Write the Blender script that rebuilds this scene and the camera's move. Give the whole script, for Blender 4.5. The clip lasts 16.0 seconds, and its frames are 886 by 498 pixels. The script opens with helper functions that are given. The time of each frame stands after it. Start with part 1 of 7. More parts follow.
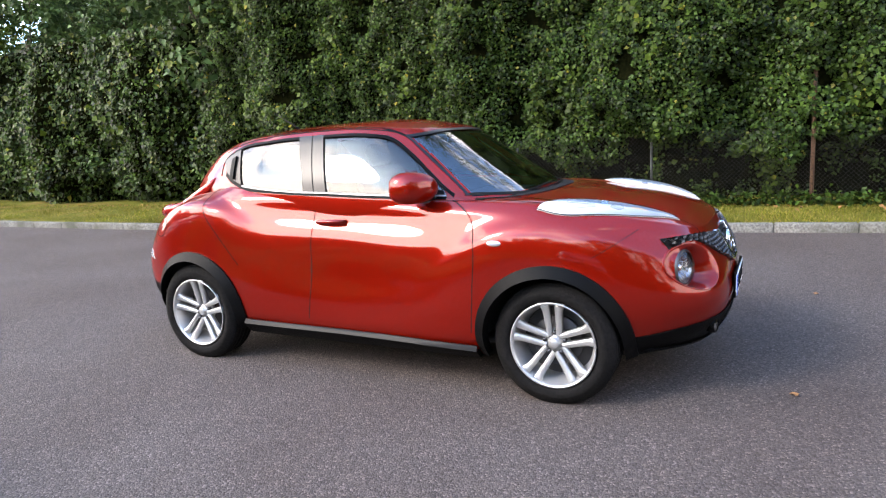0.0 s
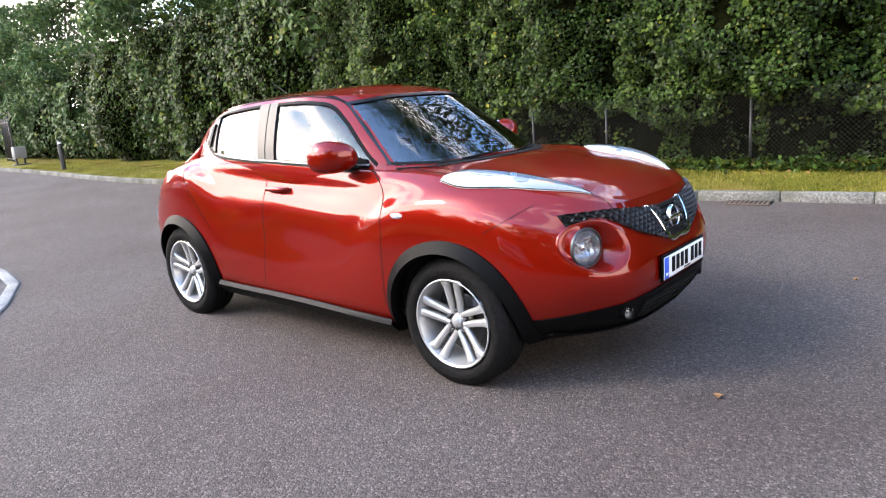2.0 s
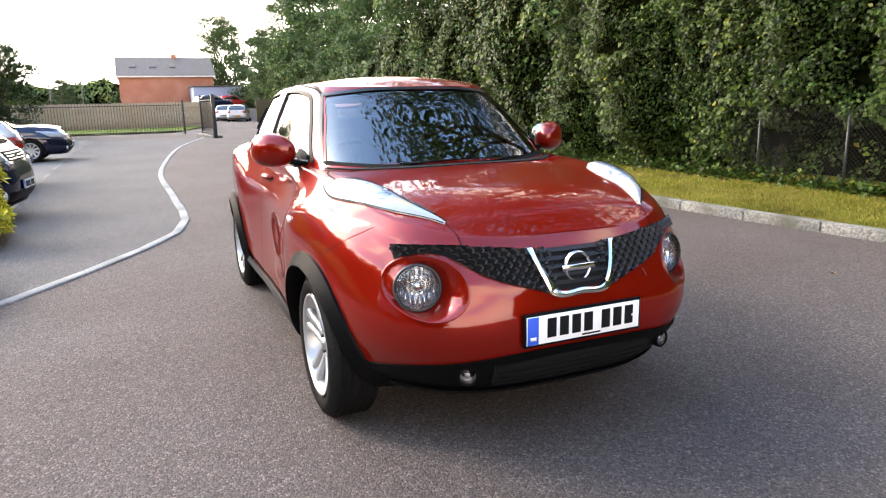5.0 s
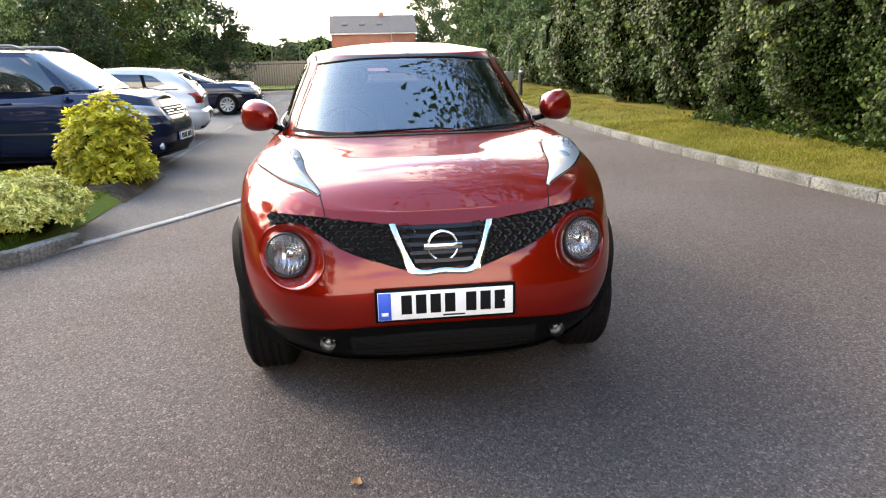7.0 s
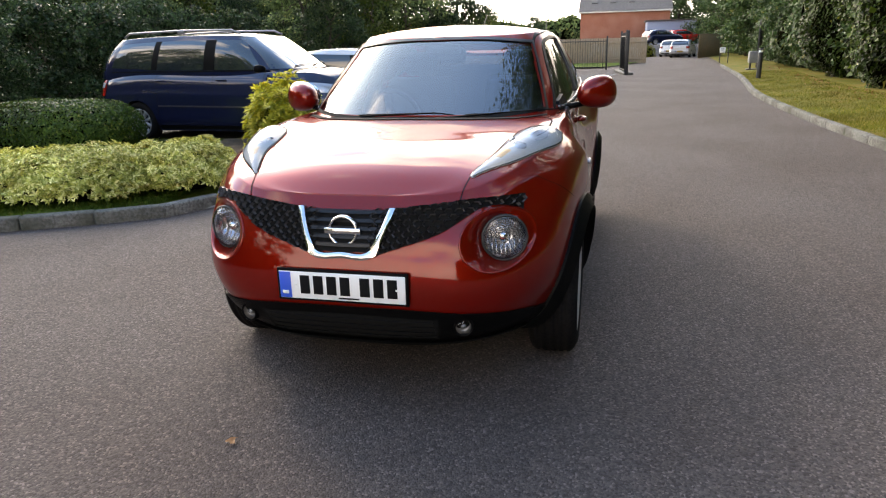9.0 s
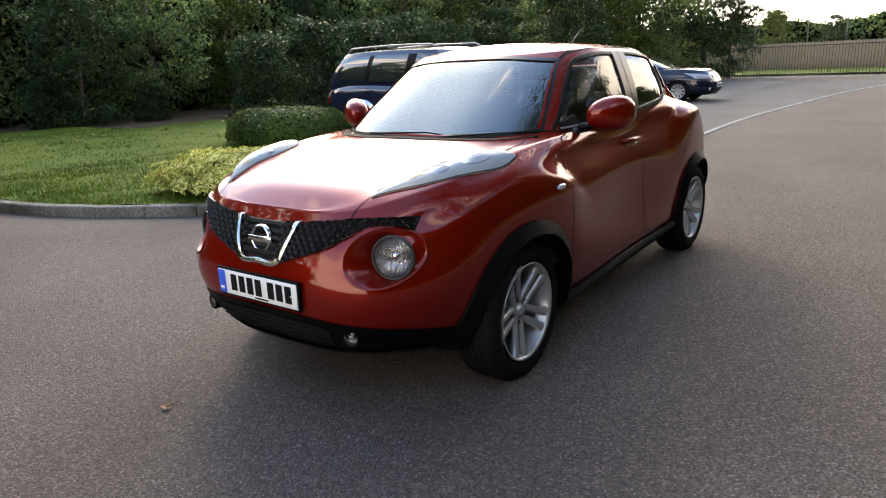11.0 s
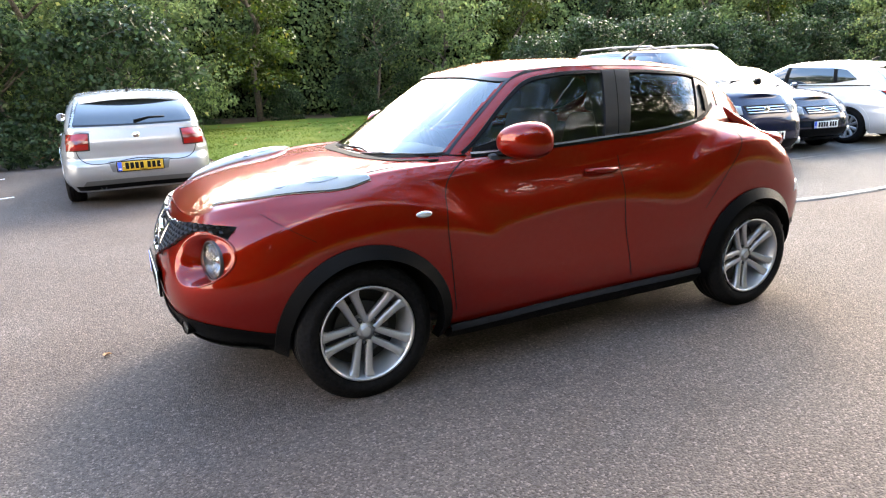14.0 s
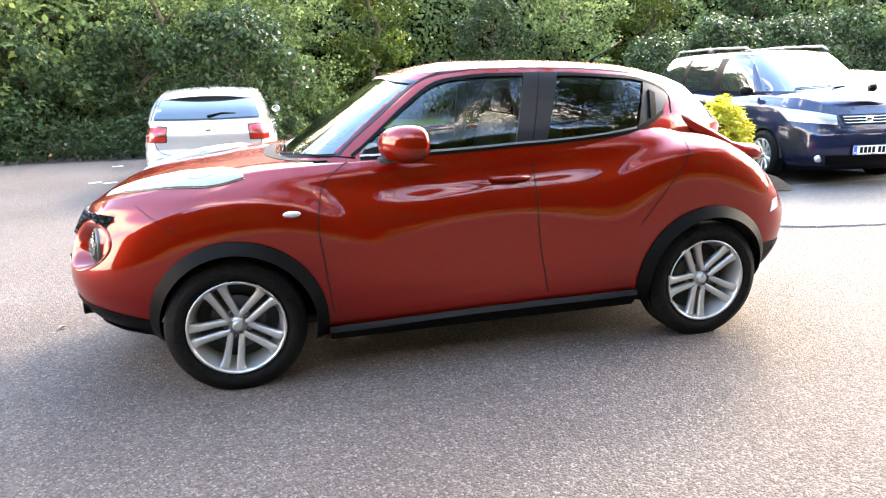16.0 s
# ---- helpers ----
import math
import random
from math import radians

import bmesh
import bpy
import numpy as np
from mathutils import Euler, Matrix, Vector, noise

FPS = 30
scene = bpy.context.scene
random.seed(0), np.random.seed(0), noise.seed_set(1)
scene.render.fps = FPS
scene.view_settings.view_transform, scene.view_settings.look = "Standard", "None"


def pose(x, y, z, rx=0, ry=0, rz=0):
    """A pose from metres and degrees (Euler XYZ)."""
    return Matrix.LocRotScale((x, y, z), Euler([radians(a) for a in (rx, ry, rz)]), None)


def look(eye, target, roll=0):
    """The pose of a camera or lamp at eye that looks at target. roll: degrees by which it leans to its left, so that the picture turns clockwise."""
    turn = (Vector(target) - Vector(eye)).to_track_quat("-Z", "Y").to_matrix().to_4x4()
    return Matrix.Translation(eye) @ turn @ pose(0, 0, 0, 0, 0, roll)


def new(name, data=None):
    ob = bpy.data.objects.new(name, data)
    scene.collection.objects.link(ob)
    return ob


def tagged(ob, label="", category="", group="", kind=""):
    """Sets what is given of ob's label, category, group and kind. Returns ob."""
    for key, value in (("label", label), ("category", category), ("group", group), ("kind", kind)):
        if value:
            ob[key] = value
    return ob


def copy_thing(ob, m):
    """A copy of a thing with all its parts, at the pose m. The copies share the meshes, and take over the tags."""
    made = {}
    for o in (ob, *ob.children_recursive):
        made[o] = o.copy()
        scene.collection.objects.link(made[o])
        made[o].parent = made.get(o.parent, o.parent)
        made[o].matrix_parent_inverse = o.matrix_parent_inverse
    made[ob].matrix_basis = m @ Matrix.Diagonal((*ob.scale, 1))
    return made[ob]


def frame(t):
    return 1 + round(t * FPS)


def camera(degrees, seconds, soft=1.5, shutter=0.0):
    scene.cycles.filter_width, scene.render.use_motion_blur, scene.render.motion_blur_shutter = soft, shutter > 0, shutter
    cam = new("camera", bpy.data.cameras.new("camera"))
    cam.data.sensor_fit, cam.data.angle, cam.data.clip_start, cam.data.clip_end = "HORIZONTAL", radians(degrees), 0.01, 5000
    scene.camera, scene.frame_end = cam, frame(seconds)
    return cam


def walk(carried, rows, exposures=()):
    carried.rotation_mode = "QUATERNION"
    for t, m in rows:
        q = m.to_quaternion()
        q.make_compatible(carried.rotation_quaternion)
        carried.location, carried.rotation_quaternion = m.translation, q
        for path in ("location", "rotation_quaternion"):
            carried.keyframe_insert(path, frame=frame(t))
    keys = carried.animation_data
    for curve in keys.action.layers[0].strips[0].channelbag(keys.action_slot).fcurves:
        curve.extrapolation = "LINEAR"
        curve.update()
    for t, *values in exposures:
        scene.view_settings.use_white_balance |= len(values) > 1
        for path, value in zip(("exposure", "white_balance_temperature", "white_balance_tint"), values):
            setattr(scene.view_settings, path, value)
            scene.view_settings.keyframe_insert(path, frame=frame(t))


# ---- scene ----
cam = camera(66.5, 16.0, 1.2)
PATH = [
    (0, (2.351, -4.15, 1.467), (1.454, -2.396, 1.125), -3.3),
    (0.5, (2.606, -3.956, 1.477), (1.621, -2.253, 1.116), -5.2),
    (1, (2.951, -3.797, 1.457), (1.856, -2.17, 1.064), -5.0),
    (1.5, (3.151, -3.574, 1.426), (1.933, -2.039, 1.025), -3.7),
    (2, (3.397, -3.323, 1.427), (2.116, -1.848, 0.998), -4.4),
    (2.5, (3.65, -3.055, 1.437), (2.288, -1.666, 0.972), -3.3),
    (3, (3.768, -2.744, 1.419), (2.306, -1.458, 0.964), -2.0),
    (3.5, (3.919, -2.443, 1.42), (2.382, -1.236, 0.994), -2.5),
    (4, (4.089, -2.172, 1.43), (2.465, -1.082, 1.009), -1.9),
    (4.2, (4.126, -2.023, 1.402), (2.457, -1.002, 0.987), -1.2),
    (6.3, (4.422, -0.694, 1.42), (2.529, -0.254, 0.946), -1.7),
    (6.5, (4.489, -0.55, 1.44), (2.585, -0.171, 0.959), -0.8),
    (7, (4.547, -0.288, 1.445), (2.633, -0.065, 0.908), -1.4),
    (7.5, (4.533, -0.006, 1.442), (2.607, -0.079, 0.91), -2.3),
    (8, (4.564, 0.309, 1.442), (2.638, 0.188, 0.916), -2.0),
    (8.5, (4.538, 0.664, 1.444), (2.631, 0.406, 0.899), -2.2),
    (9, (4.433, 0.99, 1.437), (2.575, 0.522, 0.863), -1.6),
    (9.5, (4.354, 1.37, 1.443), (2.581, 0.606, 0.921), -2.9),
    (9.7, (4.317, 1.5, 1.439), (2.559, 0.701, 0.922), -3.6),
    (11.8, (3.507, 2.767, 1.483), (2.121, 1.425, 0.956), -2.3),
    (12, (3.406, 2.859, 1.484), (2.044, 1.491, 0.962), -2.6),
    (12.5, (3.179, 3.151, 1.5), (1.942, 1.678, 0.952), -0.7),
    (13, (2.873, 3.322, 1.482), (1.777, 1.729, 0.968), -1.5),
    (13.5, (2.56, 3.475, 1.494), (1.517, 1.845, 0.991), -1.8),
    (14, (2.256, 3.698, 1.511), (1.412, 1.959, 1.001), -1.9),
    (14.5, (1.959, 3.819, 1.483), (1.232, 2.024, 0.984), -2.9),
    (15, (1.679, 3.901, 1.493), (0.97, 2.108, 0.962), -2.2),
    (15.5, (1.334, 4.066, 1.505), (0.803, 2.205, 0.999), -2.9),
    (16, (1.012, 4.079, 1.478), (0.568, 2.193, 0.983), -1.4),
]
walk(cam, [(t, look(eye, target, roll)) for t, eye, target, roll in PATH],
     exposures=[(0, 1.70, 7250, 17), (4.2, 1.92, 7900, 17), (6.5, 1.78, 8500, 15), (7.5, 1.72, 8500, 15), (8, 1.52, 8500, 15), (9, 1.2, 8400, 15), (9.7, 1.1, 8400, 15), (12, 1.55, 8600, 15), (13.5, 2.42, 8600, 15), (14.5, 2.82, 8600, 15), (16, 3.35, 8600, 15)])

# ---------- light ----------
world = bpy.data.worlds.new("sky")
scene.world = world
world.use_nodes = True
wn, wl = world.node_tree.nodes, world.node_tree.links
wn.clear()
SUN_AZ, SUN_EL = 230.0, 36.0        # degrees: azimuth from +x towards +y, height
w_out = wn.new("ShaderNodeOutputWorld")
w_bg = wn.new("ShaderNodeBackground")
w_sky = wn.new("ShaderNodeTexSky")
w_sky.sky_type = 'NISHITA'
w_sky.sun_disc = False
w_sky.sun_elevation = radians(SUN_EL)
w_sky.sun_rotation = radians(90 - SUN_AZ)
w_sky.dust_density = 1.0
w_co = wn.new("ShaderNodeTexCoord")
w_map = wn.new("ShaderNodeMapping")
w_map.inputs["Scale"].default_value = (1.0, 1.0, 2.6)
w_noise = wn.new("ShaderNodeTexNoise")
w_noise.inputs["Scale"].default_value = 2.3
w_noise.inputs["Detail"].default_value = 7.0
w_noise.inputs["Roughness"].default_value = 0.55
w_ramp = wn.new("ShaderNodeValToRGB")
w_ramp.color_ramp.elements[0].position = 0.44
w_ramp.color_ramp.elements[1].position = 0.60
w_shade = wn.new("ShaderNodeValToRGB")
w_shade.color_ramp.elements[0].position = 0.35
w_shade.color_ramp.elements[0].color = (13.0, 12.8, 12.5, 1)
w_shade.color_ramp.elements[1].position = 0.75
w_shade.color_ramp.elements[1].color = (19.6, 19.2, 18.7, 1)
w_mix = wn.new("ShaderNodeMix")
w_mix.data_type = 'RGBA'
# thin cloud glows towards the sun
w_dot = wn.new("ShaderNodeVectorMath")
w_dot.operation = 'DOT_PRODUCT'
w_dot.inputs[1].default_value = (math.cos(radians(SUN_AZ)) * math.cos(radians(SUN_EL)), math.sin(radians(SUN_AZ)) * math.cos(radians(SUN_EL)), math.sin(radians(SUN_EL)))
w_glow = wn.new("ShaderNodeMapRange")
w_glow.interpolation_type = 'SMOOTHSTEP'
w_glow.inputs["From Min"].default_value, w_glow.inputs["From Max"].default_value = 0.25, 1.0
w_glow.inputs["To Min"].default_value, w_glow.inputs["To Max"].default_value = 1.0, 2.5
w_lit = wn.new("ShaderNodeVectorMath")
w_lit.operation = 'SCALE'
wl.new(w_co.outputs["Generated"], w_dot.inputs[0])
wl.new(w_dot.outputs["Value"], w_glow.inputs["Value"])
wl.new(w_glow.outputs["Result"], w_lit.inputs["Scale"])
wl.new(w_co.outputs["Generated"], w_map.inputs["Vector"])
wl.new(w_map.outputs["Vector"], w_noise.inputs["Vector"])
# cloud banks lie low; the zenith is mostly clear
w_sep = wn.new("ShaderNodeSeparateXYZ")
w_cov = wn.new("ShaderNodeMath")
w_cov.operation = 'MULTIPLY_ADD'
w_cov.inputs[1].default_value, w_cov.inputs[2].default_value = -0.42, 0.205
w_sum = wn.new("ShaderNodeMath")
wl.new(w_co.outputs["Generated"], w_sep.inputs["Vector"])
wl.new(w_sep.outputs["Z"], w_cov.inputs[0])
wl.new(w_noise.outputs["Fac"], w_sum.inputs[0])
wl.new(w_cov.outputs["Value"], w_sum.inputs[1])
wl.new(w_sum.outputs["Value"], w_ramp.inputs["Fac"])
# the clear sky is bright for the cloud's exposure
w_blue = wn.new("ShaderNodeVectorMath")
w_blue.operation = 'MULTIPLY'
w_blue.inputs[1].default_value = (2.1, 2.9, 3.5)
wl.new(w_noise.outputs["Fac"], w_shade.inputs["Fac"])
wl.new(w_ramp.outputs["Color"], w_mix.inputs["Factor"])
wl.new(w_sky.outputs["Color"], w_blue.inputs[0])
wl.new(w_blue.outputs["Vector"], w_mix.inputs["A"])
wl.new(w_shade.outputs["Color"], w_lit.inputs[0])
wl.new(w_lit.outputs["Vector"], w_mix.inputs["B"])
wl.new(w_mix.outputs["Result"], w_bg.inputs["Color"])
wl.new(w_bg.outputs["Background"], w_out.inputs["Surface"])
w_bg.inputs["Strength"].default_value = 0.115

sun = new("sun", bpy.data.lights.new("sun", 'SUN'))
sun.data.energy = 0.95
sun.data.angle = radians(14)
sun.data.color = (1.0, 0.95, 0.88)
sun_dir = Vector((math.cos(radians(SUN_AZ)) * math.cos(radians(SUN_EL)),
                  math.sin(radians(SUN_AZ)) * math.cos(radians(SUN_EL)), math.sin(radians(SUN_EL))))
sun.matrix_world = look(sun_dir * 60, (0, 0, 0))


# ---------- materials ----------
def mat_base(name, color, rough=0.5, metal=0.0, **more):
    m = bpy.data.materials.new(name)
    m.use_nodes = True
    b = m.node_tree.nodes["Principled BSDF"]
    b.inputs["Base Color"].default_value = (*color, 1)
    b.inputs["Roughness"].default_value = rough
    b.inputs["Metallic"].default_value = metal
    for key, value in more.items():
        b.inputs[key.replace("_", " ")].default_value = value
    return m


def mat_noise(name, c1, c2, scale, rough=0.7, bump=0.0, scale2=0.0, c3=None, detail=5.0, bump_scale=0.0, **more):
    """Two-scale mottled material in object-space metres: fine grain c1..c2, broad stains towards c3."""
    m = mat_base(name, c1, rough, **more)
    n, l = m.node_tree.nodes, m.node_tree.links
    b = n["Principled BSDF"]
    geo = n.new("ShaderNodeNewGeometry")
    tex = n.new("ShaderNodeTexNoise")
    tex.inputs["Scale"].default_value = scale
    tex.inputs["Detail"].default_value = detail
    l.new(geo.outputs["Position"], tex.inputs["Vector"])
    ramp = n.new("ShaderNodeValToRGB")
    ramp.color_ramp.elements[0].position, ramp.color_ramp.elements[1].position = 0.36, 0.64
    ramp.color_ramp.elements[0].color, ramp.color_ramp.elements[1].color = (*c1, 1), (*c2, 1)
    l.new(tex.outputs["Fac"], ramp.inputs["Fac"])
    out = ramp.outputs["Color"]
    if c3 is not None:
        t2 = n.new("ShaderNodeTexNoise")
        t2.inputs["Scale"].default_value = scale2
        t2.inputs["Detail"].default_value = 6.0
        l.new(geo.outputs["Position"], t2.inputs["Vector"])
        r2 = n.new("ShaderNodeValToRGB")
        r2.color_ramp.elements[0].position, r2.color_ramp.elements[1].position = 0.42, 0.68
        l.new(t2.outputs["Fac"], r2.inputs["Fac"])
        mix = n.new("ShaderNodeMix")
        mix.data_type = 'RGBA'
        l.new(r2.outputs["Color"], mix.inputs["Factor"])
        l.new(out, mix.inputs["A"])
        mix.inputs["B"].default_value = (*c3, 1)
        out = mix.outputs["Result"]
    l.new(out, b.inputs["Base Color"])
    if bump:
        bp = n.new("ShaderNodeBump")
        bp.inputs["Strength"].default_value = bump
        bp.inputs["Distance"].default_value = 0.02
        src = tex
        if bump_scale:
            src = n.new("ShaderNodeTexNoise")
            src.inputs["Scale"].default_value = bump_scale
            src.inputs["Detail"].default_value = 4
            l.new(geo.outputs["Position"], src.inputs["Vector"])
        l.new(src.outputs["Fac"], bp.inputs["Height"])
        l.new(bp.outputs["Normal"], b.inputs["Normal"])
    return m


def mat_leaf(name, dark, light, yellow=None, rough=0.45, trans=0.25, share=0.04):
    """Foliage: each leaf has its own shade; a few turn yellow; light comes through a little."""
    m = mat_base(name, dark, rough, Specular_IOR_Level=0.13)
    n, l = m.node_tree.nodes, m.node_tree.links
    b = n["Principled BSDF"]
    geo = n.new("ShaderNodeNewGeometry")
    ramp = n.new("ShaderNodeValToRGB")
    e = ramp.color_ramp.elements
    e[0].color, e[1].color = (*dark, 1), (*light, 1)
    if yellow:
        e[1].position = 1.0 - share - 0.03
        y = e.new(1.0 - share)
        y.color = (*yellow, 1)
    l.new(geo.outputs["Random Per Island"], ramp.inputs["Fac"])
    big = n.new("ShaderNodeTexNoise")
    big.inputs["Scale"].default_value = 0.9
    big.inputs["Detail"].default_value = 3
    l.new(geo.outputs["Position"], big.inputs["Vector"])
    hsv = n.new("ShaderNodeHueSaturation")
    mp = n.new("ShaderNodeMapRange")
    mp.inputs["From Min"].default_value, mp.inputs["From Max"].default_value = 0.3, 0.7
    mp.inputs["To Min"].default_value, mp.inputs["To Max"].default_value = 0.65, 1.35
    l.new(big.outputs["Fac"], mp.inputs["Value"])
    l.new(mp.outputs["Result"], hsv.inputs["Value"])
    l.new(ramp.outputs["Color"], hsv.inputs["Color"])
    l.new(hsv.outputs["Color"], b.inputs["Base Color"])
    tr = n.new("ShaderNodeBsdfTranslucent")
    l.new(hsv.outputs["Color"], tr.inputs["Color"])
    mix = n.new("ShaderNodeMixShader")
    mix.inputs["Fac"].default_value = trans
    l.new(b.outputs["BSDF"], mix.inputs[1])
    l.new(tr.outputs["BSDF"], mix.inputs[2])
    l.new(mix.outputs["Shader"], n["Material Output"].inputs["Surface"])
    return m


def mat_paint(name, color, flake=0.35, coat=1.0, rough=0.38):
    m = mat_base(name, color, rough, flake)
    n, l = m.node_tree.nodes, m.node_tree.links
    b = n["Principled BSDF"]
    b.inputs["Coat Weight"].default_value = coat
    b.inputs["Coat Roughness"].default_value = 0.025
    b.inputs["Coat IOR"].default_value = 1.5
    b.inputs["Specular IOR Level"].default_value = 0.05
    b.inputs["Specular Tint"].default_value = (*[min(1.0, 0.15 + 2.2 * c) for c in color], 1)
    geo = n.new("ShaderNodeNewGeometry")
    v = n.new("ShaderNodeTexVoronoi")
    v.inputs["Scale"].default_value = 900
    l.new(geo.outputs["Position"], v.inputs["Vector"])
    hsv = n.new("ShaderNodeHueSaturation")
    hsv.inputs["Color"].default_value = (*color, 1)
    mp = n.new("ShaderNodeMapRange")
    mp.inputs["To Min"].default_value, mp.inputs["To Max"].default_value = 0.8, 1.25
    l.new(v.outputs["Color"], mp.inputs["Value"])
    l.new(mp.outputs["Result"], hsv.inputs["Value"])
    l.new(hsv.outputs["Color"], b.inputs["Base Color"])
    # road dust breaks the gloss a little
    t = n.new("ShaderNodeTexNoise")
    t.inputs["Scale"].default_value = 7.0
    t.inputs["Detail"].default_value = 6.0
    l.new(geo.outputs["Position"], t.inputs["Vector"])
    m2 = n.new("ShaderNodeMapRange")
    m2.inputs["To Min"].default_value, m2.inputs["To Max"].default_value = 0.005, 0.035
    l.new(t.outputs["Fac"], m2.inputs["Value"])
    # a film of road dirt dulls the lower panels
    xyz = n.new("ShaderNodeSeparateXYZ")
    l.new(geo.outputs["Position"], xyz.inputs["Vector"])
    film = n.new("ShaderNodeMapRange")
    film.interpolation_type = 'SMOOTHSTEP'
    film.inputs["From Min"].default_value, film.inputs["From Max"].default_value = 0.95, 0.45
    film.inputs["To Min"].default_value, film.inputs["To Max"].default_value = 0.0, 0.035
    l.new(xyz.outputs["Z"], film.inputs["Value"])
    both = n.new("ShaderNodeMath")
    l.new(m2.outputs["Result"], both.inputs[0])
    l.new(film.outputs["Result"], both.inputs[1])
    l.new(both.outputs["Value"], b.inputs["Coat Roughness"])
    return m


def mat_glass(name, tint, dark, ior=1.95):
    """Tinted car glass: clear tint seen straight on, mirror-like at grazing angles."""
    m = bpy.data.materials.new(name)
    m.use_nodes = True
    n, l = m.node_tree.nodes, m.node_tree.links
    n.clear()
    out = n.new("ShaderNodeOutputMaterial")
    tr = n.new("ShaderNodeBsdfTransparent")
    tr.inputs["Color"].default_value = (tint[0] * dark, tint[1] * dark, tint[2] * dark, 1)
    gl = n.new("ShaderNodeBsdfGlossy")
    gl.inputs["Roughness"].default_value = 0.01
    fr = n.new("ShaderNodeFresnel")
    fr.inputs["IOR"].default_value = ior
    mix = n.new("ShaderNodeMixShader")
    l.new(fr.outputs["Fac"], mix.inputs["Fac"])
    l.new(tr.outputs["BSDF"], mix.inputs[1])
    l.new(gl.outputs["BSDF"], mix.inputs[2])
    l.new(mix.outputs["Shader"], out.inputs["Surface"])
    return m


def mat_asphalt(name, c_lo, c_hi, stain):
    m = mat_base(name, c_lo, 0.88, Specular_IOR_Level=0.25)
    n, l = m.node_tree.nodes, m.node_tree.links
    b = n["Principled BSDF"]
    geo = n.new("ShaderNodeNewGeometry")
    v = n.new("ShaderNodeTexVoronoi")
    v.inputs["Scale"].default_value = 115
    l.new(geo.outputs["Position"], v.inputs["Vector"])
    sep = n.new("ShaderNodeSeparateColor")
    l.new(v.outputs["Color"], sep.inputs["Color"])
    ramp = n.new("ShaderNodeValToRGB")
    e = ramp.color_ramp.elements
    e[0].color, e[1].color = (*c_lo, 1), (*c_hi, 1)
    e[1].position = 0.90
    pale = e.new(0.965)
    pale.color = (c_hi[0] * 1.55, c_hi[1] * 1.55, c_hi[2] * 1.55, 1)
    l.new(sep.outputs["Red"], ramp.inputs["Fac"])
    t2 = n.new("ShaderNodeTexNoise")
    t2.inputs["Scale"].default_value = 0.55
    t2.inputs["Detail"].default_value = 7
    l.new(geo.outputs["Position"], t2.inputs["Vector"])
    r2 = n.new("ShaderNodeValToRGB")
    r2.color_ramp.elements[0].position, r2.color_ramp.elements[1].position = 0.35, 0.7
    l.new(t2.outputs["Fac"], r2.inputs["Fac"])
    mix = n.new("ShaderNodeMix")
    mix.data_type, mix.blend_type = 'RGBA', 'MULTIPLY'
    mix.inputs["B"].default_value = (*stain, 1)
    l.new(r2.outputs["Color"], mix.inputs["Factor"])
    l.new(ramp.outputs["Color"], mix.inputs["A"])
    l.new(mix.outputs["Result"], b.inputs["Base Color"])
    bp = n.new("ShaderNodeBump")
    bp.inputs["Strength"].default_value = 1.0
    bp.inputs["Distance"].default_value = 0.0055
    l.new(v.outputs["Distance"], bp.inputs["Height"])
    bp.invert = True
    l.new(bp.outputs["Normal"], b.inputs["Normal"])
    return m


M_ROAD = mat_asphalt("road_asphalt", (0.041, 0.0334, 0.0300), (0.101, 0.0840, 0.0765), (0.78, 0.72, 0.69))
M_COURT = mat_asphalt("court_asphalt", (0.0450, 0.0415, 0.0405), (0.0960, 0.0900, 0.0880), (0.80, 0.79, 0.78))
M_BAYS = mat_asphalt("bay_asphalt", (0.062, 0.059, 0.056), (0.128, 0.124, 0.119), (0.78, 0.77, 0.75))
M_KERB = mat_noise("kerb_concrete", (0.080, 0.076, 0.067), (0.185, 0.178, 0.160), 38, 0.95, 0.9, 1.7, (0.052, 0.052, 0.036))
M_KERB_PALE = mat_noise("flush_kerb_concrete", (0.17, 0.17, 0.165), (0.26, 0.255, 0.245), 45, 0.9, 0.4, 2.0, (0.13, 0.13, 0.125))
M_SOIL = mat_noise("bark_mulch", (0.036, 0.025, 0.016), (0.125, 0.088, 0.058), 60, 0.95, 0.9, 3, (0.030, 0.024, 0.018), Specular_IOR_Level=0.08)
M_TURF = mat_noise("turf", (0.062, 0.068, 0.008), (0.122, 0.120, 0.018), 30, 0.9, 0.6, 1.1, (0.165, 0.118, 0.030), Specular_IOR_Level=0.08)
M_LAWN = mat_noise("lawn_turf", (0.027, 0.056, 0.005), (0.058, 0.092, 0.011), 30, 0.9, 0.6, 0.8, (0.074, 0.093, 0.012), Specular_IOR_Level=0.08)
M_GRASS = mat_leaf("grass_blade", (0.068, 0.084, 0.008), (0.172, 0.166, 0.022), (0.280, 0.222, 0.060), 0.6, 0.3, 0.16)
M_GRASS_LAWN = mat_leaf("lawn_blade", (0.029, 0.060, 0.005), (0.062, 0.106, 0.011), (0.125, 0.125, 0.023), 0.6, 0.3, 0.05)
# near-black colour standing in for the shade between and behind leaves
M_INNER_SHADE = mat_noise("inner_shade", (0.002, 0.003, 0.001), (0.007, 0.008, 0.003), 9, 0.95, 0.8, Specular_IOR_Level=0.0)
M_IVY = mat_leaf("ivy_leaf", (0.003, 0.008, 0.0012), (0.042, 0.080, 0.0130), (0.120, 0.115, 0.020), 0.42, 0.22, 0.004)
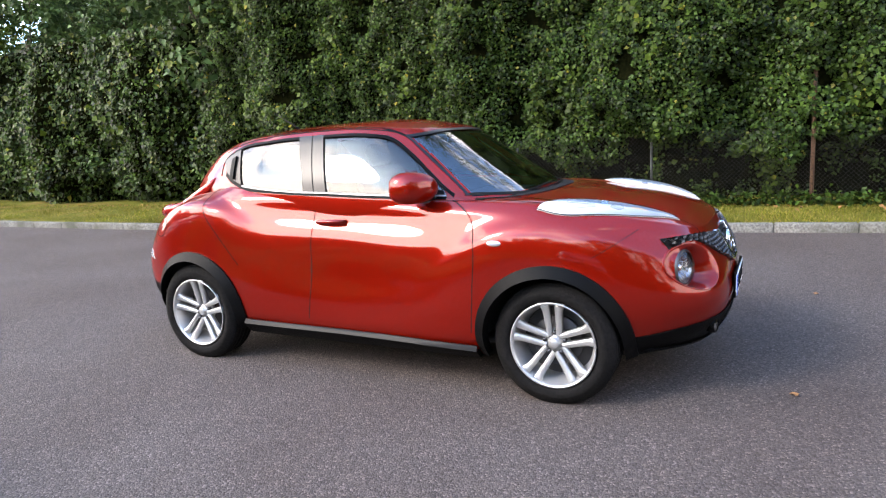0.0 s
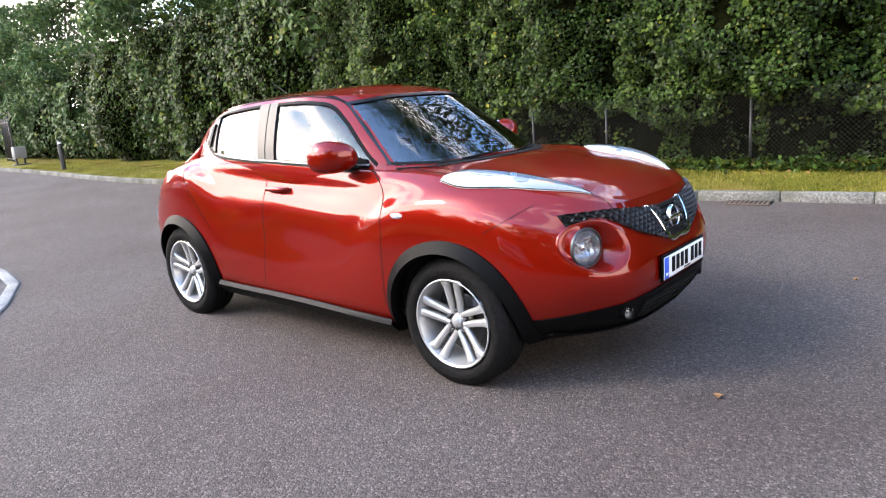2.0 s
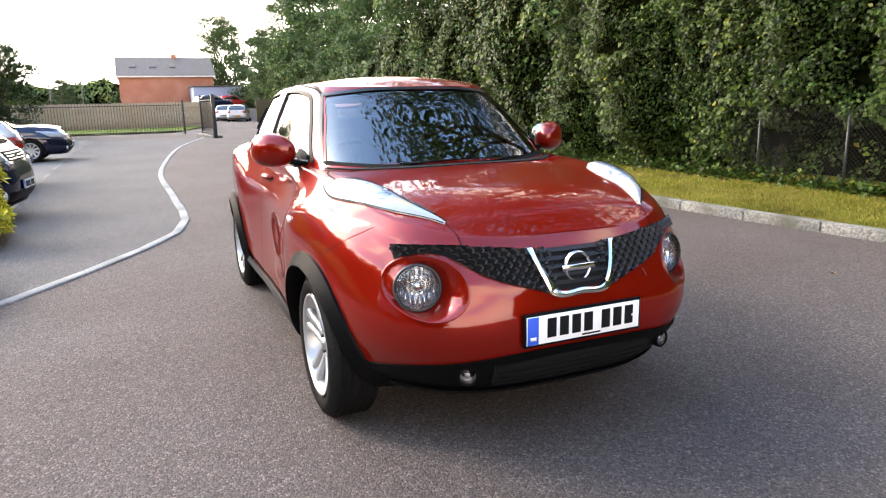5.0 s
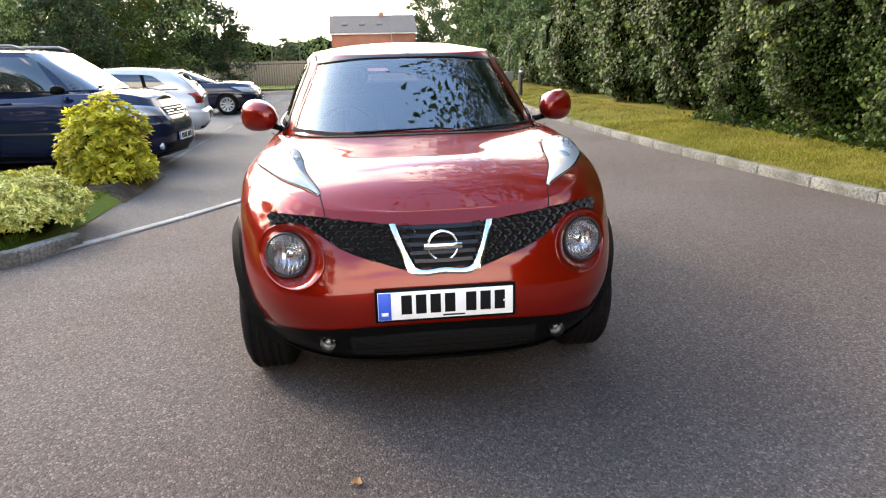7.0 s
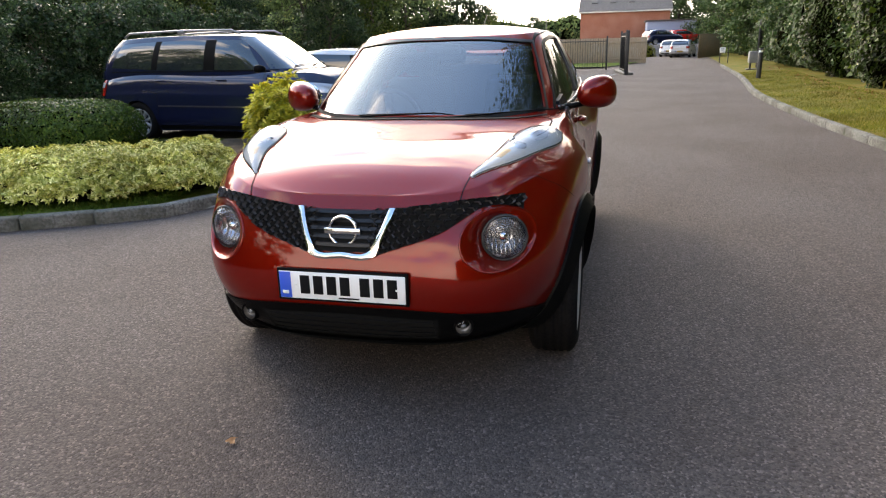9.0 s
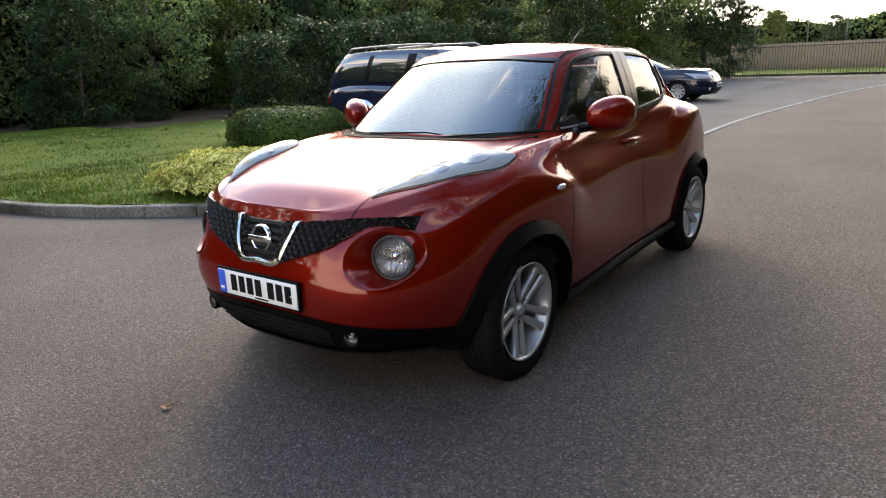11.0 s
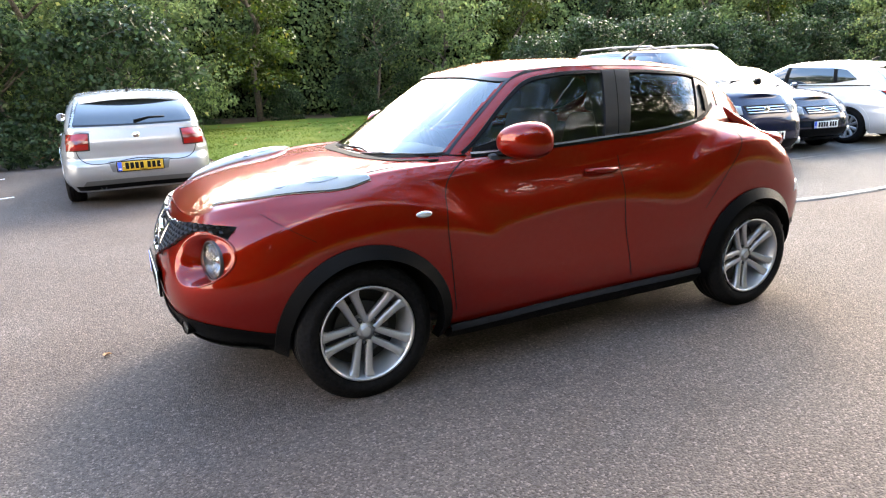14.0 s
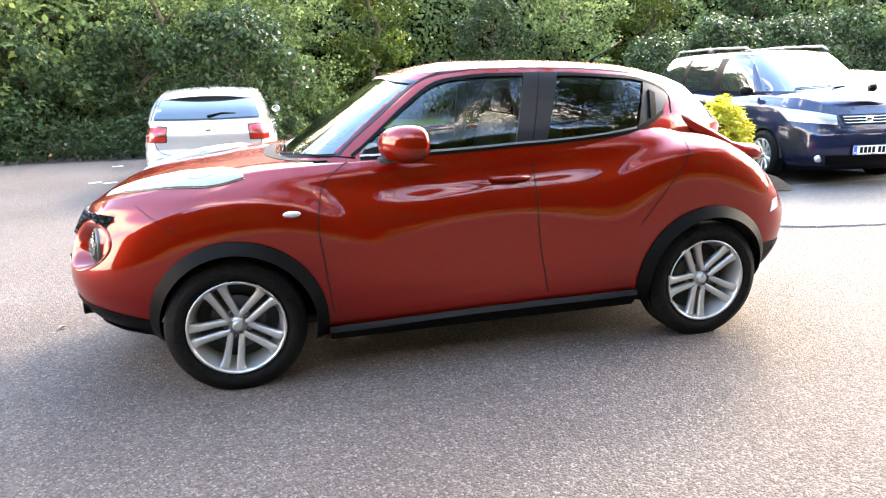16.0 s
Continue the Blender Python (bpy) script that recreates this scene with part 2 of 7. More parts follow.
M_MAPLE = mat_leaf("maple_leaf", (0.017, 0.033, 0.004), (0.061, 0.096, 0.013), (0.169, 0.150, 0.017), 0.45, 0.3, 0.02)
# haze over the wood is mixed into the next two leaf colours
M_TREE_HAZED = mat_leaf("tree_leaf_hazed", (0.0340, 0.0620, 0.0230), (0.1700, 0.2400, 0.0900), (0.3400, 0.3500, 0.1200), 0.5, 0.60, 0.012)
M_LAUREL = mat_leaf("laurel_leaf", (0.0080, 0.0200, 0.0066), (0.0450, 0.0800, 0.0340), (0.1000, 0.1250, 0.0450), 0.35, 0.45, 0.008)
M_GOLD = mat_leaf("golden_leaf", (0.230, 0.235, 0.017), (0.603, 0.552, 0.051), (0.889, 0.760, 0.149), 0.45, 0.4, 0.15)
M_VARIEG = mat_leaf("variegated_leaf", (0.150, 0.175, 0.022), (0.540, 0.530, 0.130), (0.740, 0.690, 0.270), 0.45, 0.2, 0.25)
M_BOX = mat_leaf("clipped_leaf", (0.0210, 0.0440, 0.0060), (0.0640, 0.1130, 0.0150), (0.1150, 0.1450, 0.0250), 0.45, 0.2, 0.06)
M_BARK = mat_noise("bark", (0.033, 0.025, 0.018), (0.090, 0.072, 0.051), 26, 0.95, 0.9)
M_DEADLEAF = mat_base("fallen_leaf", (0.22, 0.10, 0.03), 0.7)
M_RED = mat_paint("metallic_red_paint", (0.162, 0.0048, 0.0014), 0.34, 0.85, 0.32)
M_BLACKTRIM = mat_noise("black_trim_plastic", (0.0020, 0.0020, 0.0021), (0.0045, 0.0045, 0.0046), 500, 0.42, 0.10, Specular_IOR_Level=0.05)
M_GLOSSBLACK = mat_base("gloss_black", (0.006, 0.006, 0.007), 0.30, 0.0, Specular_IOR_Level=0.3)
M_RUBBER = mat_noise("tyre_rubber", (0.0048, 0.0048, 0.0048), (0.0096, 0.0088, 0.0088), 60, 0.75, 0.2, Specular_IOR_Level=0.06)
M_ALLOY = mat_base("alloy_silver", (0.43, 0.43, 0.43), 0.34, 0.65)
M_RAIL = mat_base("brushed_rail", (0.22, 0.22, 0.23), 0.4, 0.8)
M_BOWL = mat_base("bright_reflector", (0.80, 0.80, 0.82), 0.20, 0.35)
M_CHROME = mat_base("chrome", (0.66, 0.66, 0.66), 0.13, 1.0)
M_HEADBOWL = mat_base("headlamp_reflector", (0.52, 0.53, 0.55), 0.22, 0.9)
M_DARKMETAL = mat_base("dark_metal", (0.06, 0.06, 0.065), 0.45, 0.7)
M_GLASS = mat_glass("tinted_glass", (0.82, 0.93, 0.97), 0.66, 2.35)
M_GLASS_SIDE = mat_glass("door_glass", (0.85, 0.95, 0.93), 0.72, 1.75)
M_GLASS_DARK = mat_glass("privacy_glass", (0.8, 0.88, 0.9), 0.26, 1.8)
M_LENS = mat_glass("clear_lens", (1, 1, 1), 0.95, 1.4)
M_LAMPLENS = mat_glass("wing_lamp_lens", (1, 1, 1), 0.98, 1.28)
M_LAMPWHITE = mat_base("lamp_reflector", (0.50, 0.52, 0.55), 0.22, 0.35, Coat_Weight=1.0)
M_LAMPGREY = mat_base("smoked_reflector", (0.20, 0.205, 0.215), 0.25, 0.5)
M_MESH = mat_base("satin_black_mesh", (0.075, 0.075, 0.080), 0.25)
M_TAILDARK = mat_base("dark_red_lens", (0.10, 0.006, 0.006), 0.15, 0.0, Coat_Weight=0.25)
M_LAMPIN = mat_base("pale_lamp_moulding", (0.56, 0.56, 0.545), 0.42, 0.0)
# darker leaf colour, without the haze mixed into the wood's leaves
M_LEAF_UNHAZED = mat_leaf("tree_leaf_unhazed", (0.016, 0.036, 0.011), (0.062, 0.110, 0.036), (0.13, 0.15, 0.05), 0.45, 0.3, 0.02)
M_STEP = mat_base("step_edge_plastic", (0.012, 0.012, 0.013), 0.30, 0.0, Specular_IOR_Level=0.05)
M_AMBERPALE = mat_base("pale_amber_cover", (0.78, 0.52, 0.28), 0.3)
M_TAILRED = mat_base("red_lens", (0.25, 0.008, 0.006), 0.12, 0.0, Coat_Weight=0.25)
M_SEAT = mat_noise("seat_cloth", (0.05, 0.05, 0.052), (0.10, 0.10, 0.104), 300, 0.9, 0.3)
M_CABIN = mat_base("cabin_plastic", (0.02, 0.02, 0.022), 0.6)
M_DASH = mat_noise("dashboard_plastic", (0.070, 0.076, 0.086), (0.095, 0.102, 0.114), 220, 0.7, 0.2)
M_HEADLINER = mat_base("headliner", (0.22, 0.215, 0.20), 0.9)
M_PLATEW = mat_base("plate_white", (0.78, 0.78, 0.76), 0.4)
M_PLATEY = mat_base("plate_yellow", (0.48, 0.29, 0.025), 0.4)
M_PLATEBLUE = mat_base("plate_blue", (0.015, 0.09, 0.55), 0.4)
M_INK = mat_base("plate_ink", (0.006, 0.006, 0.006), 0.85, 0.0, Specular_IOR_Level=0.15)
M_BLUEPAINT = mat_paint("dark_blue_paint", (0.006, 0.009, 0.030), 0.3)
M_NAVYPAINT = mat_paint("navy_paint", (0.006, 0.009, 0.022), 0.3)
M_SILVERPAINT = mat_paint("silver_paint", (0.29, 0.302, 0.315), 0.55)
M_WHITEPAINT = mat_paint("pale_silver_paint", (0.50, 0.51, 0.52), 0.25)
M_BUMPERGREY = mat_base("grey_bumper_panel", (0.10, 0.103, 0.106), 0.5)
M_REDPAINT = mat_paint("plain_red_paint", (0.45, 0.02, 0.015), 0.1)
M_FENCEWOOD = mat_noise("fence_timber", (0.2280, 0.1620, 0.1008), (0.3876, 0.2880, 0.1890), 22, 0.85, 0.4, 1.5, (0.2736, 0.2160, 0.1512))
M_IRON = mat_base("black_ironwork", (0.012, 0.013, 0.014), 0.5)
M_RUST = mat_noise("rusty_steel", (0.04, 0.02, 0.010), (0.10, 0.05, 0.025), 60, 0.9, 0.4)
M_WIRE = mat_base("galvanised_wire", (0.013, 0.0125, 0.011), 0.8, 0.1)
M_BRICK = mat_noise("red_brickwork", (0.2000, 0.0700, 0.0400), (0.2900, 0.1120, 0.0670), 14, 0.9, 0.3, 0.5, (0.2856, 0.1248, 0.0816))
M_ROOF = mat_noise("slate_roof", (0.0400, 0.0360, 0.0340), (0.0760, 0.0680, 0.0630), 6, 0.85, 0.4)
M_BLUEWALL = mat_base("blue_grey_cladding", (0.17, 0.21, 0.30), 0.7)
M_SIGN = mat_base("white_sign", (0.75, 0.76, 0.76), 0.5)
M_DRAIN = mat_noise("cast_iron", (0.06, 0.04, 0.03), (0.12, 0.085, 0.06), 80, 0.8, 0.4)


# ---------- mesh helpers ----------
def fast_mesh(name, verts, faces, smooth=False):
    """A mesh from an (n, 3) array and an (m, k) array of equal-sided faces."""
    verts, faces = np.asarray(verts, np.float32), np.asarray(faces, np.int32)
    me = bpy.data.meshes.new(name)
    me.vertices.add(len(verts))
    me.vertices.foreach_set("co", verts.ravel())
    k = faces.shape[1]
    me.loops.add(faces.size)
    me.loops.foreach_set("vertex_index", faces.ravel())
    me.polygons.add(len(faces))
    me.polygons.foreach_set("loop_start", np.arange(0, faces.size, k, dtype=np.int32))
    if smooth:
        me.polygons.foreach_set("use_smooth", np.ones(len(faces), bool))
    me.update(calc_edges=True)
    me.validate()
    return me


def from_mesh(name, me, material, parent=None, label=""):
    if not me.materials:
        me.materials.append(material)
    ob = new(name, me)
    if parent is not None:
        ob.parent = parent
    if label:
        ob["label"] = label
    return ob


def part(name, bm, material, parent=None, label="", smooth=True):
    """Links a bmesh as one mesh object under a thing or a part."""
    me = bpy.data.meshes.new(name)
    bm.normal_update()
    bm.to_mesh(me)
    bm.free()
    if smooth:
        for p in me.polygons:
            p.use_smooth = True
    return from_mesh(name, me, material, parent, label)


def thing(name, at, label, category, group="", turn=0.0):
    ob = new(name)
    ob.empty_display_size = 0.2
    ob.matrix_basis = pose(at[0], at[1], at[2], 0, 0, turn)
    return tagged(ob, label, category, group)


def rbox(bm, center, size, bevel=0.0, rot=None, segs=2):
    made = bmesh.ops.create_cube(bm, size=1.0)["verts"]
    m = Matrix.Translation(center) @ (rot if rot is not None else Matrix()) @ Matrix.Diagonal((*size, 1))
    bmesh.ops.transform(bm, matrix=m, verts=made)
    if bevel > 0:
        edges = list({e for v in made for e in v.link_edges})
        bmesh.ops.bevel(bm, geom=edges, offset=bevel, segments=segs, profile=0.5, affect='EDGES')
    return bm


def box(center, size, bevel=0.0, rot=None, segs=2):
    return rbox(bmesh.new(), center, size, bevel, rot, segs)


def lathe(bm, profile, m, seg=48, closed=False):
    """Turns a profile of (radius, height) round z and places it with m."""
    rings = []
    for r, h in profile:
        rings.append([bm.verts.new(m @ Vector((r * math.cos(2 * math.pi * i / seg), r * math.sin(2 * math.pi * i / seg), h)))
                      for i in range(seg)])
    pairs = list(zip(rings, rings[1:])) + ([(rings[-1], rings[0])] if closed else [])
    for a, b in pairs:
        for i in range(seg):
            j = (i + 1) % seg
            bm.faces.new((a[i], a[j], b[j], b[i]))
    return bm


def tube(bm, points, radius, seg=8, cap=True):
    """A round tube along points; radius is one number or one per point."""
    pts = [Vector(p) for p in points]
    radii = radius if isinstance(radius, (list, tuple)) else [radius] * len(pts)
    rings = []
    for i, p in enumerate(pts):
        d = (pts[min(i + 1, len(pts) - 1)] - pts[max(i - 1, 0)]).normalized()
        q = d.to_track_quat('Z', 'Y').to_matrix()
        rings.append([bm.verts.new(p + q @ Vector((radii[i] * math.cos(2 * math.pi * k / seg),
                                                    radii[i] * math.sin(2 * math.pi * k / seg), 0))) for k in range(seg)])
    for a, b in zip(rings, rings[1:]):
        for k in range(seg):
            bm.faces.new((a[k], a[(k + 1) % seg], b[(k + 1) % seg], b[k]))
    if cap:
        bm.faces.new(list(reversed(rings[0])))
        bm.faces.new(rings[-1])
    return bm


def smooth_tab(tab, x):
    """Cubic through a short table of (x, value)."""
    xs, ys = np.array([p[0] for p in tab], float), np.array([p[1] for p in tab], float)
    d = np.gradient(ys, xs) if len(xs) > 2 else np.full(2, (ys[1] - ys[0]) / (xs[1] - xs[0]))
    x = np.clip(np.asarray(x, float), xs[0], xs[-1])
    i = np.clip(np.searchsorted(xs, x) - 1, 0, len(xs) - 2)
    h = xs[i + 1] - xs[i]
    t = (x - xs[i]) / h
    return ((2 * t**3 - 3 * t**2 + 1) * ys[i] + (t**3 - 2 * t**2 + t) * h * d[i]
            + (3 * t**2 - 2 * t**3) * ys[i + 1] + (t**3 - t**2) * h * d[i + 1])


def spline(points, count):
    """count points spread evenly along a smooth line through 2D or 3D points."""
    p = np.array(points, float)
    if len(p) == 2:
        return p[0] + (p[1] - p[0]) * np.linspace(0, 1, count)[:, None]
    s = np.concatenate([[0], np.cumsum(np.linalg.norm(np.diff(p, axis=0), axis=1))])
    q = np.linspace(0, s[-1], count)
    return np.stack([smooth_tab(list(zip(s, p[:, k])), q) for k in range(p.shape[1])], axis=1)


# ---------- ground ----------
def sheet(name, nx, ny, fn, material, label, category="ground", kind="structure"):
    u, v = np.meshgrid(np.linspace(0, 1, nx), np.linspace(0, 1, ny), indexing="ij")
    verts = fn(u.ravel(), v.ravel())
    i = np.arange(nx * ny).reshape(nx, ny)
    faces = np.stack([i[:-1, :-1], i[1:, :-1], i[1:, 1:], i[:-1, 1:]], -1).reshape(-1, 4)
    return tagged(from_mesh(name, fast_mesh(name, verts, faces, True), material), label, category, kind=kind)


tagged(part("road", box((-60, 0, -0.5), (1400, 1400, 1.0)), M_ROAD, smooth=False),
       "dark grey-purple worn asphalt driveway with pale chippings", "road", kind="structure")

VERGE_KERB = [(-70, 9.5), (-40, 6.9), (-30, 6.1), (-24, 5.6), (-20, 5.15), (-15, 4.55), (-10, 4.36), (-5, 4.44), (-1, 4.72), (1.5, 5.0), (4, 5.2), (12, 5.6), (30, 6.6)]
COURT_EDGE = [(-0.78, -3.08), (-1.40, -2.58), (-1.91, -2.23), (-2.55, -1.85), (-3.22, -1.48), (-3.85, -1.2), (-4.5, -1.07),
              (-6.7, -1.06), (-11.2, -1.15), (-15.2, -0.90), (-22, -0.15), (-28.6, 1.15)]
BED_KERB = [(-1.75, -2.66), (-1.35, -2.68), (-0.80, -2.95), (-0.35, -3.70), (0.0, -4.35), (0.38, -5.1), (0.66, -6.0), (0.78, -7.2), (0.80, -8.6), (0.80, -10.6)]


def verge_y(x):
    return smooth_tab(VERGE_KERB, x)


def hedge_y(x):
    return smooth_tab([(-70, 11.5), (-40, 9.0), (-24, 7.6), (-15, 6.9), (-5, 6.95), (0, 6.85), (4, 6.9), (12, 7.3), (30, 8.4)], x)


def turf_noise(x, y, amp):
    return amp * (np.sin(x * 3.1 + 1.3 * np.sin(y * 2.3)) * np.sin(y * 3.7 + x) + 0.5 * np.sin(x * 9.7) * np.sin(y * 8.9))


def verge(u, v):
    x = -70 + 100 * u
    y0, y1 = verge_y(x) + 0.13, hedge_y(x) + 5.0
    y = y0 + (y1 - y0) * v ** 1.6
    z = 0.105 + 0.05 * np.minimum(1, (y - y0) / 1.5) + turf_noise(x, y, 0.012)
    return np.stack([x, y, z], -1)


sheet("verge", 420, 26, verge, M_TURF, "strip of short yellow-green grass verge with dry patches")


def lawn(u, v):
    line = spline(BED_KERB[2:], 240)
    k = np.clip((u * 239).astype(int), 0, 239)
    x1, y1 = line[k, 0] - 0.13, line[k, 1]
    x = x1 + (-5.14 - x1) * v
    y = y1 + (np.minimum(-3.05, y1 * 1.0) - y1) * v * 0.6 - 6.5 * np.maximum(0, u - 0.75) / 0.25
    rise = np.clip(0.1 + u / 0.05, 0, 1)
    z = 0.11 * rise + 0.10 * np.clip((-6 - y) / 8, 0, 1) + turf_noise(x, y, 0.012) * rise
    return np.stack([x, y, z], -1)


sheet("lawn", 120, 50, lawn, M_LAWN, "mown green lawn bed behind a low concrete kerb")


def court(u, v):
    line = spline(COURT_EDGE, 200)
    k = np.clip((u * 199).astype(int), 0, 199)
    x, y1 = line[k, 0], line[k, 1]
    y = y1 + (np.minimum(-3.3, y1 - 0.1) - y1) * np.minimum(1, v * 1.6) - 14 * np.maximum(0, v - 0.625)
    return np.stack([x, y, np.full_like(x, 0.004)], -1)


sheet("parking_court", 200, 20, court, M_COURT, "smooth grey asphalt parking court", "pavement")


def bays(u, v):
    x = -5.2 - 25 * u
    y = -3.42 - 0.008 * (-5.2 - x) - 6.4 * v
    return np.stack([x, y, np.full_like(x, 0.009)], -1)


sheet("parking_bays", 60, 12, bays, M_BAYS, "pale grey worn surface of the parking bays", "pavement")


def strip_between(name, a, b, z, material, label, ramp=0.0):
    def fn(u, v):
        la, lb = spline(a, 120), spline(b, 120)
        k = np.clip((u * 119).astype(int), 0, 119)
        p = la[k] + (lb[k] - la[k]) * v[:, None]
        return np.stack([p[:, 0], p[:, 1], (z + turf_noise(p[:, 0] * 2, p[:, 1] * 2, 0.015)) * (np.clip(0.12 + v / ramp, 0, 1) * np.clip(0.12 + u / ramp, 0, 1) if ramp else 1.0)], -1)
    return sheet(name, 120, 14, fn, material, label)


strip_between("planting_soil", [(-3.2, -2.93), (-3.8, -2.92), (-4.5, -2.95), (-5.12, -2.98)],
              [(-3.55, -4.1), (-4.1, -4.45), (-4.7, -4.8), (-5.12, -4.9)], 0.142, M_SOIL, "brown bark mulch and bare soil of the planting bed", 0.16)
strip_between("back_lawn", [(-5.12, -9.9), (-7, -10.0), (-10, -10.2), (-15, -10.6)], [(-5.12, -14.7), (-7, -14.8), (-10, -14.4), (-15, -13.4)], 0.15, M_LAWN,
              "shaded strip of lawn between the bays and the wood")
strip_between("bank_soil", [(0.9, -10.35), (-1.5, -13.2), (-6, -14.6), (-16, -13.0), (-40, -14.0)],
              [(12, -22), (-1, -24), (-6, -24), (-16, -24), (-40, -24)], 0.155, M_SOIL, "shaded leaf litter and soil under the trees")


def kerb_run(name, line, width, height, base, stone, material, label, category="kerb", side=1):
    """A run of kerb stones along a line, each a chamfered block of its own."""
    holder = thing(name, (0, 0, 0), label, category)
    holder["kind"] = "structure"
    p = spline(line, 2000)
    s = np.concatenate([[0], np.cumsum(np.linalg.norm(np.diff(p, axis=0), axis=1))])
    n = int(s[-1] / stone)
    me = None
    for i in range(n):
        a = np.array([np.interp(i * stone, s, p[:, k]) for k in (0, 1)])
        b = np.array([np.interp((i + 1) * stone, s, p[:, k]) for k in (0, 1)])
        mid, d = (a + b) / 2, b - a
        if me is None:
            bm = box((0, 0, 0), (stone - 0.006, width, height), min(0.018, height * 0.35))
            ob = part("kerb_stone", bm, material, holder)
            me = ob.data
        else:
            ob = from_mesh("kerb_stone", me, material, holder)
        nrm = np.array([-d[1], d[0]]) / np.linalg.norm(d) * side
        c = mid + nrm * width / 2
        ob.matrix_basis = pose(c[0], c[1], base + height / 2 + random.uniform(-0.003, 0.003), 0, 0,
                               math.degrees(math.atan2(d[1], d[0])) + random.uniform(-0.25, 0.25))
    return holder


# ---------- the red car and the parked cars: a common shell ----------
from mathutils.bvhtree import BVHTree


def outline(xf, xr, xm, w, nf, nr, count):
    """Half plan outline, front centre to rear centre, evenly spaced: rounded-off rectangle."""
    t = np.linspace(0, np.pi, 1600)
    c, s = np.cos(t), np.sin(t)
    front = c >= 0
    n = np.where(front, nf, nr)
    x = np.where(front, xm + (xf - xm) * np.abs(c) ** (2 / n), xm - (xm - xr) * np.abs(c) ** (2 / n))
    y = w * np.abs(s) ** (2 / n)
    y[0] = y[-1] = 0
    d = np.concatenate([[0], np.cumsum(np.hypot(np.diff(x), np.diff(y)))])
    q = np.linspace(0, d[-1], count)
    return np.interp(q, d, x), np.interp(q, d, y)


def close_grid(rows):
    """Rows of half outlines (count, 3) mirrored and joined into a quad grid."""
    full = np.array([np.concatenate([r, (r * (1, -1, 1))[-2:0:-1]]) for r in rows])
    a, b, _ = full.shape
    i = np.arange(a * b).reshape(a, b)
    j = np.roll(i, -1, axis=1)
    faces = np.stack([i[:-1], i[1:], j[1:], j[:-1]], -1).reshape(-1, 4)
    return full.reshape(-1, 3), faces


class Shell:
    """Lower body or cabin of a car as a lofted grid; parts are laid on it by casting rays."""

    def __init__(self, rows):
        self.verts, self.faces = close_grid(rows)
        self.bvh = BVHTree.FromPolygons([Vector(v) for v in self.verts], [tuple(int(k) for k in f) for f in self.faces])

    def mesh(self, name, keep=None):
        f = self.faces
        if keep is not None:
            f = f[keep(self.verts[f].mean(axis=1))]
        bm = bmesh.new()
        me = fast_mesh(name, self.verts, f, True)
        bm.from_mesh(me)
        bmesh.ops.remove_doubles(bm, verts=bm.verts, dist=0.0005)
        bmesh.ops.recalc_face_normals(bm, faces=bm.faces)
        loose = [v for v in bm.verts if not v.link_faces]
        bmesh.ops.delete(bm, geom=loose, context='VERTS')
        bpy.data.meshes.remove(me)
        return bm

    def cast(self, a, b, axis, side, off):
        if axis == "y":
            o, d = Vector((a, 3.0 * side, b)), Vector((0, -side, 0))
        elif axis == "x":
            o, d = Vector((4.0 * side, a, b)), Vector((-side, 0, 0))
        else:
            o, d = Vector((a, b, 4.0)), Vector((0, 0, -1))
        hit, nrm = self.bvh.ray_cast(o, d)[:2]
        if hit is not None:
            if nrm.dot(d) > 0:
                nrm = -nrm
            return hit + (nrm * 0.75 - d * 0.25).normalized() * off
        if hit is None:
            q = o + d * (2.2 if axis != "x" else 2.0)
            hit = self.bvh.find_nearest(q)[0]
            if axis == "y":
                hit = Vector((a, hit.y, b))
            elif axis == "x":
                hit = Vector((hit.x, a, b))
            else:
                hit = Vector((a, b, hit.z))
        return hit - d * off


def lay(shell, lo, hi, axis, side, off=0.004, thick=0.012, nu=24, nv=6, dome=0.0, hi_off=None):
    """A panel between two lines of 2D points, laid on a shell, with turned-in edges."""
    bm = bmesh.new()
    a, b = spline(lo, nu + 1), spline(hi, nu + 1)
    top = []
    for i in range(nu + 1):
        row = []
        for j in range(nv + 1):
            t = j / nv
            p = a[i] + (b[i] - a[i]) * t
            o = off + dome * math.sin(math.pi * t) * math.sin(math.pi * i / nu) ** 0.6 if dome else off + ((hi_off - off) * t if hi_off is not None else 0)
            row.append(bm.verts.new(shell.cast(p[0], p[1], axis, side, o)))
        top.append(row)
    d = {"y": Vector((0, -side, 0)), "x": Vector((-side, 0, 0)), "z": Vector((0, 0, -1))}[axis]
    for i in range(nu):
        for j in range(nv):
            bm.faces.new((top[i][j], top[i + 1][j], top[i + 1][j + 1], top[i][j + 1]))
    if thick > 0:
        rim = [top[i][0] for i in range(nu + 1)] + [top[nu][j] for j in range(1, nv + 1)] \
            + [top[i][nv] for i in range(nu - 1, -1, -1)] + [top[0][j] for j in range(nv - 1, 0, -1)]
        low = [bm.verts.new(v.co + d * thick) for v in rim]
        n = len(rim)
        for i in range(n):
            k = (i + 1) % n
            bm.faces.new((rim[i], low[i], low[k], rim[k]))
            e = bm.edges.get((rim[i], rim[k]))
            if e is not None:
                e.smooth = False
    bmesh.ops.remove_doubles(bm, verts=bm.verts, dist=0.0004)
    bmesh.ops.recalc_face_normals(bm, faces=bm.faces)
    # face outwards
    if bm.faces and sum(f.normal.dot(d) * f.calc_area() for f in bm.faces) > 0:
        bmesh.ops.reverse_faces(bm, faces=bm.faces)
    return bm


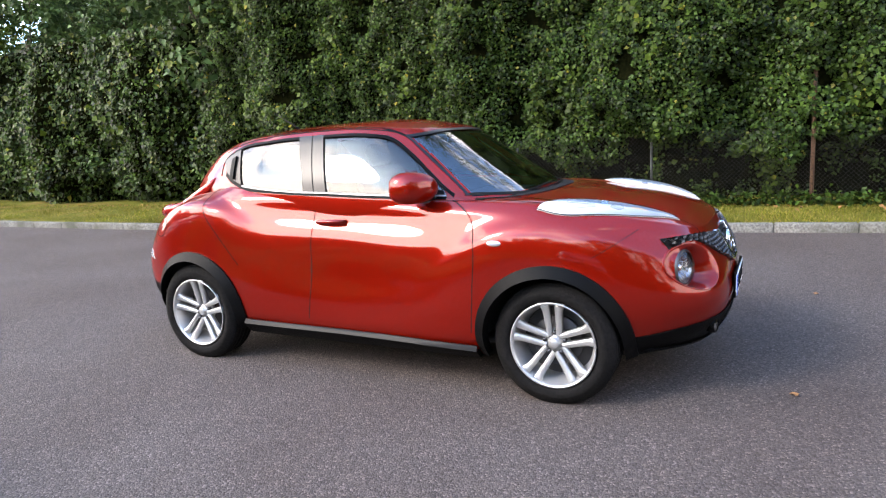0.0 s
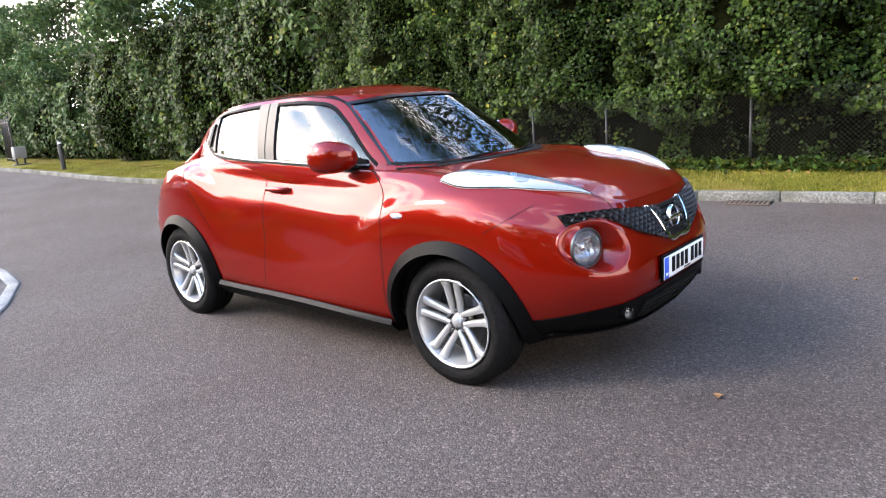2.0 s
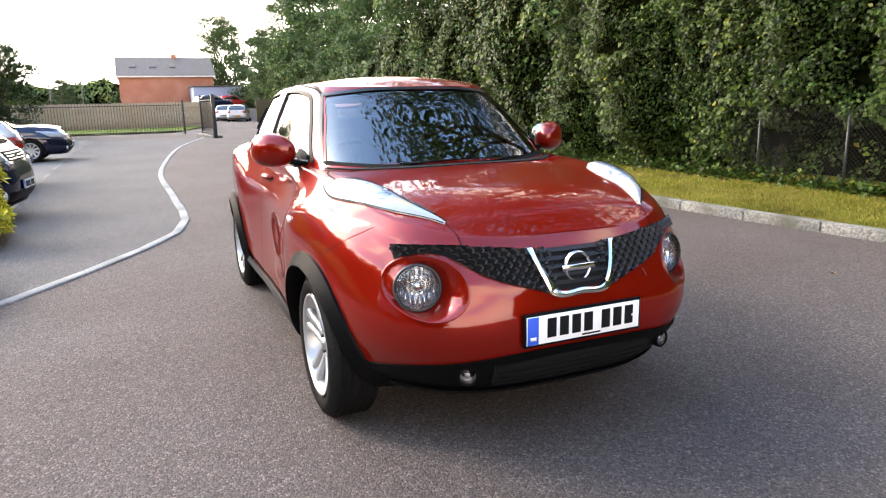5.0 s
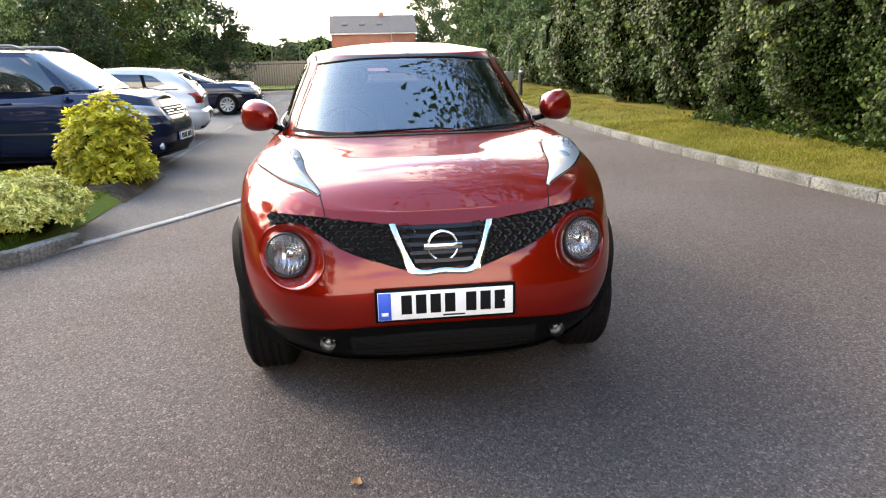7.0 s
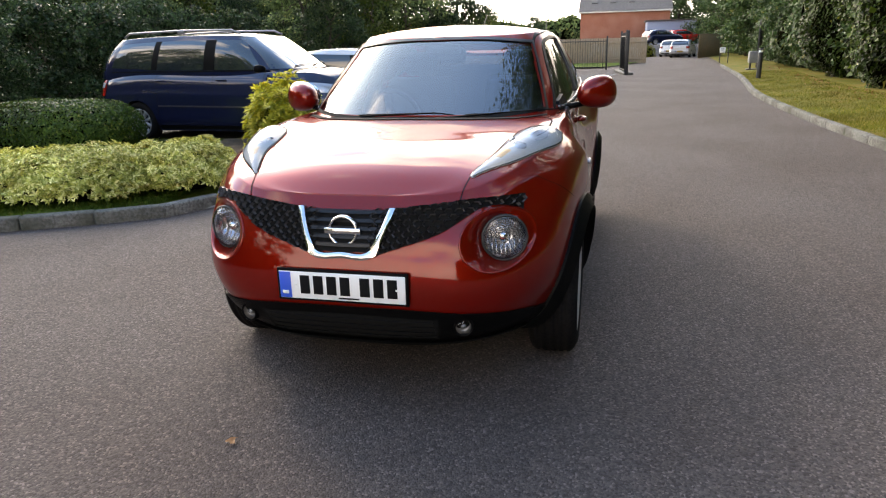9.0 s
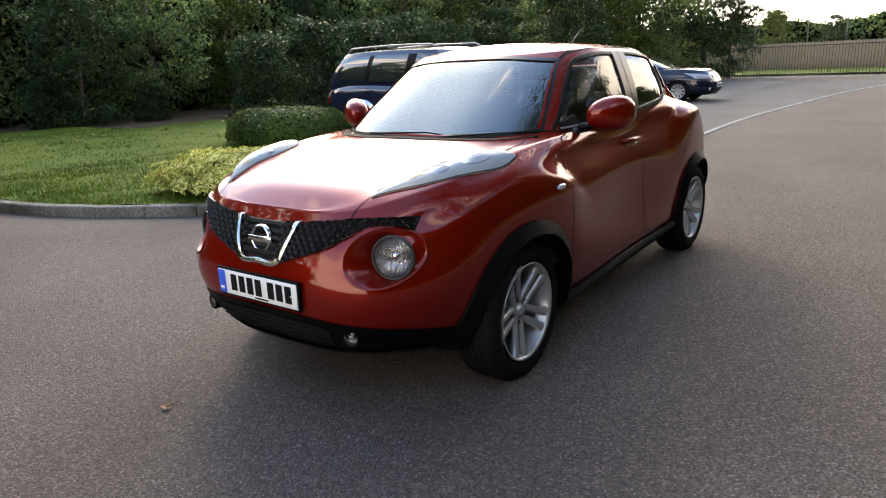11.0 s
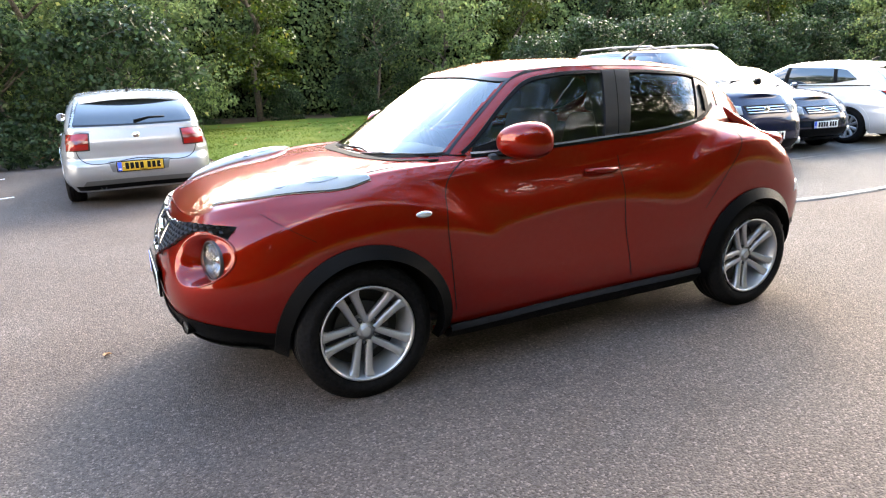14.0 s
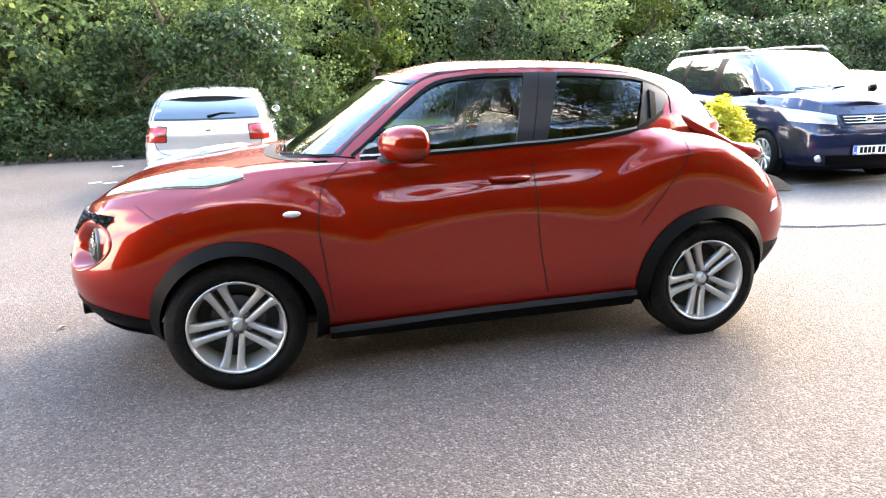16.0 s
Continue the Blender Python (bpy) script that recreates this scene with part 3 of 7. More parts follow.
def seam(shell, line, axis, side, width=0.0055, off=0.0015, n=40):
    """A panel gap: a thin dark line laid on a shell."""
    p = spline(line, n + 1)
    d = np.gradient(p, axis=0)
    d /= np.linalg.norm(d, axis=1)[:, None]
    nrm = np.stack([-d[:, 1], d[:, 0]], -1) * width / 2
    return lay(shell, list(map(tuple, p - nrm)), list(map(tuple, p + nrm)), axis, side, off, 0.0, n, 1)


def inside(poly):
    """A test, for arrays of 2D points, whether they lie within a polygon."""
    px, py = np.array(poly, float).T

    def test(x, y):
        res = np.zeros(len(x), bool)
        j = len(px) - 1
        for i in range(len(px)):
            cross = ((py[i] > y) != (py[j] > y)) & (x < (px[j] - px[i]) * (y - py[i]) / (py[j] - py[i] + 1e-12) + px[i])
            res ^= cross
            j = i
        return res
    return test


def build_wheel(parent, at, side, radius, rim, width, style="five", steer=0.0, clock=0.33):
    """A road wheel: tyre with sidewall and tread grooves, alloy rim, hub, nuts, brake disc."""
    w = new("wheel")
    w.parent = parent
    # local z is the axle, pointing out of the car
    w.matrix_basis = pose(at[0], at[1], at[2], 0, 0, steer) @ Matrix.Rotation(radians(-90 * side), 4, 'X')
    h = width / 2
    one = Matrix()
    prof = [(rim - 0.004, h * 0.62), (rim + 0.010, h * 0.90), (rim + 0.022, h * 1.0), (rim + 0.055, h * 1.06), (radius - 0.045, h * 1.02),
            (radius - 0.018, h * 0.90), (radius - 0.004, h * 0.74)]
    for z in (0.52, 0.18, -0.18, -0.52):
        prof += [(radius, h * (z + 0.12)), (radius - 0.007, h * (z + 0.09)), (radius - 0.007, h * (z - 0.06)), (radius, h * (z - 0.09))]
    prof += [(radius - 0.004, -h * 0.74), (radius - 0.018, -h * 0.90), (radius - 0.045, -h * 1.02), (rim + 0.02, -h), (rim - 0.004, -h * 0.7)]
    part("tyre", lathe(bmesh.new(), prof, one, 72), M_RUBBER, w, "black rubber tyre")
    r = part("rim", lathe(bmesh.new(), [(rim + 0.004, h * 0.96), (rim + 0.006, h * 1.0), (rim - 0.003, h * 1.0), (rim - 0.009, h * 0.86),
                                       (rim - 0.030, h * 0.3), (rim - 0.036, -h * 0.8)], one, 64), M_ALLOY, w, "silver alloy rim")
    part("brake_disc", lathe(bmesh.new(), [(0.04, h * 0.02), (0.135, h * 0.02), (0.137, 0), (0.137, -0.02)], one, 40), M_DARKMETAL, w)
    part("wheel_back", lathe(bmesh.new(), [(0.0, -h * 0.35), (rim - 0.03, -h * 0.35)], one, 40), M_CABIN, w)
    part("hub_cap", lathe(bmesh.new(), [(0.0, h * 0.70), (0.022, h * 0.70), (0.027, h * 0.66), (0.028, h * 0.55), (0.036, h * 0.53), (0.046, h * 0.44), (0.072, h * 0.34), (0.074, h * 0.1)], one, 32), M_ALLOY, r)
    count = 5 if style == "five" else 10
    for k in range(count):
        pair = ((-1, 1) if style == "five" else (0,))
        for q in pair:
            bm = bmesh.new()
            rows = []
            for i in range(11):
                t = i / 10
                rad = 0.040 + (rim - 0.046) * t
                z = h * (0.60 + 0.10 * math.sin(math.pi * t * 0.5) + 0.20 * t * t)
                if style == "five":
                    flare = min(1.0, max(0.0, (t - 0.72) / 0.28))
                    lo_e, hi_e = 0.0105 + 0.0055 * t, 0.040 + 0.016 * t + 0.022 * flare * flare
                    a_e, b_e = sorted((q * lo_e, q * hi_e))
                else:
                    a_e, b_e = -0.020 - 0.008 * t, 0.020 + 0.008 * t
                c_e = (b_e - a_e) * 0.22
                rows.append([(rad, a_e, z - 0.034), (rad, a_e, z - 0.007), (rad, a_e + c_e, z),
                             (rad, b_e - c_e, z), (rad, b_e, z - 0.007), (rad, b_e, z - 0.034)])
            vs = [[bm.verts.new(p) for p in row] for row in rows]
            for a, b in zip(vs, vs[1:]):
                for i in range(6):
                    bm.faces.new((a[i], b[i], b[(i + 1) % 6], a[(i + 1) % 6]))
            bm.faces.new(vs[-1])
            bmesh.ops.rotate(bm, verts=bm.verts, cent=(0, 0, 0), matrix=Matrix.Rotation(2 * math.pi * k / count + clock, 3, 'Z'))
            bmesh.ops.recalc_face_normals(bm, faces=bm.faces)
            part("spoke", bm, M_ALLOY, r)
        if style == "five":
            a = 2 * math.pi * k / 5 + clock
            part("wheel_nut", lathe(bmesh.new(), [(0.0, h * 0.60), (0.008, h * 0.60), (0.0105, h * 0.57), (0.0105, h * 0.35)],
                                    Matrix.Translation((0.058 * math.cos(a), 0.058 * math.sin(a), 0)), 12), M_DARKMETAL, r)
    return w


def wheel_wells(parent, shell_half, axles, r):
    for ax in axles:
        for side in (-1, 1):
            bm = bmesh.new()
            lathe(bm, [(r, 0.0), (r, 0.36), (0.02, 0.36)], pose(ax, side * (shell_half - 0.015), 0.33) @ Matrix.Rotation(radians(90 * side), 4, 'X'), 40)
            bmesh.ops.delete(bm, geom=[v for v in bm.verts if v.co.z < 0.275], context='VERTS')
            part("wheel_arch_liner", bm, M_CABIN, parent)


def seat(parent, x, y, z, width=0.50, rear=False):
    s = new("front_seat" if not rear else "rear_seat")
    s.parent = parent
    s.matrix_basis = pose(x, y, z)
    part("seat_cushion", box((0.05, 0, 0.0), (0.50, width, 0.16), 0.05, None, 3), M_SEAT, s)
    lean = Matrix.Rotation(radians(-16), 4, 'Y')
    part("seat_back", box((-0.27, 0, 0.33), (0.15, width, 0.62), 0.06, lean, 3), M_SEAT, s)
    if not rear:
        part("headrest", box((-0.37, 0, 0.72), (0.09, 0.25, 0.17), 0.04, lean, 3), M_SEAT, s)
    else:
        for q in (-1, 1):
            part("headrest", box((-0.37, q * width * 0.27, 0.70), (0.09, 0.24, 0.13), 0.04, lean, 3), M_SEAT, s)


def number_plate(parent, m, yellow=False, w=0.52, h=0.111):
    """Registration plate whose characters are plain bars. Local x runs along the plate, y up, z out."""
    p = new("number_plate")
    p.parent = parent
    p.matrix_basis = m
    p["label"] = ("yellow" if yellow else "white") + " number plate with black characters"
    part("plate_holder", box((0, 0, -0.004), (w + 0.022, h + 0.022, 0.012), 0.004), M_BLACKTRIM, p)
    part("plate", box((0, 0, 0.0035), (w, h, 0.005), 0.002), M_PLATEY if yellow else M_PLATEW, p)
    part("country_band", box((-w / 2 + 0.026, 0, 0.0070), (0.048, h - 0.004, 0.003), 0.001), M_PLATEBLUE, p)
    part("band_mark", box((-w / 2 + 0.026, -0.030, 0.0092), (0.026, 0.014, 0.0016), 0.0), M_PLATEW, p)
    x = -w / 2 + 0.088
    for k in range(7):
        if k == 4:
            x += 0.026
        part("character_bar", box((x + 0.021, 0.004, 0.0072), (0.040, 0.076, 0.0024), 0.0006), M_INK, p)
        x += 0.0555
    part("dealer_line", box((0.03, -0.0455, 0.0068), (0.085, 0.006, 0.0016), 0.0), M_INK, p)
    for q in (-0.19, 0.225):
        part("screw_cap", lathe(bmesh.new(), [(0.0, 0.009), (0.004, 0.009), (0.006, 0.006)], pose(q, 0.0, 0), 10), M_PLATEW, p)
    return p


def door_mirror(parent, at, side, paint, size=1.0):
    m = new("door_mirror")
    m.parent = parent
    m.matrix_basis = pose(at[0], at[1], at[2]) @ Matrix.Diagonal((size, size, size, 1))
    bm = bmesh.new()
    made = bmesh.ops.create_uvsphere(bm, u_segments=28, v_segments=18, radius=1.0)["verts"]
    for v in made:
        x, y, z = v.co
        e = 0.86
        x = math.copysign(abs(x) ** e, x)
        y = math.copysign(abs(y) ** e, y)
        z = math.copysign(abs(z) ** 0.85, z)
        out_y = y * side
        v.co = (max(-0.45, x) * 0.108 - 0.052 * out_y, y * (0.108 - 0.008 * z), z * (0.099 - 0.010 * (1 - out_y)) + 0.004 * out_y)
    part("mirror_shell", bm, paint, m)
    bm = bmesh.new()
    lathe(bm, [(0, 0), (0.09, 0), (0.095, 0.006)], pose(-0.054, 0, 0.0, 0, 0, -side * 14) @ Matrix.Rotation(radians(-90), 4, 'Y') @ Matrix.Diagonal((0.84, 0.90, 1, 1)), 28)
    part("mirror_glass", bm, M_CHROME, m)
    bm = bmesh.new()
    tube(bm, [(0.035, -side * 0.175, -0.078), (0.030, -side * 0.125, -0.072), (0.018, -side * 0.075, -0.060), (0.006, -side * 0.02, -0.046)], [0.024, 0.022, 0.021, 0.016], 12)
    bmesh.ops.scale(bm, vec=(1.5, 1, 0.8), verts=bm.verts, space=Matrix.Translation((-0.02, 0, 0.068)))
    part("mirror_arm", bm, M_BLACKTRIM, m)
    return m


def red_car():
    car = thing("red_car", (0, 0, 0), "metallic red compact crossover car with silver alloy wheels", "car")
    N = 280
    AX, WR = 1.265, 0.334

    # --- lower body ---
    crest = [(-2.06, 0.93), (-1.9, 0.965), (-1.7, 1.03), (-1.5, 1.095), (-1.3, 1.16), (-1.1, 1.185), (-0.8, 1.165), (-0.2, 1.125), (0.5, 1.085), (0.85, 1.075), (1.1, 1.060), (1.4, 1.015),
             (1.7, 0.965), (1.88, 0.925), (1.97, 0.892), (2.04, 0.866), (2.12, 0.845)]
    width = [(0, 0.780), (0.08, 0.838), (0.25, 0.878), (0.45, 0.886), (0.62, 0.878), (0.76, 0.860), (0.88, 0.830), (0.95, 0.802), (1.0, 0.757)]
    nose = [(0, 1.99), (0.12, 2.055), (0.30, 2.10), (0.48, 2.115), (0.62, 2.105), (0.78, 2.075), (0.90, 2.035), (1.0, 1.985)]
    tail = [(0, -1.82), (0.15, -1.92), (0.35, -1.97), (0.55, -1.97), (0.75, -1.90), (0.9, -1.82), (1.0, -1.74)]
    under = [(-2.06, 0.34), (-1.7, 0.27), (-0.7, 0.215), (0.8, 0.205), (1.5, 0.212), (1.9, 0.265), (2.12, 0.282)]
    rows = []
    for v in np.concatenate([np.linspace(0, 0.9, 56), np.linspace(0.91, 1.0, 14)]):
        x, y = outline(float(smooth_tab(nose, v)), float(smooth_tab(tail, v)), 0.1, float(smooth_tab(width, v)), float(smooth_tab([(0, 3.3), (0.2, 3.8), (0.45, 4.2), (0.75, 4.0), (0.9, 4.1), (1.0, 4.4)], v)), 5.6, N)
        zb, zt = smooth_tab(under, x), smooth_tab(crest, x)
        z = zb + (zt - zb) * v
        side_w = np.clip(y / 0.6, 0, 1) ** 2
        mid = np.exp(-((x + 0.05) / 0.62) ** 2)
        waist = 0.050 * mid * math.exp(-((v - 0.46) / 0.34) ** 2) + 0.012 * mid
        # arched haunches over the wheels: full below a crisp shoulder line, tucked in above it
        line_f = 0.930 - np.where(x > 1.22, 0.50, 0.66) * (x - 1.22) ** 2
        line_r = 1.085 - np.where(x > -1.26, 0.58, 0.95) * (x + 1.26) ** 2
        d_f, d_r = z - line_f, z - line_r
        haunch_f = 0.046 * np.exp(-((x - 1.25) / 0.52) ** 4) * np.where(d_f > 0, np.exp(-(d_f / 0.075) ** 2), np.exp(-(d_f / 0.26) ** 2))
        haunch_r = 0.052 * np.exp(-((x + 1.30) / 0.46) ** 4) * np.where(d_r > 0, np.exp(-(d_r / 0.050) ** 2), np.exp(-(d_r / 0.24) ** 2))
        lean = np.clip((-0.80 - x) / 0.50, 0, 1)
        lean = 0.135 * lean * lean * (3 - 2 * lean) * np.clip((z - line_r + 0.02) / np.maximum(zt - line_r + 0.02, 0.03), 0, 1) ** 1.15
        shoulder = -0.042 * np.exp(-((x + 0.05) / 0.74) ** 4) * math.exp(-((v - 0.87) / 0.12) ** 2)
        y = y + side_w * (haunch_f + haunch_r - waist + shoulder - lean)
        rows.append(np.stack([x, y, z], -1))
    crown = [(-2.1, 0.02), (-1.0, 0.0), (0.8, 0.0), (1.0, 0.018), (1.4, 0.040), (1.75, 0.046), (1.88, 0.030), (1.95, 0.012), (1.985, 0.002), (2.12, 0.0)]
    ring = rows[-1]
    for w in np.concatenate([np.linspace(0.985, 0.85, 7), np.linspace(0.8, 0.0, 16)]):
        r = ring.copy()
        r[:, 1] *= w
        fender = 0.012 * np.exp(-((w - 0.88) / 0.10) ** 2) * np.exp(-((ring[:, 0] - 1.3) / 0.5) ** 2)
        r[:, 2] += smooth_tab(crown, ring[:, 0]) * (1 - w ** 2.4) + fender
        rows.append(r)
    rows.insert(0, rows[0] * (0.97, 0.90, 1) + (0, 0, 0.02))
    body = Shell(rows)

    def keep_body(c):
        x, y, z = c.T
        ok = np.ones(len(c), bool)
        for ax in (AX, -AX):
            ok &= ~((np.hypot(x - ax, z - 0.335) < 0.392) & (np.abs(y) > 0.42))
        ok &= ~((np.hypot((np.abs(y) - 0.586) / 0.130, (z - 0.722) / 0.113) < 1.0) & (x > 1.6))
        ok &= ~((x < 0.86) & (x > -1.62) & (np.abs(y) < 0.70) & (z > 0.75))
        ok &= ~((x > 1.75) & (z < 0.292))
        return ok

    part("body", body.mesh("body", keep_body), M_RED, car, "glossy metallic red bodywork")
    part("floor_pan", box((0, 0, 0.255), (3.3, 1.30, 0.05), 0.02), M_CABIN, car)
    part("cabin_floor", box((-0.3, 0, 0.34), (2.4, 1.34, 0.04), 0.01), M_CABIN, car)

    # --- cabin ---
    base_z = [(-1, 1.155), (-0.8, 1.175), (-0.45, 1.15), (0, 1.115), (0.45, 1.080), (0.75, 1.068), (1, 1.050)]
    roof_z = [(-1, 1.425), (-0.7, 1.468), (-0.3, 1.500), (0.2, 1.515), (0.6, 1.512), (1, 1.492)]
    g_w = [(0, 0.768), (0.25, 0.738), (0.5, 0.694), (0.75, 0.642), (0.9, 0.606), (1.0, 0.570)]
    g_f = [(0, 1.06), (0.3, 0.865), (0.6, 0.665), (0.85, 0.495), (1.0, 0.385)]
    g_r = [(0, -1.68), (0.3, -1.61), (0.6, -1.52), (0.85, -1.43), (1.0, -1.33)]
    rows = []
    for v in np.concatenate([[-0.25], np.linspace(0, 0.9, 26), np.linspace(0.92, 1.0, 6)]):
        vc = max(v, 0.0)
        xf, xr = float(smooth_tab(g_f, vc)), float(smooth_tab(g_r, vc))
        x, y = outline(xf, xr, 0.5 * (xf + xr) + 0.1, float(smooth_tab(g_w, vc)), 3.7, 3.8, N)
        k = (x - 0.5 * (xf + xr)) / (0.5 * (xf - xr))
        z = smooth_tab(base_z, k) * (1 - v) + smooth_tab(roof_z, k) * v
        # the cabin narrows towards the tail
        y = y * (1 - 0.19 * np.clip((-x - 0.70) / 0.85, 0, 1) ** 1.4)
        rows.append(np.stack([x, y, z], -1))
    ring = rows[-1]
    k = (ring[:, 0] - ring[:, 0].min()) / np.ptp(ring[:, 0])
    for w in np.concatenate([np.linspace(0.98, 0.85, 6), np.linspace(0.8, 0.0, 14)]):
        r = ring.copy()
        r[:, 1] *= w
        r[:, 2] += (1 - w ** 2.2) * 0.050 * np.sin(np.clip(k / 0.22, 0, 1) * math.pi / 2) * np.sin(np.clip((1 - k) / 0.22, 0, 1) * math.pi / 2)
        rows.append(r)
    cabin = Shell(rows)

    # side windows: lower and upper edges as (x, z)
    F_LO = [(0.63, 1.104), (0.33, 1.114), (0.05, 1.125), (-0.18, 1.134)]
    F_HI = [(0.62, 1.140), (0.50, 1.238), (0.36, 1.350), (0.20, 1.448), (0.06, 1.472), (-0.28, 1.480)]
    R_LO = [(-0.325, 1.141), (-0.60, 1.158), (-0.86, 1.186)]
    R_HI = [(-0.445, 1.478), (-0.70, 1.464), (-0.965, 1.434)]
    C_LO = [(-0.875, 1.19), (-0.97, 1.222), (-1.06, 1.270)]
    C_HI = [(-0.975, 1.432), (-1.05, 1.405), (-1.13, 1.350)]
    whole = inside(F_LO + R_LO + C_LO + C_HI[::-1] + R_HI[::-1] + F_HI[::-1])
    wind_lo = [(0.655, 1.104), (0.40, 1.086), (0.0, 1.078), (-0.40, 1.086), (-0.655, 1.104)]
    wind_hi = [(0.520, 1.452), (0.30, 1.474), (0.0, 1.480), (-0.30, 1.474), (-0.520, 1.452)]
    wind = inside([(-0.645, 1.10), (0.645, 1.10), (0.512, 1.452), (0.30, 1.472), (-0.30, 1.472), (-0.512, 1.452)])
    back = inside([(-0.50, 1.20), (0.50, 1.20), (0.42, 1.40), (-0.42, 1.40)])

    def keep_cabin(c):
        x, y, z = c.T
        side_gap = whole(x, z) & (np.abs(y) > 0.40) & (z < 1.5)
        screen = wind(y, z) & (x > 0.15)
        rear = back(y, z) & (x < -1.3)
        return ~(side_gap | screen | rear)

    part("roof", cabin.mesh("roof", keep_cabin), M_RED, car)
    bm = box((-0.45, 0, 1.462), (1.12, 0.98, 0.012), 0.004)
    part("headliner", bm, M_HEADLINER, car)
    part("screen_shade", box((0.16, 0, 1.452), (0.40, 0.90, 0.012), 0.004), M_CABIN, car)

    for s in (-1, 1):
        part("front_door_glass", lay(cabin, F_LO, F_HI, "y", s, -0.006, 0.0, 26, 12), M_GLASS_SIDE, car, "lightly tinted door glass")
        part("rear_door_glass", lay(cabin, R_LO, R_HI, "y", s, -0.006, 0.0, 20, 12), M_GLASS_DARK, car, "dark privacy glass")
        part("quarter_panel", lay(cabin, C_LO, C_HI, "y", s, 0.003, 0.01, 10, 8), M_GLOSSBLACK, car, "black quarter panel with hidden door handle")
        part("rear_handle", lay(cabin, [(-0.955, 1.225), (-0.995, 1.24)], [(-0.985, 1.375), (-1.02, 1.36)], "y", s, 0.016, 0.014, 6, 8), M_BLACKTRIM, car)
        part("pillar_trim", lay(cabin, [(-0.165, 1.130), (-0.335, 1.140)], [(-0.265, 1.486), (-0.455, 1.484)], "y", s, 0.006, 0.012, 6, 14), M_GLOSSBLACK, car, "gloss black centre pillar")
        part("pillar_seam", seam(cabin, [(-0.255, 1.13), (-0.35, 1.487)], "y", s, 0.006, 0.0075, 16), M_INK, car)
        lower = F_LO[:-1] + [(-0.25, 1.139)] + R_LO + C_LO[1:]
        part("waist_trim", lay(cabin, [(x, z - 0.020) for x, z in lower], [(x, z + 0.004) for x, z in lower], "y", s, 0.006, 0.012, 60, 2), M_BLACKTRIM, car)
        # light caught on the lower window seal, laid on as a paler strip
        part("waist_seal_glint", lay(cabin, [(x, z - 0.006) for x, z in lower[:-2]], [(x, z + 0.003) for x, z in lower[:-2]], "y", s, 0.0125, 0.006, 50, 1), M_LAMPGREY, car)
        upper = [(0.67, 1.105)] + F_HI + R_HI + C_HI[1:] + [(-1.12, 1.26)]
        part("window_seal", lay(cabin, [(x, z - 0.010) for x, z in upper], [(x + 0.003, z + 0.006) for x, z in upper], "y", s, 0.004, 0.01, 70, 2), M_BLACKTRIM, car)
        part("door_frame_seam", seam(cabin, [(0.73, 1.12), (0.45, 1.345), (0.25, 1.470), (0.05, 1.505), (-0.30, 1.512), (-0.70, 1.494), (-1.0, 1.452), (-1.15, 1.402)], "y", s, 0.006), M_INK, car)
        # panel gaps
        part("door_seam", seam(body, [(0.70, 1.085), (0.815, 1.00), (0.86, 0.85), (0.845, 0.60), (0.815, 0.355)], "y", s), M_INK, car)
        part("door_seam", seam(body, [(-0.255, 1.12), (-0.262, 0.90), (-0.28, 0.62), (-0.325, 0.345)], "y", s), M_INK, car)
        part("rear_door_seam", seam(body, [(-1.13, 1.17), (-1.10, 1.05), (-0.985, 0.88), (-0.84, 0.68)], "y", s), M_INK, car)
        part("wing_seam", seam(body, [(1.49, 0.795), (1.60, 0.86), (1.70, 0.925)], "y", s, 0.0024), M_INK, car)
        part("tail_seam", seam(body, [(-1.66, 0.80), (-1.70, 0.90), (-1.68, 0.99)], "y", s, 0.006), M_INK, car)
        # sill and wheel-arch cladding
        part("side_sill", lay(body, [(-0.84, 0.228), (-0.2, 0.218), (0.4, 0.214), (0.84, 0.21)], [(-0.84, 0.300), (-0.2, 0.286), (0.4, 0.276), (0.84, 0.266)], "y", s, 0.034, 0.05, 40, 5, 0.0, 0.044), M_BLACKTRIM, car, "black plastic side sill")
        part("sill_edge", lay(body, [(-0.84, 0.301), (-0.2, 0.287), (0.4, 0.277), (0.84, 0.267)], [(-0.84, 0.317), (-0.2, 0.302), (0.4, 0.292), (0.84, 0.282)], "y", s, 0.044, 0.012, 40, 3, 0.0, 0.020), M_STEP, car, "satin upper face of the sill")
        for ax in (AX, -AX):
            a0, a1 = (-12, 194) if ax > 0 else (-12, 190)
            ang = [radians(a0 + (a1 - a0) * i / 14) for i in range(15)]
            inner = [(ax + 0.366 * math.cos(a), 0.332 + 0.366 * math.sin(a)) for a in ang]
            outer = [(ax + 0.424 * math.cos(a), 0.332 + 0.424 * math.sin(a)) for a in ang]
            part("wheel_arch_trim", lay(body, inner, outer, "y", s, 0.046, 0.08, 60, 5, 0.0, 0.012), M_BLACKTRIM, car, "black plastic wheel-arch trim")
        # side repeater, handle, fuel flap
        bm = bmesh.new()
        bmesh.ops.create_uvsphere(bm, u_segments=20, v_segments=10, radius=1.0)
        bmesh.ops.transform(bm, matrix=Matrix.Diagonal((0.042, 0.012, 0.016, 1)), verts=bm.verts)
        bmesh.ops.translate(bm, vec=body.cast(0.985, 0.868, "y", s, 0.002), verts=bm.verts)
        part("side_repeater", bm, M_LAMPWHITE, car, "small oval clear side repeater lamp")
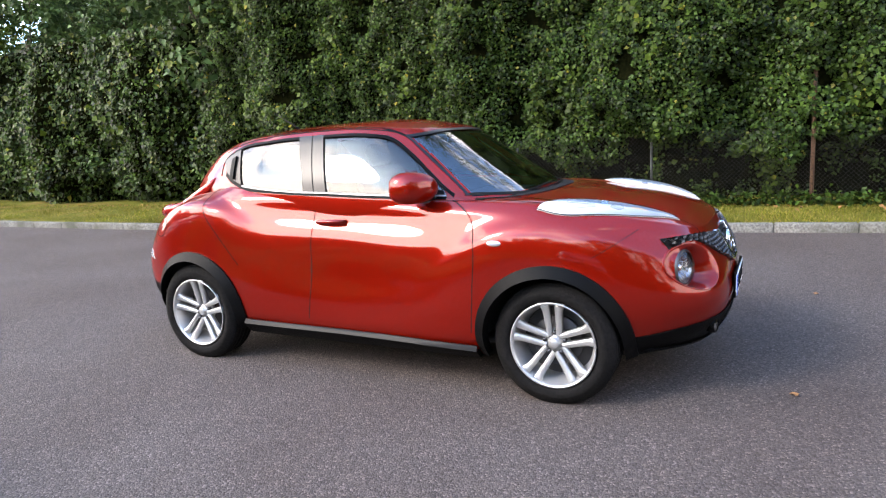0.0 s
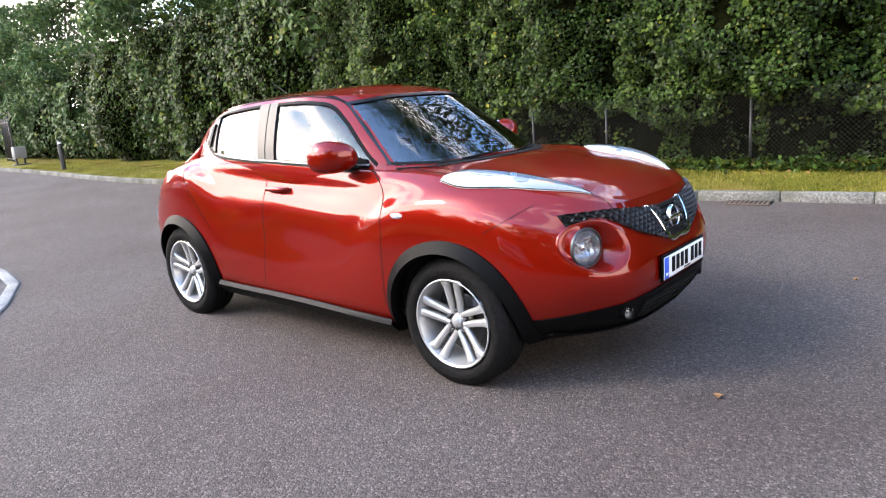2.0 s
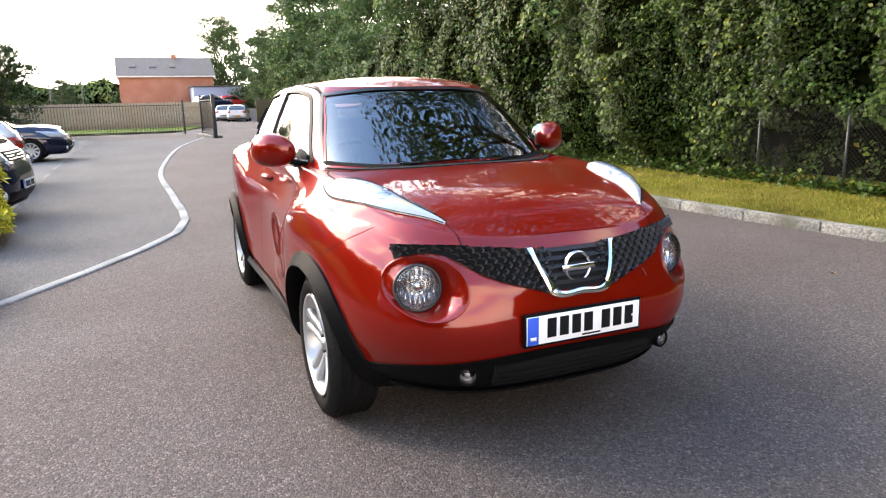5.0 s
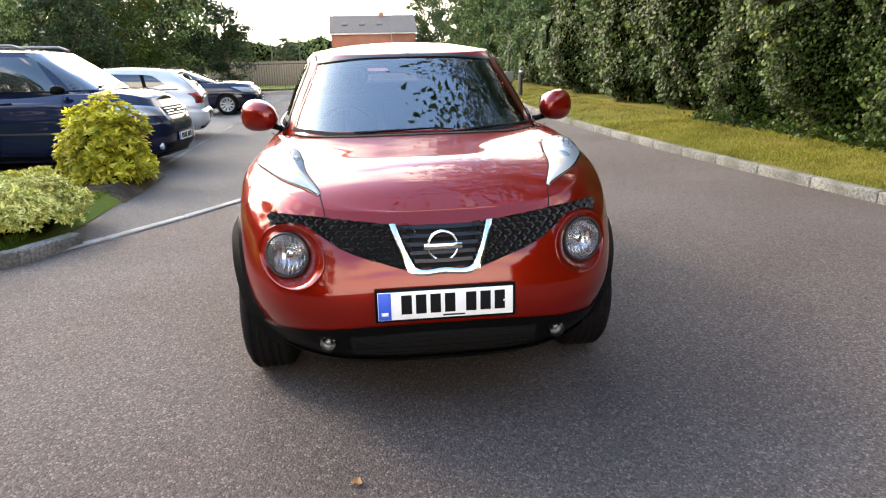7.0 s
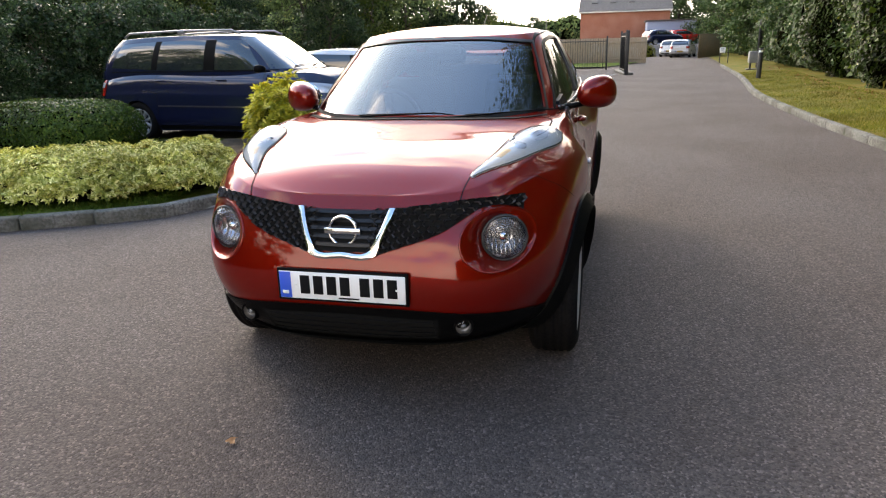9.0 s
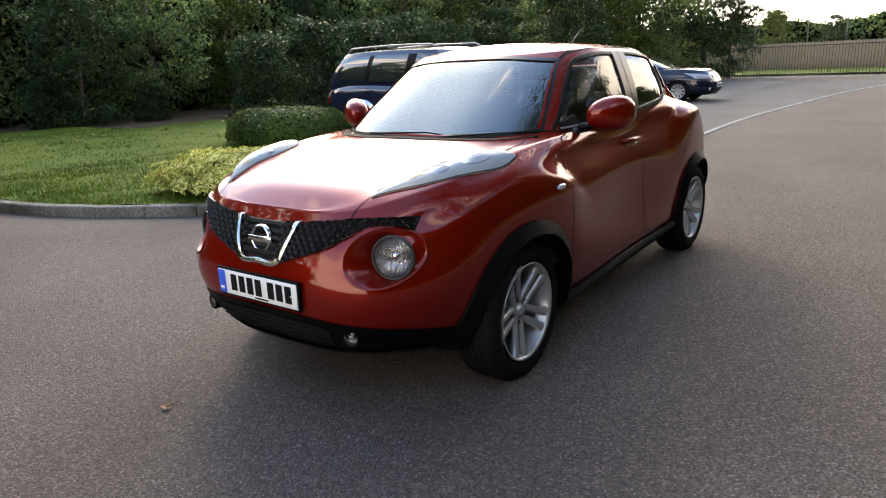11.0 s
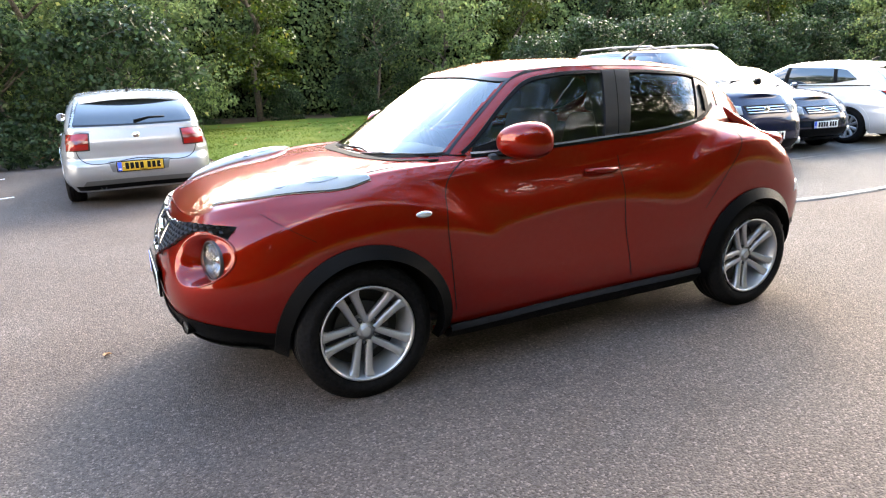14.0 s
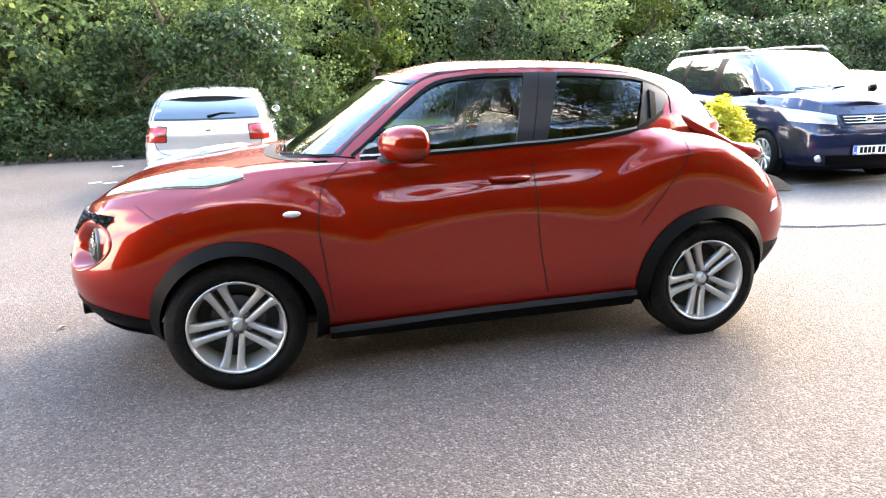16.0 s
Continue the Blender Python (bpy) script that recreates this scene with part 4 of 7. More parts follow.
        part("handle_recess", lay(body, [(-0.235, 0.93), (-0.13, 0.915), (-0.05, 0.935)], [(-0.235, 0.965), (-0.13, 0.985), (-0.05, 0.965)], "y", s, 0.002, 0.0, 14, 4), M_RED, car)
        h = body.cast(-0.13, 0.957, "y", s, 0.0)
        bm = bmesh.new()
        tube(bm, [(-0.235, h.y + s * 0.000, 0.962), (-0.215, h.y + s * 0.026, 0.963), (-0.13, h.y + s * 0.036, 0.964), (-0.045, h.y + s * 0.030, 0.966), (-0.022, h.y + s * 0.0, 0.966)],
             [0.010, 0.014, 0.015, 0.014, 0.010], 12)
        part("door_handle", bm, M_RED, car)
        # upper lamp: long lens over the wing
        lo = [(1.860, s * 0.460), (1.66, s * 0.523), (1.44, s * 0.556), (1.28, s * 0.602), (1.205, s * 0.685)]
        hi = [(1.868, s * 0.472), (1.68, s * 0.624), (1.48, s * 0.720), (1.30, s * 0.772), (1.190, s * 0.764)]
        lamp = part("front_lamp", lay(body, lo, hi, "z", 1, 0.004, 0.01, 30, 10, 0.020), M_LAMPIN, car, "long clear front side lamp")
        part("lamp_cover", lay(body, lo, hi, "z", 1, 0.005, 0.0, 30, 10, 0.040), M_LAMPLENS, lamp)
        a, b = spline(lo, 31), spline(hi, 31)

        def across(i, q):
            k, f = int(i), i - int(i)
            p0, p1 = a[k] + (a[k + 1] - a[k]) * f, b[k] + (b[k + 1] - b[k]) * f
            return tuple(p0 + (p1 - p0) * q)
        # a round bulb pocket in the broad end, an amber one towards the tip, a small clear one between
        for i, wide, q0, q1, stuff_of in ((18, 6, 0.24, 0.80, M_BOWL), (12, 3, 0.30, 0.76, M_LAMPWHITE), (15, 2, 0.10, 0.30, M_HEADBOWL)):
            part("lamp_facet", lay(body, [across(i, q0 + 0.1), across(i + wide / 2, q0), across(i + wide, q0 + 0.1)], [across(i, q1 - 0.1), across(i + wide / 2, q1), across(i + wide, q1 - 0.1)],
                                   "z", 1, 0.022, 0.006, 8, 8, 0.008), stuff_of, lamp)
        for q in (0.42, 0.55, 0.68):
            part("lamp_rib", seam(body, [across(k, q) for k in (19, 21, 24)], "z", 1, 0.004, 0.032, 10), M_LAMPGREY, lamp)
        part("lamp_amber", lay(body, [across(7, 0.35), across(11, 0.30)], [across(7, 0.62), across(11, 0.62)], "z", 1, 0.020, 0.004, 8, 5, 0.006), M_AMBERPALE, lamp, "pale amber bulb cover")
        part("lamp_edge", seam(body, lo, "z", 1, 0.006, 0.006, 30), M_INK, lamp)
        part("lamp_edge", seam(body, hi, "z", 1, 0.006, 0.006, 30), M_INK, lamp)
        part("bonnet_seam", seam(body, [(1.975, s * 0.44), (1.93, s * 0.450), (1.85, s * 0.465)], "z", 1, 0.004, 0.0015, 24), M_INK, car)
        part("bonnet_seam", seam(body, [(1.20, s * 0.705), (1.02, s * 0.70), (0.93, s * 0.66), (0.86, s * 0.62)], "z", 1, 0.008, 0.0015, 24), M_INK, car)
        # round headlamp deep in a red scoop let into the bumper
        head = new("headlamp")
        head.parent = car
        head["label"] = "round clear headlamp in a red scooped surround"
        lens_at = Vector((1.908, s * 0.604, 0.716))
        aim = Matrix.Translation(lens_at) @ Matrix.Rotation(radians(s * 19), 4, 'Z') @ Matrix.Rotation(radians(86), 4, 'Y')
        bm = bmesh.new()
        rings = []
        seg = 56
        for t, grow in ((0.0, 1.055), (0.0, 1.03), (0.0, 1.0), (0.10, 1.0), (0.30, 1.0), (0.55, 1.0), (0.80, 1.0), (1.0, 1.0)):
            ring = []
            for q in range(seg):
                a = 2 * math.pi * q / seg
                oy, oz = s * 0.586 + 0.130 * grow * math.cos(a), 0.722 + 0.113 * grow * math.sin(a)
                rim_p = body.cast(oy, oz, "x", 1, 0.001 if grow > 1.04 else (0.007 if grow > 1.0 else 0.004))
                in_p = aim @ Vector((-0.092 * math.sin(a), 0.092 * math.cos(a), -0.004))
                k = t ** 0.8
                p = rim_p.lerp(in_p, k)
                p.x = rim_p.x + (in_p.x - rim_p.x) * t ** 1.3
                ring.append(bm.verts.new(p))
            rings.append(ring)
        for a, b in zip(rings, rings[1:]):
            for q in range(seg):
                bm.faces.new((a[q], a[(q + 1) % seg], b[(q + 1) % seg], b[q]))
        bmesh.ops.recalc_face_normals(bm, faces=bm.faces)
        part("lamp_surround", bm, M_RED, head)
        core = aim
        part("headlamp_bezel", lathe(bmesh.new(), [(0.093, -0.06), (0.093, 0.006), (0.088, 0.011), (0.083, 0.006), (0.083, -0.01)], core, 44), M_DARKMETAL, head)
        part("headlamp_bowl", lathe(bmesh.new(), [(0.083, 0.002), (0.080, -0.012), (0.066, -0.040), (0.044, -0.058), (0.024, -0.064), (0.023, -0.030), (0.016, -0.022), (0.0, -0.020)], core, 44), M_HEADBOWL, head)
        for q in range(8):
            w = -0.063 + 0.018 * q
            hgt = math.sqrt(0.070 ** 2 - w * w)
            part("reflector_flute", tube(bmesh.new(), [core @ Vector((-hgt * k, w, -0.016 - 0.040 * (1 - (w / 0.075) ** 2) * (1 - k * k))) for k in (-1, -0.6, -0.2, 0.2, 0.6, 1)], 0.0035, 6), M_HEADBOWL, head)
        part("bulb_shield", lathe(bmesh.new(), [(0.0, -0.016), (0.014, -0.018), (0.019, -0.026), (0.019, -0.05)], core, 20), M_CHROME, head)
        part("headlamp_lens", lathe(bmesh.new(), [(0.087, 0.006), (0.079, 0.018), (0.058, 0.030), (0.030, 0.037), (0.0, 0.039)], core, 40), M_LENS, head)
        # fog lamp
        fp = body.cast(s * 0.462, 0.384, "x", 1, 0.0)
        fm = Matrix.Translation((fp.x + 0.016, s * 0.462, 0.384)) @ Matrix.Rotation(radians(s * 14), 4, 'Z') @ Matrix.Rotation(radians(90), 4, 'Y')
        fog = part("fog_lamp", lathe(bmesh.new(), [(0.040, -0.04), (0.040, 0.008), (0.036, 0.011), (0.031, 0.005)], fm, 32), M_BLACKTRIM, car)
        part("fog_reflector", lathe(bmesh.new(), [(0.031, 0.005), (0.024, -0.008), (0.012, -0.014), (0.010, 0.0), (0.0, 0.002)], fm, 28), M_LAMPGREY, fog)
        part("fog_lens", lathe(bmesh.new(), [(0.032, 0.005), (0.021, 0.011), (0.0, 0.014)], fm, 28), M_LENS, fog)
        # tail lamp
        # a raised red blade running down from the rear pillar over the haunch
        bm = bmesh.new()
        rings = []
        for x, y, z, wd, hg in ((-1.20, 0.632, 1.240, 0.006, 0.05), (-1.28, 0.630, 1.202, 0.018, 0.07), (-1.39, 0.628, 1.152, 0.028, 0.08), (-1.475, 0.634, 1.104, 0.036, 0.08),
                                (-1.505, 0.650, 1.078, 0.050, 0.05), (-1.56, 0.640, 1.066, 0.080, 0.08), (-1.64, 0.632, 1.062, 0.084, 0.09), (-1.69, 0.622, 1.052, 0.078, 0.09), (-1.71, 0.610, 1.030, 0.050, 0.07)):
            ring = []
            for k in range(10):
                a = 2 * math.pi * k / 10
                ring.append(bm.verts.new((x, s * (y + wd * math.copysign(abs(math.cos(a)) ** 0.7, math.cos(a))), z - hg * 0.5 + hg * 0.5 * math.sin(a))))
            rings.append(ring)
        for a, b in zip(rings, rings[1:]):
            for k in range(10):
                bm.faces.new((a[k], a[(k + 1) % 10], b[(k + 1) % 10], b[k]))
        bm.faces.new(rings[0])
        bm.faces.new(rings[-1])
        bmesh.ops.recalc_face_normals(bm, faces=bm.faces)
        tail_lamp = part("tail_lamp", bm, M_TAILRED, car, "red boomerang tail lamp")
        part("tail_lamp_joint", tube(bmesh.new(), [(-1.505, s * 0.625, 1.055), (-1.510, s * 0.664, 1.072), (-1.515, s * 0.708, 1.032)], 0.005, 6), M_LAMPGREY, tail_lamp)
        # sunlight on the bumper corner, laid on as a pale patch
        part("bumper_sun_patch", lay(body, [(-1.77, 0.70), (-1.69, 0.68)], [(-1.77, 0.75), (-1.71, 0.74)], "y", s, 0.003, 0.005, 8, 2), M_LAMPWHITE, car)
        if s < 0:
            part("fuel_flap_seam", seam(body, [(-1.50, 0.985), (-1.51, 0.90), (-1.535, 0.865), (-1.62, 0.862), (-1.645, 0.90), (-1.645, 0.985)], "y", s, 0.005), M_INK, car)
        # roof groove
        part("roof_groove", seam(cabin, [(0.33, s * 0.525), (-0.3, s * 0.535), (-0.85, s * 0.510), (-1.12, s * 0.470)], "z", 1, 0.016, 0.0012, 50), M_BLACKTRIM, car)
        door_mirror(car, (0.500, -0.860, 1.166) if s < 0 else (0.435, 0.905, 1.170), s, M_RED)
        part("mirror_foot", lay(cabin, [(0.46, 1.108), (0.62, 1.104)], [(0.48, 1.160), (0.60, 1.130)], "y", s, 0.010, 0.02, 10, 5), M_BLACKTRIM, car)
        for ax in (AX, -AX):
            build_wheel(car, (ax + (0.018 if ax > 0 else 0.0), s * 0.764, WR - 0.008), s, WR + 0.002, 0.229, 0.215, clock=0.33 if s < 0 else 0.122)

    wheel_wells(car, 0.80, (AX, -AX), 0.388)

    # --- windscreen, scuttle, wipers ---
    part("windscreen", lay(cabin, wind_lo, wind_hi, "x", 1, -0.004, 0.0, 40, 22), M_GLASS, car, "large raked windscreen")
    part("windscreen_seal", lay(cabin, [(y * 1.02, z - 0.004) for y, z in wind_lo], [(y * 0.99, z + 0.010) for y, z in wind_lo], "x", 1, 0.003, 0.0, 40, 2), M_INK, car)
    part("windscreen_seal", lay(cabin, [(y * 0.99, z - 0.008) for y, z in wind_hi], [(y * 1.02, z + 0.006) for y, z in wind_hi], "x", 1, 0.003, 0.0, 40, 2), M_GLOSSBLACK, car)
    for s in (-1, 1):
        part("windscreen_seal", lay(cabin, [(s * 0.662, 1.100), (s * 0.597, 1.29), (s * 0.527, 1.455)], [(s * 0.652, 1.100), (s * 0.588, 1.29), (s * 0.517, 1.455)], "x", 1, 0.003, 0.0, 24, 2), M_GLOSSBLACK, car)
    part("scuttle", lay(body, [(0.84, -0.66), (0.97, -0.55), (1.08, -0.33), (1.105, 0.0), (1.08, 0.33), (0.97, 0.55), (0.84, 0.66)], [(0.79, -0.66), (0.90, -0.55), (1.01, -0.33), (1.04, 0.0), (1.01, 0.33), (0.90, 0.55), (0.79, 0.66)], "z", 1, 0.004, 0.02, 40, 4), M_INK, car)
    for y0, y1 in ((-0.50, 0.10), (0.08, 0.60)):
        w = new("wiper")
        w.parent = car
        a, b = cabin.cast(y0, 1.088, "x", 1, 0.016), cabin.cast(y1, 1.100, "x", 1, 0.012)
        mid = cabin.cast((y0 + y1) / 2, 1.090, "x", 1, 0.014)
        part("wiper_arm", tube(bmesh.new(), [a - Vector((0, 0, 0.02)), mid, b], [0.007, 0.005, 0.004], 8), M_BLACKTRIM, w)
        c = cabin.cast(y1 + 0.10, 1.094, "x", 1, 0.008)
        d = cabin.cast(y0 + 0.18, 1.094, "x", 1, 0.008)
        part("wiper_blade", tube(bmesh.new(), [d, b, c], [0.003, 0.0045, 0.003], 6), M_INK, w)
    part("rear_glass", lay(cabin, [(-0.52, 1.20), (0.52, 1.20)], [(-0.43, 1.40), (0.43, 1.40)], "x", -1, -0.004, 0.0, 20, 8), M_GLASS_DARK, car)

    # --- face ---
    for s in (-1, 1):
        g_lo = [(s * 0.668, 0.812), (s * 0.640, 0.830), (s * 0.585, 0.846), (s * 0.520, 0.841), (s * 0.455, 0.804), (s * 0.395, 0.767), (s * 0.32, 0.736), (s * 0.24, 0.711), (s * 0.14, 0.677)]
        g_hi = [(s * 0.670, 0.872), (s * 0.640, 0.875), (s * 0.585, 0.877), (s * 0.520, 0.876), (s * 0.455, 0.872), (s * 0.395, 0.866), (s * 0.32, 0.857), (s * 0.25, 0.849), (s * 0.19, 0.842)]
        grille = part("grille", lay(body, g_lo, g_hi, "x", 1, 0.002, 0.0, 30, 8), M_INK, car, "black honeycomb grille")

        def g_z(line, y):
            q = sorted((abs(py), pz) for py, pz in line)
            return float(np.interp(abs(y), [p[0] for p in q], [p[1] for p in q]))
        bm = bmesh.new()
        cw, ch = 0.038, 0.026
        for iy in range(3, 23):
            for iz in range(-1, 13):
                cy = s * (0.12 + (iy - 3) * cw + (0.5 * cw if iz % 2 else 0))
                cz = 0.655 + iz * ch * 0.76
                if not (g_z(g_lo, cy) - 0.004 < cz < g_z(g_hi, cy) + 0.004) or abs(cy) > 0.655:
                    continue
                ro, ri = [], []
                for q in range(6):
                    a = math.pi / 3 * q
                    for ring_p, ky, kz, off in ((ro, 0.515, 0.52, 0.018), (ri, 0.41, 0.39, 0.002)):
                        hy = cy + ky * cw * math.cos(a)
                        hz = min(max(cz + kz * ch * math.sin(a), g_z(g_lo, hy) + 0.001), g_z(g_hi, hy) - 0.001)
                        ring_p.append(bm.verts.new(body.cast(hy, hz, "x", 1, off)))
                for q in range(6):
                    bm.faces.new((ro[q], ro[(q + 1) % 6], ri[(q + 1) % 6], ri[q]))
        bmesh.ops.remove_doubles(bm, verts=bm.verts, dist=0.0035)
        part("honeycomb", bm, M_MESH, grille, smooth=False)
        part("chrome_arm", lay(body, [(s * 0.200, 0.842), (s * 0.168, 0.752), (s * 0.138, 0.676)], [(s * 0.178, 0.842), (s * 0.144, 0.752), (s * 0.114, 0.694)], "x", 1, 0.018, 0.02, 20, 4, 0.005), M_CHROME, car, "chrome grille surround")
    part("chrome_base", lay(body, [(-0.141, 0.678), (-0.118, 0.665), (0, 0.662), (0.118, 0.665), (0.141, 0.678)], [(-0.116, 0.694), (-0.105, 0.687), (0, 0.684), (0.105, 0.687), (0.116, 0.694)], "x", 1, 0.018, 0.02, 20, 4, 0.005), M_CHROME, car)
    part("centre_grille", lay(body, [(-0.11, 0.685), (0.11, 0.685)], [(-0.180, 0.836), (0.180, 0.836)], "x", 1, 0.004, 0.0, 14, 8), M_INK, car)
    for i in range(5):
        z = 0.705 + i * 0.029
        hw = 0.102 + (z - 0.685) * 0.47
        part("grille_bar", lay(body, [(-hw, z), (0, z - 0.002), (hw, z)], [(-hw, z + 0.013), (0, z + 0.011), (hw, z + 0.013)], "x", 1, 0.012, 0.010, 16, 2), M_GLOSSBLACK, car)
    em = Matrix.Translation((body.cast(0, 0.765, "x", 1, 0.020).x, 0, 0.765)) @ Matrix.Rotation(radians(90 - 6), 4, 'Y')
    badge = part("badge", lathe(bmesh.new(), [(0.050, -0.01), (0.050, 0.004), (0.056, 0.010), (0.062, 0.004), (0.062, -0.01)], em, 40), M_CHROME, car, "round chrome badge with a cross bar")
    part("badge_bar", box((0, 0, 0.006), (0.024, 0.150, 0.012), 0.004, None), M_CHROME, badge).matrix_basis = em
    number_plate(car, Matrix.Translation((2.130, 0, 0.553)) @ Matrix.Rotation(radians(90), 4, 'Z') @ Matrix.Rotation(radians(90), 4, 'X'))
    # lower bumper: black apron with intake and flaps
    apron_lo = [(-0.72, 0.290), (-0.45, 0.288), (0, 0.288), (0.45, 0.288), (0.72, 0.290)]
    apron_hi = [(-0.80, 0.345), (-0.66, 0.412), (-0.42, 0.452), (0, 0.466), (0.42, 0.452), (0.66, 0.412), (0.80, 0.345)]
    part("front_apron", lay(body, apron_lo, apron_hi, "x", 1, 0.008, 0.02, 50, 10), M_BLACKTRIM, car, "black lower bumper apron")
    part("front_intake", lay(body, [(-0.36, 0.322), (0, 0.318), (0.36, 0.322)], [(-0.37, 0.425), (0, 0.435), (0.37, 0.425)], "x", 1, 0.012, 0.0, 24, 4), M_INK, car)
    for i in range(4):
        z = 0.332 + 0.025 * i
        part("intake_bar", lay(body, [(-0.35, z), (0.35, z)], [(-0.35, z + 0.009), (0.35, z + 0.009)], "x", 1, 0.018, 0.008, 16, 1), M_INK, car)
    part("apron_lip", lay(body, [(-0.66, 0.286), (0, 0.284), (0.66, 0.286)], [(-0.66, 0.304), (0, 0.304), (0.66, 0.304)], "x", 1, 0.022, 0.03, 40, 3), M_BLACKTRIM, car)
    part("rear_apron", lay(body, [(-0.8, 0.34), (0, 0.35), (0.8, 0.34)], [(-0.82, 0.50), (0, 0.52), (0.82, 0.50)], "x", -1, 0.006, 0.01, 30, 4), M_BLACKTRIM, car)
    for s in (-1, 1):
        part("rear_corner_trim", lay(body, [(-1.75, 0.35), (-1.70, 0.33), (-1.64, 0.31)], [(-1.78, 0.47), (-1.73, 0.43), (-1.67, 0.42)], "y", s, 0.008, 0.01, 16, 4), M_BLACKTRIM, car)
        part("front_corner_trim", lay(body, [(1.63, 0.240), (1.75, 0.256), (1.88, 0.275)], [(1.645, 0.280), (1.76, 0.318), (1.90, 0.395)], "y", s, 0.007, 0.01, 20, 4), M_BLACKTRIM, car)
    # aerial and cabin fittings
    part("aerial", tube(bmesh.new(), [(-0.93, 0.0, 1.54), (-0.955, 0.0, 1.565), (-1.14, 0.0, 1.67)], [0.014, 0.006, 0.0025], 8), M_BLACKTRIM, car)
    for y in (-0.36, 0.36):
        seat(car, -0.10, y, 0.60)
    seat(car, -0.88, 0.0, 0.66, 1.18, True)
    dash = box((0.62, 0, 0.96), (0.60, 1.32, 0.17), 0.06, None, 3)
    part("dashboard", dash, M_DASH, car, "grey dashboard under the windscreen")
    sw = Matrix.Translation((0.30, -0.36, 1.02)) @ Matrix.Rotation(radians(-66), 4, 'Y')
    wheel = part("steering_wheel", lathe(bmesh.new(), [(0.185 + 0.014 * math.cos(a), 0.014 * math.sin(a)) for a in np.linspace(0, 2 * math.pi, 10)], sw, 36), M_CABIN, car)
    part("steering_spokes", box((0, 0, -0.01), (0.34, 0.05, 0.02), 0.008), M_CABIN, wheel).matrix_basis = sw
    part("mirror_pod", box((0.36, 0, 1.42), (0.04, 0.22, 0.06), 0.02), M_CABIN, car, "interior rear-view mirror")
    for s in (-1, 1):
        part("inner_door", box((-0.25, s * 0.735, 0.80), (1.6, 0.04, 0.60), 0.015), M_CABIN, car)
        part("inner_pillar", tube(bmesh.new(), [(-0.25, s * 0.70, 1.05), (-0.25, s * 0.545, 1.46)], 0.045, 8), M_CABIN, car)
    return car


red_car()


# ---------- planting ----------
rng = np.random.default_rng(7)


def leaves(pos, nrm, size, spread=0.7, aspect=0.62):
    """Folded leaves (four-cornered kites, bent along the midrib) at points, roughly facing nrm."""
    n = len(pos)
    d = nrm + rng.normal(0, spread, (n, 3))
    d /= np.linalg.norm(d, axis=1)[:, None] + 1e-9
    r = rng.normal(0, 1, (n, 3))
    r[:, 2] -= 0.8
    a = r - d * (r * d).sum(1)[:, None]
    a /= np.linalg.norm(a, axis=1)[:, None] + 1e-9
    b = np.cross(d, a)
    s = (size * rng.uniform(0.65, 1.35, n))[:, None]
    w = s * aspect * 0.5
    tip = pos + a * s * 0.62 - d * s * 0.10
    tail = pos - a * s * 0.38
    le = pos + b * w + d * s * 0.13
    ri = pos - b * w + d * s * 0.13
    v = np.stack([tail, ri, tip, le], 1).reshape(-1, 3)
    k = np.arange(n)[:, None] * 4
    f = np.concatenate([k + np.array([[0, 1, 2]]), k + np.array([[0, 2, 3]])], 1).reshape(-1, 3)
    return v, f


def foliage(name, pos, nrm, size, material, parent=None, spread=0.7, aspect=0.62):
    v, f = leaves(pos, nrm, size, spread, aspect)
    return from_mesh(name, fast_mesh(name, v, f), material, parent)


def lump(x, z, scale, seed):
    return np.array([noise.fractal(Vector((a * scale, b * scale, seed)), 1.0, 2.0, 3) for a, b in zip(x, z)])


def hollow(x, z):
    """The ivy hangs back behind the wire fence near the road's bend, and along its foot."""
    a = np.clip((x + 4.0) / 0.8, 0, 1) * np.clip((1.05 + 0.16 * np.sin(x * 2.1) + 0.07 * np.sin(x * 7.3) - z) / 0.25, 0, 1) * 0.6
    b = np.clip((0.55 + 0.2 * np.sin(x * 1.7) - z) / 0.3, 0, 1) * 0.35
    return np.maximum(a, b)


def relief(x, z, seed):
    """Hanging columns and hollows of the ivy face."""
    return lump(x, z * 0.55, 0.50, seed) * 0.62 + lump(x, z * 0.35, 1.3, seed + 9) * 0.26


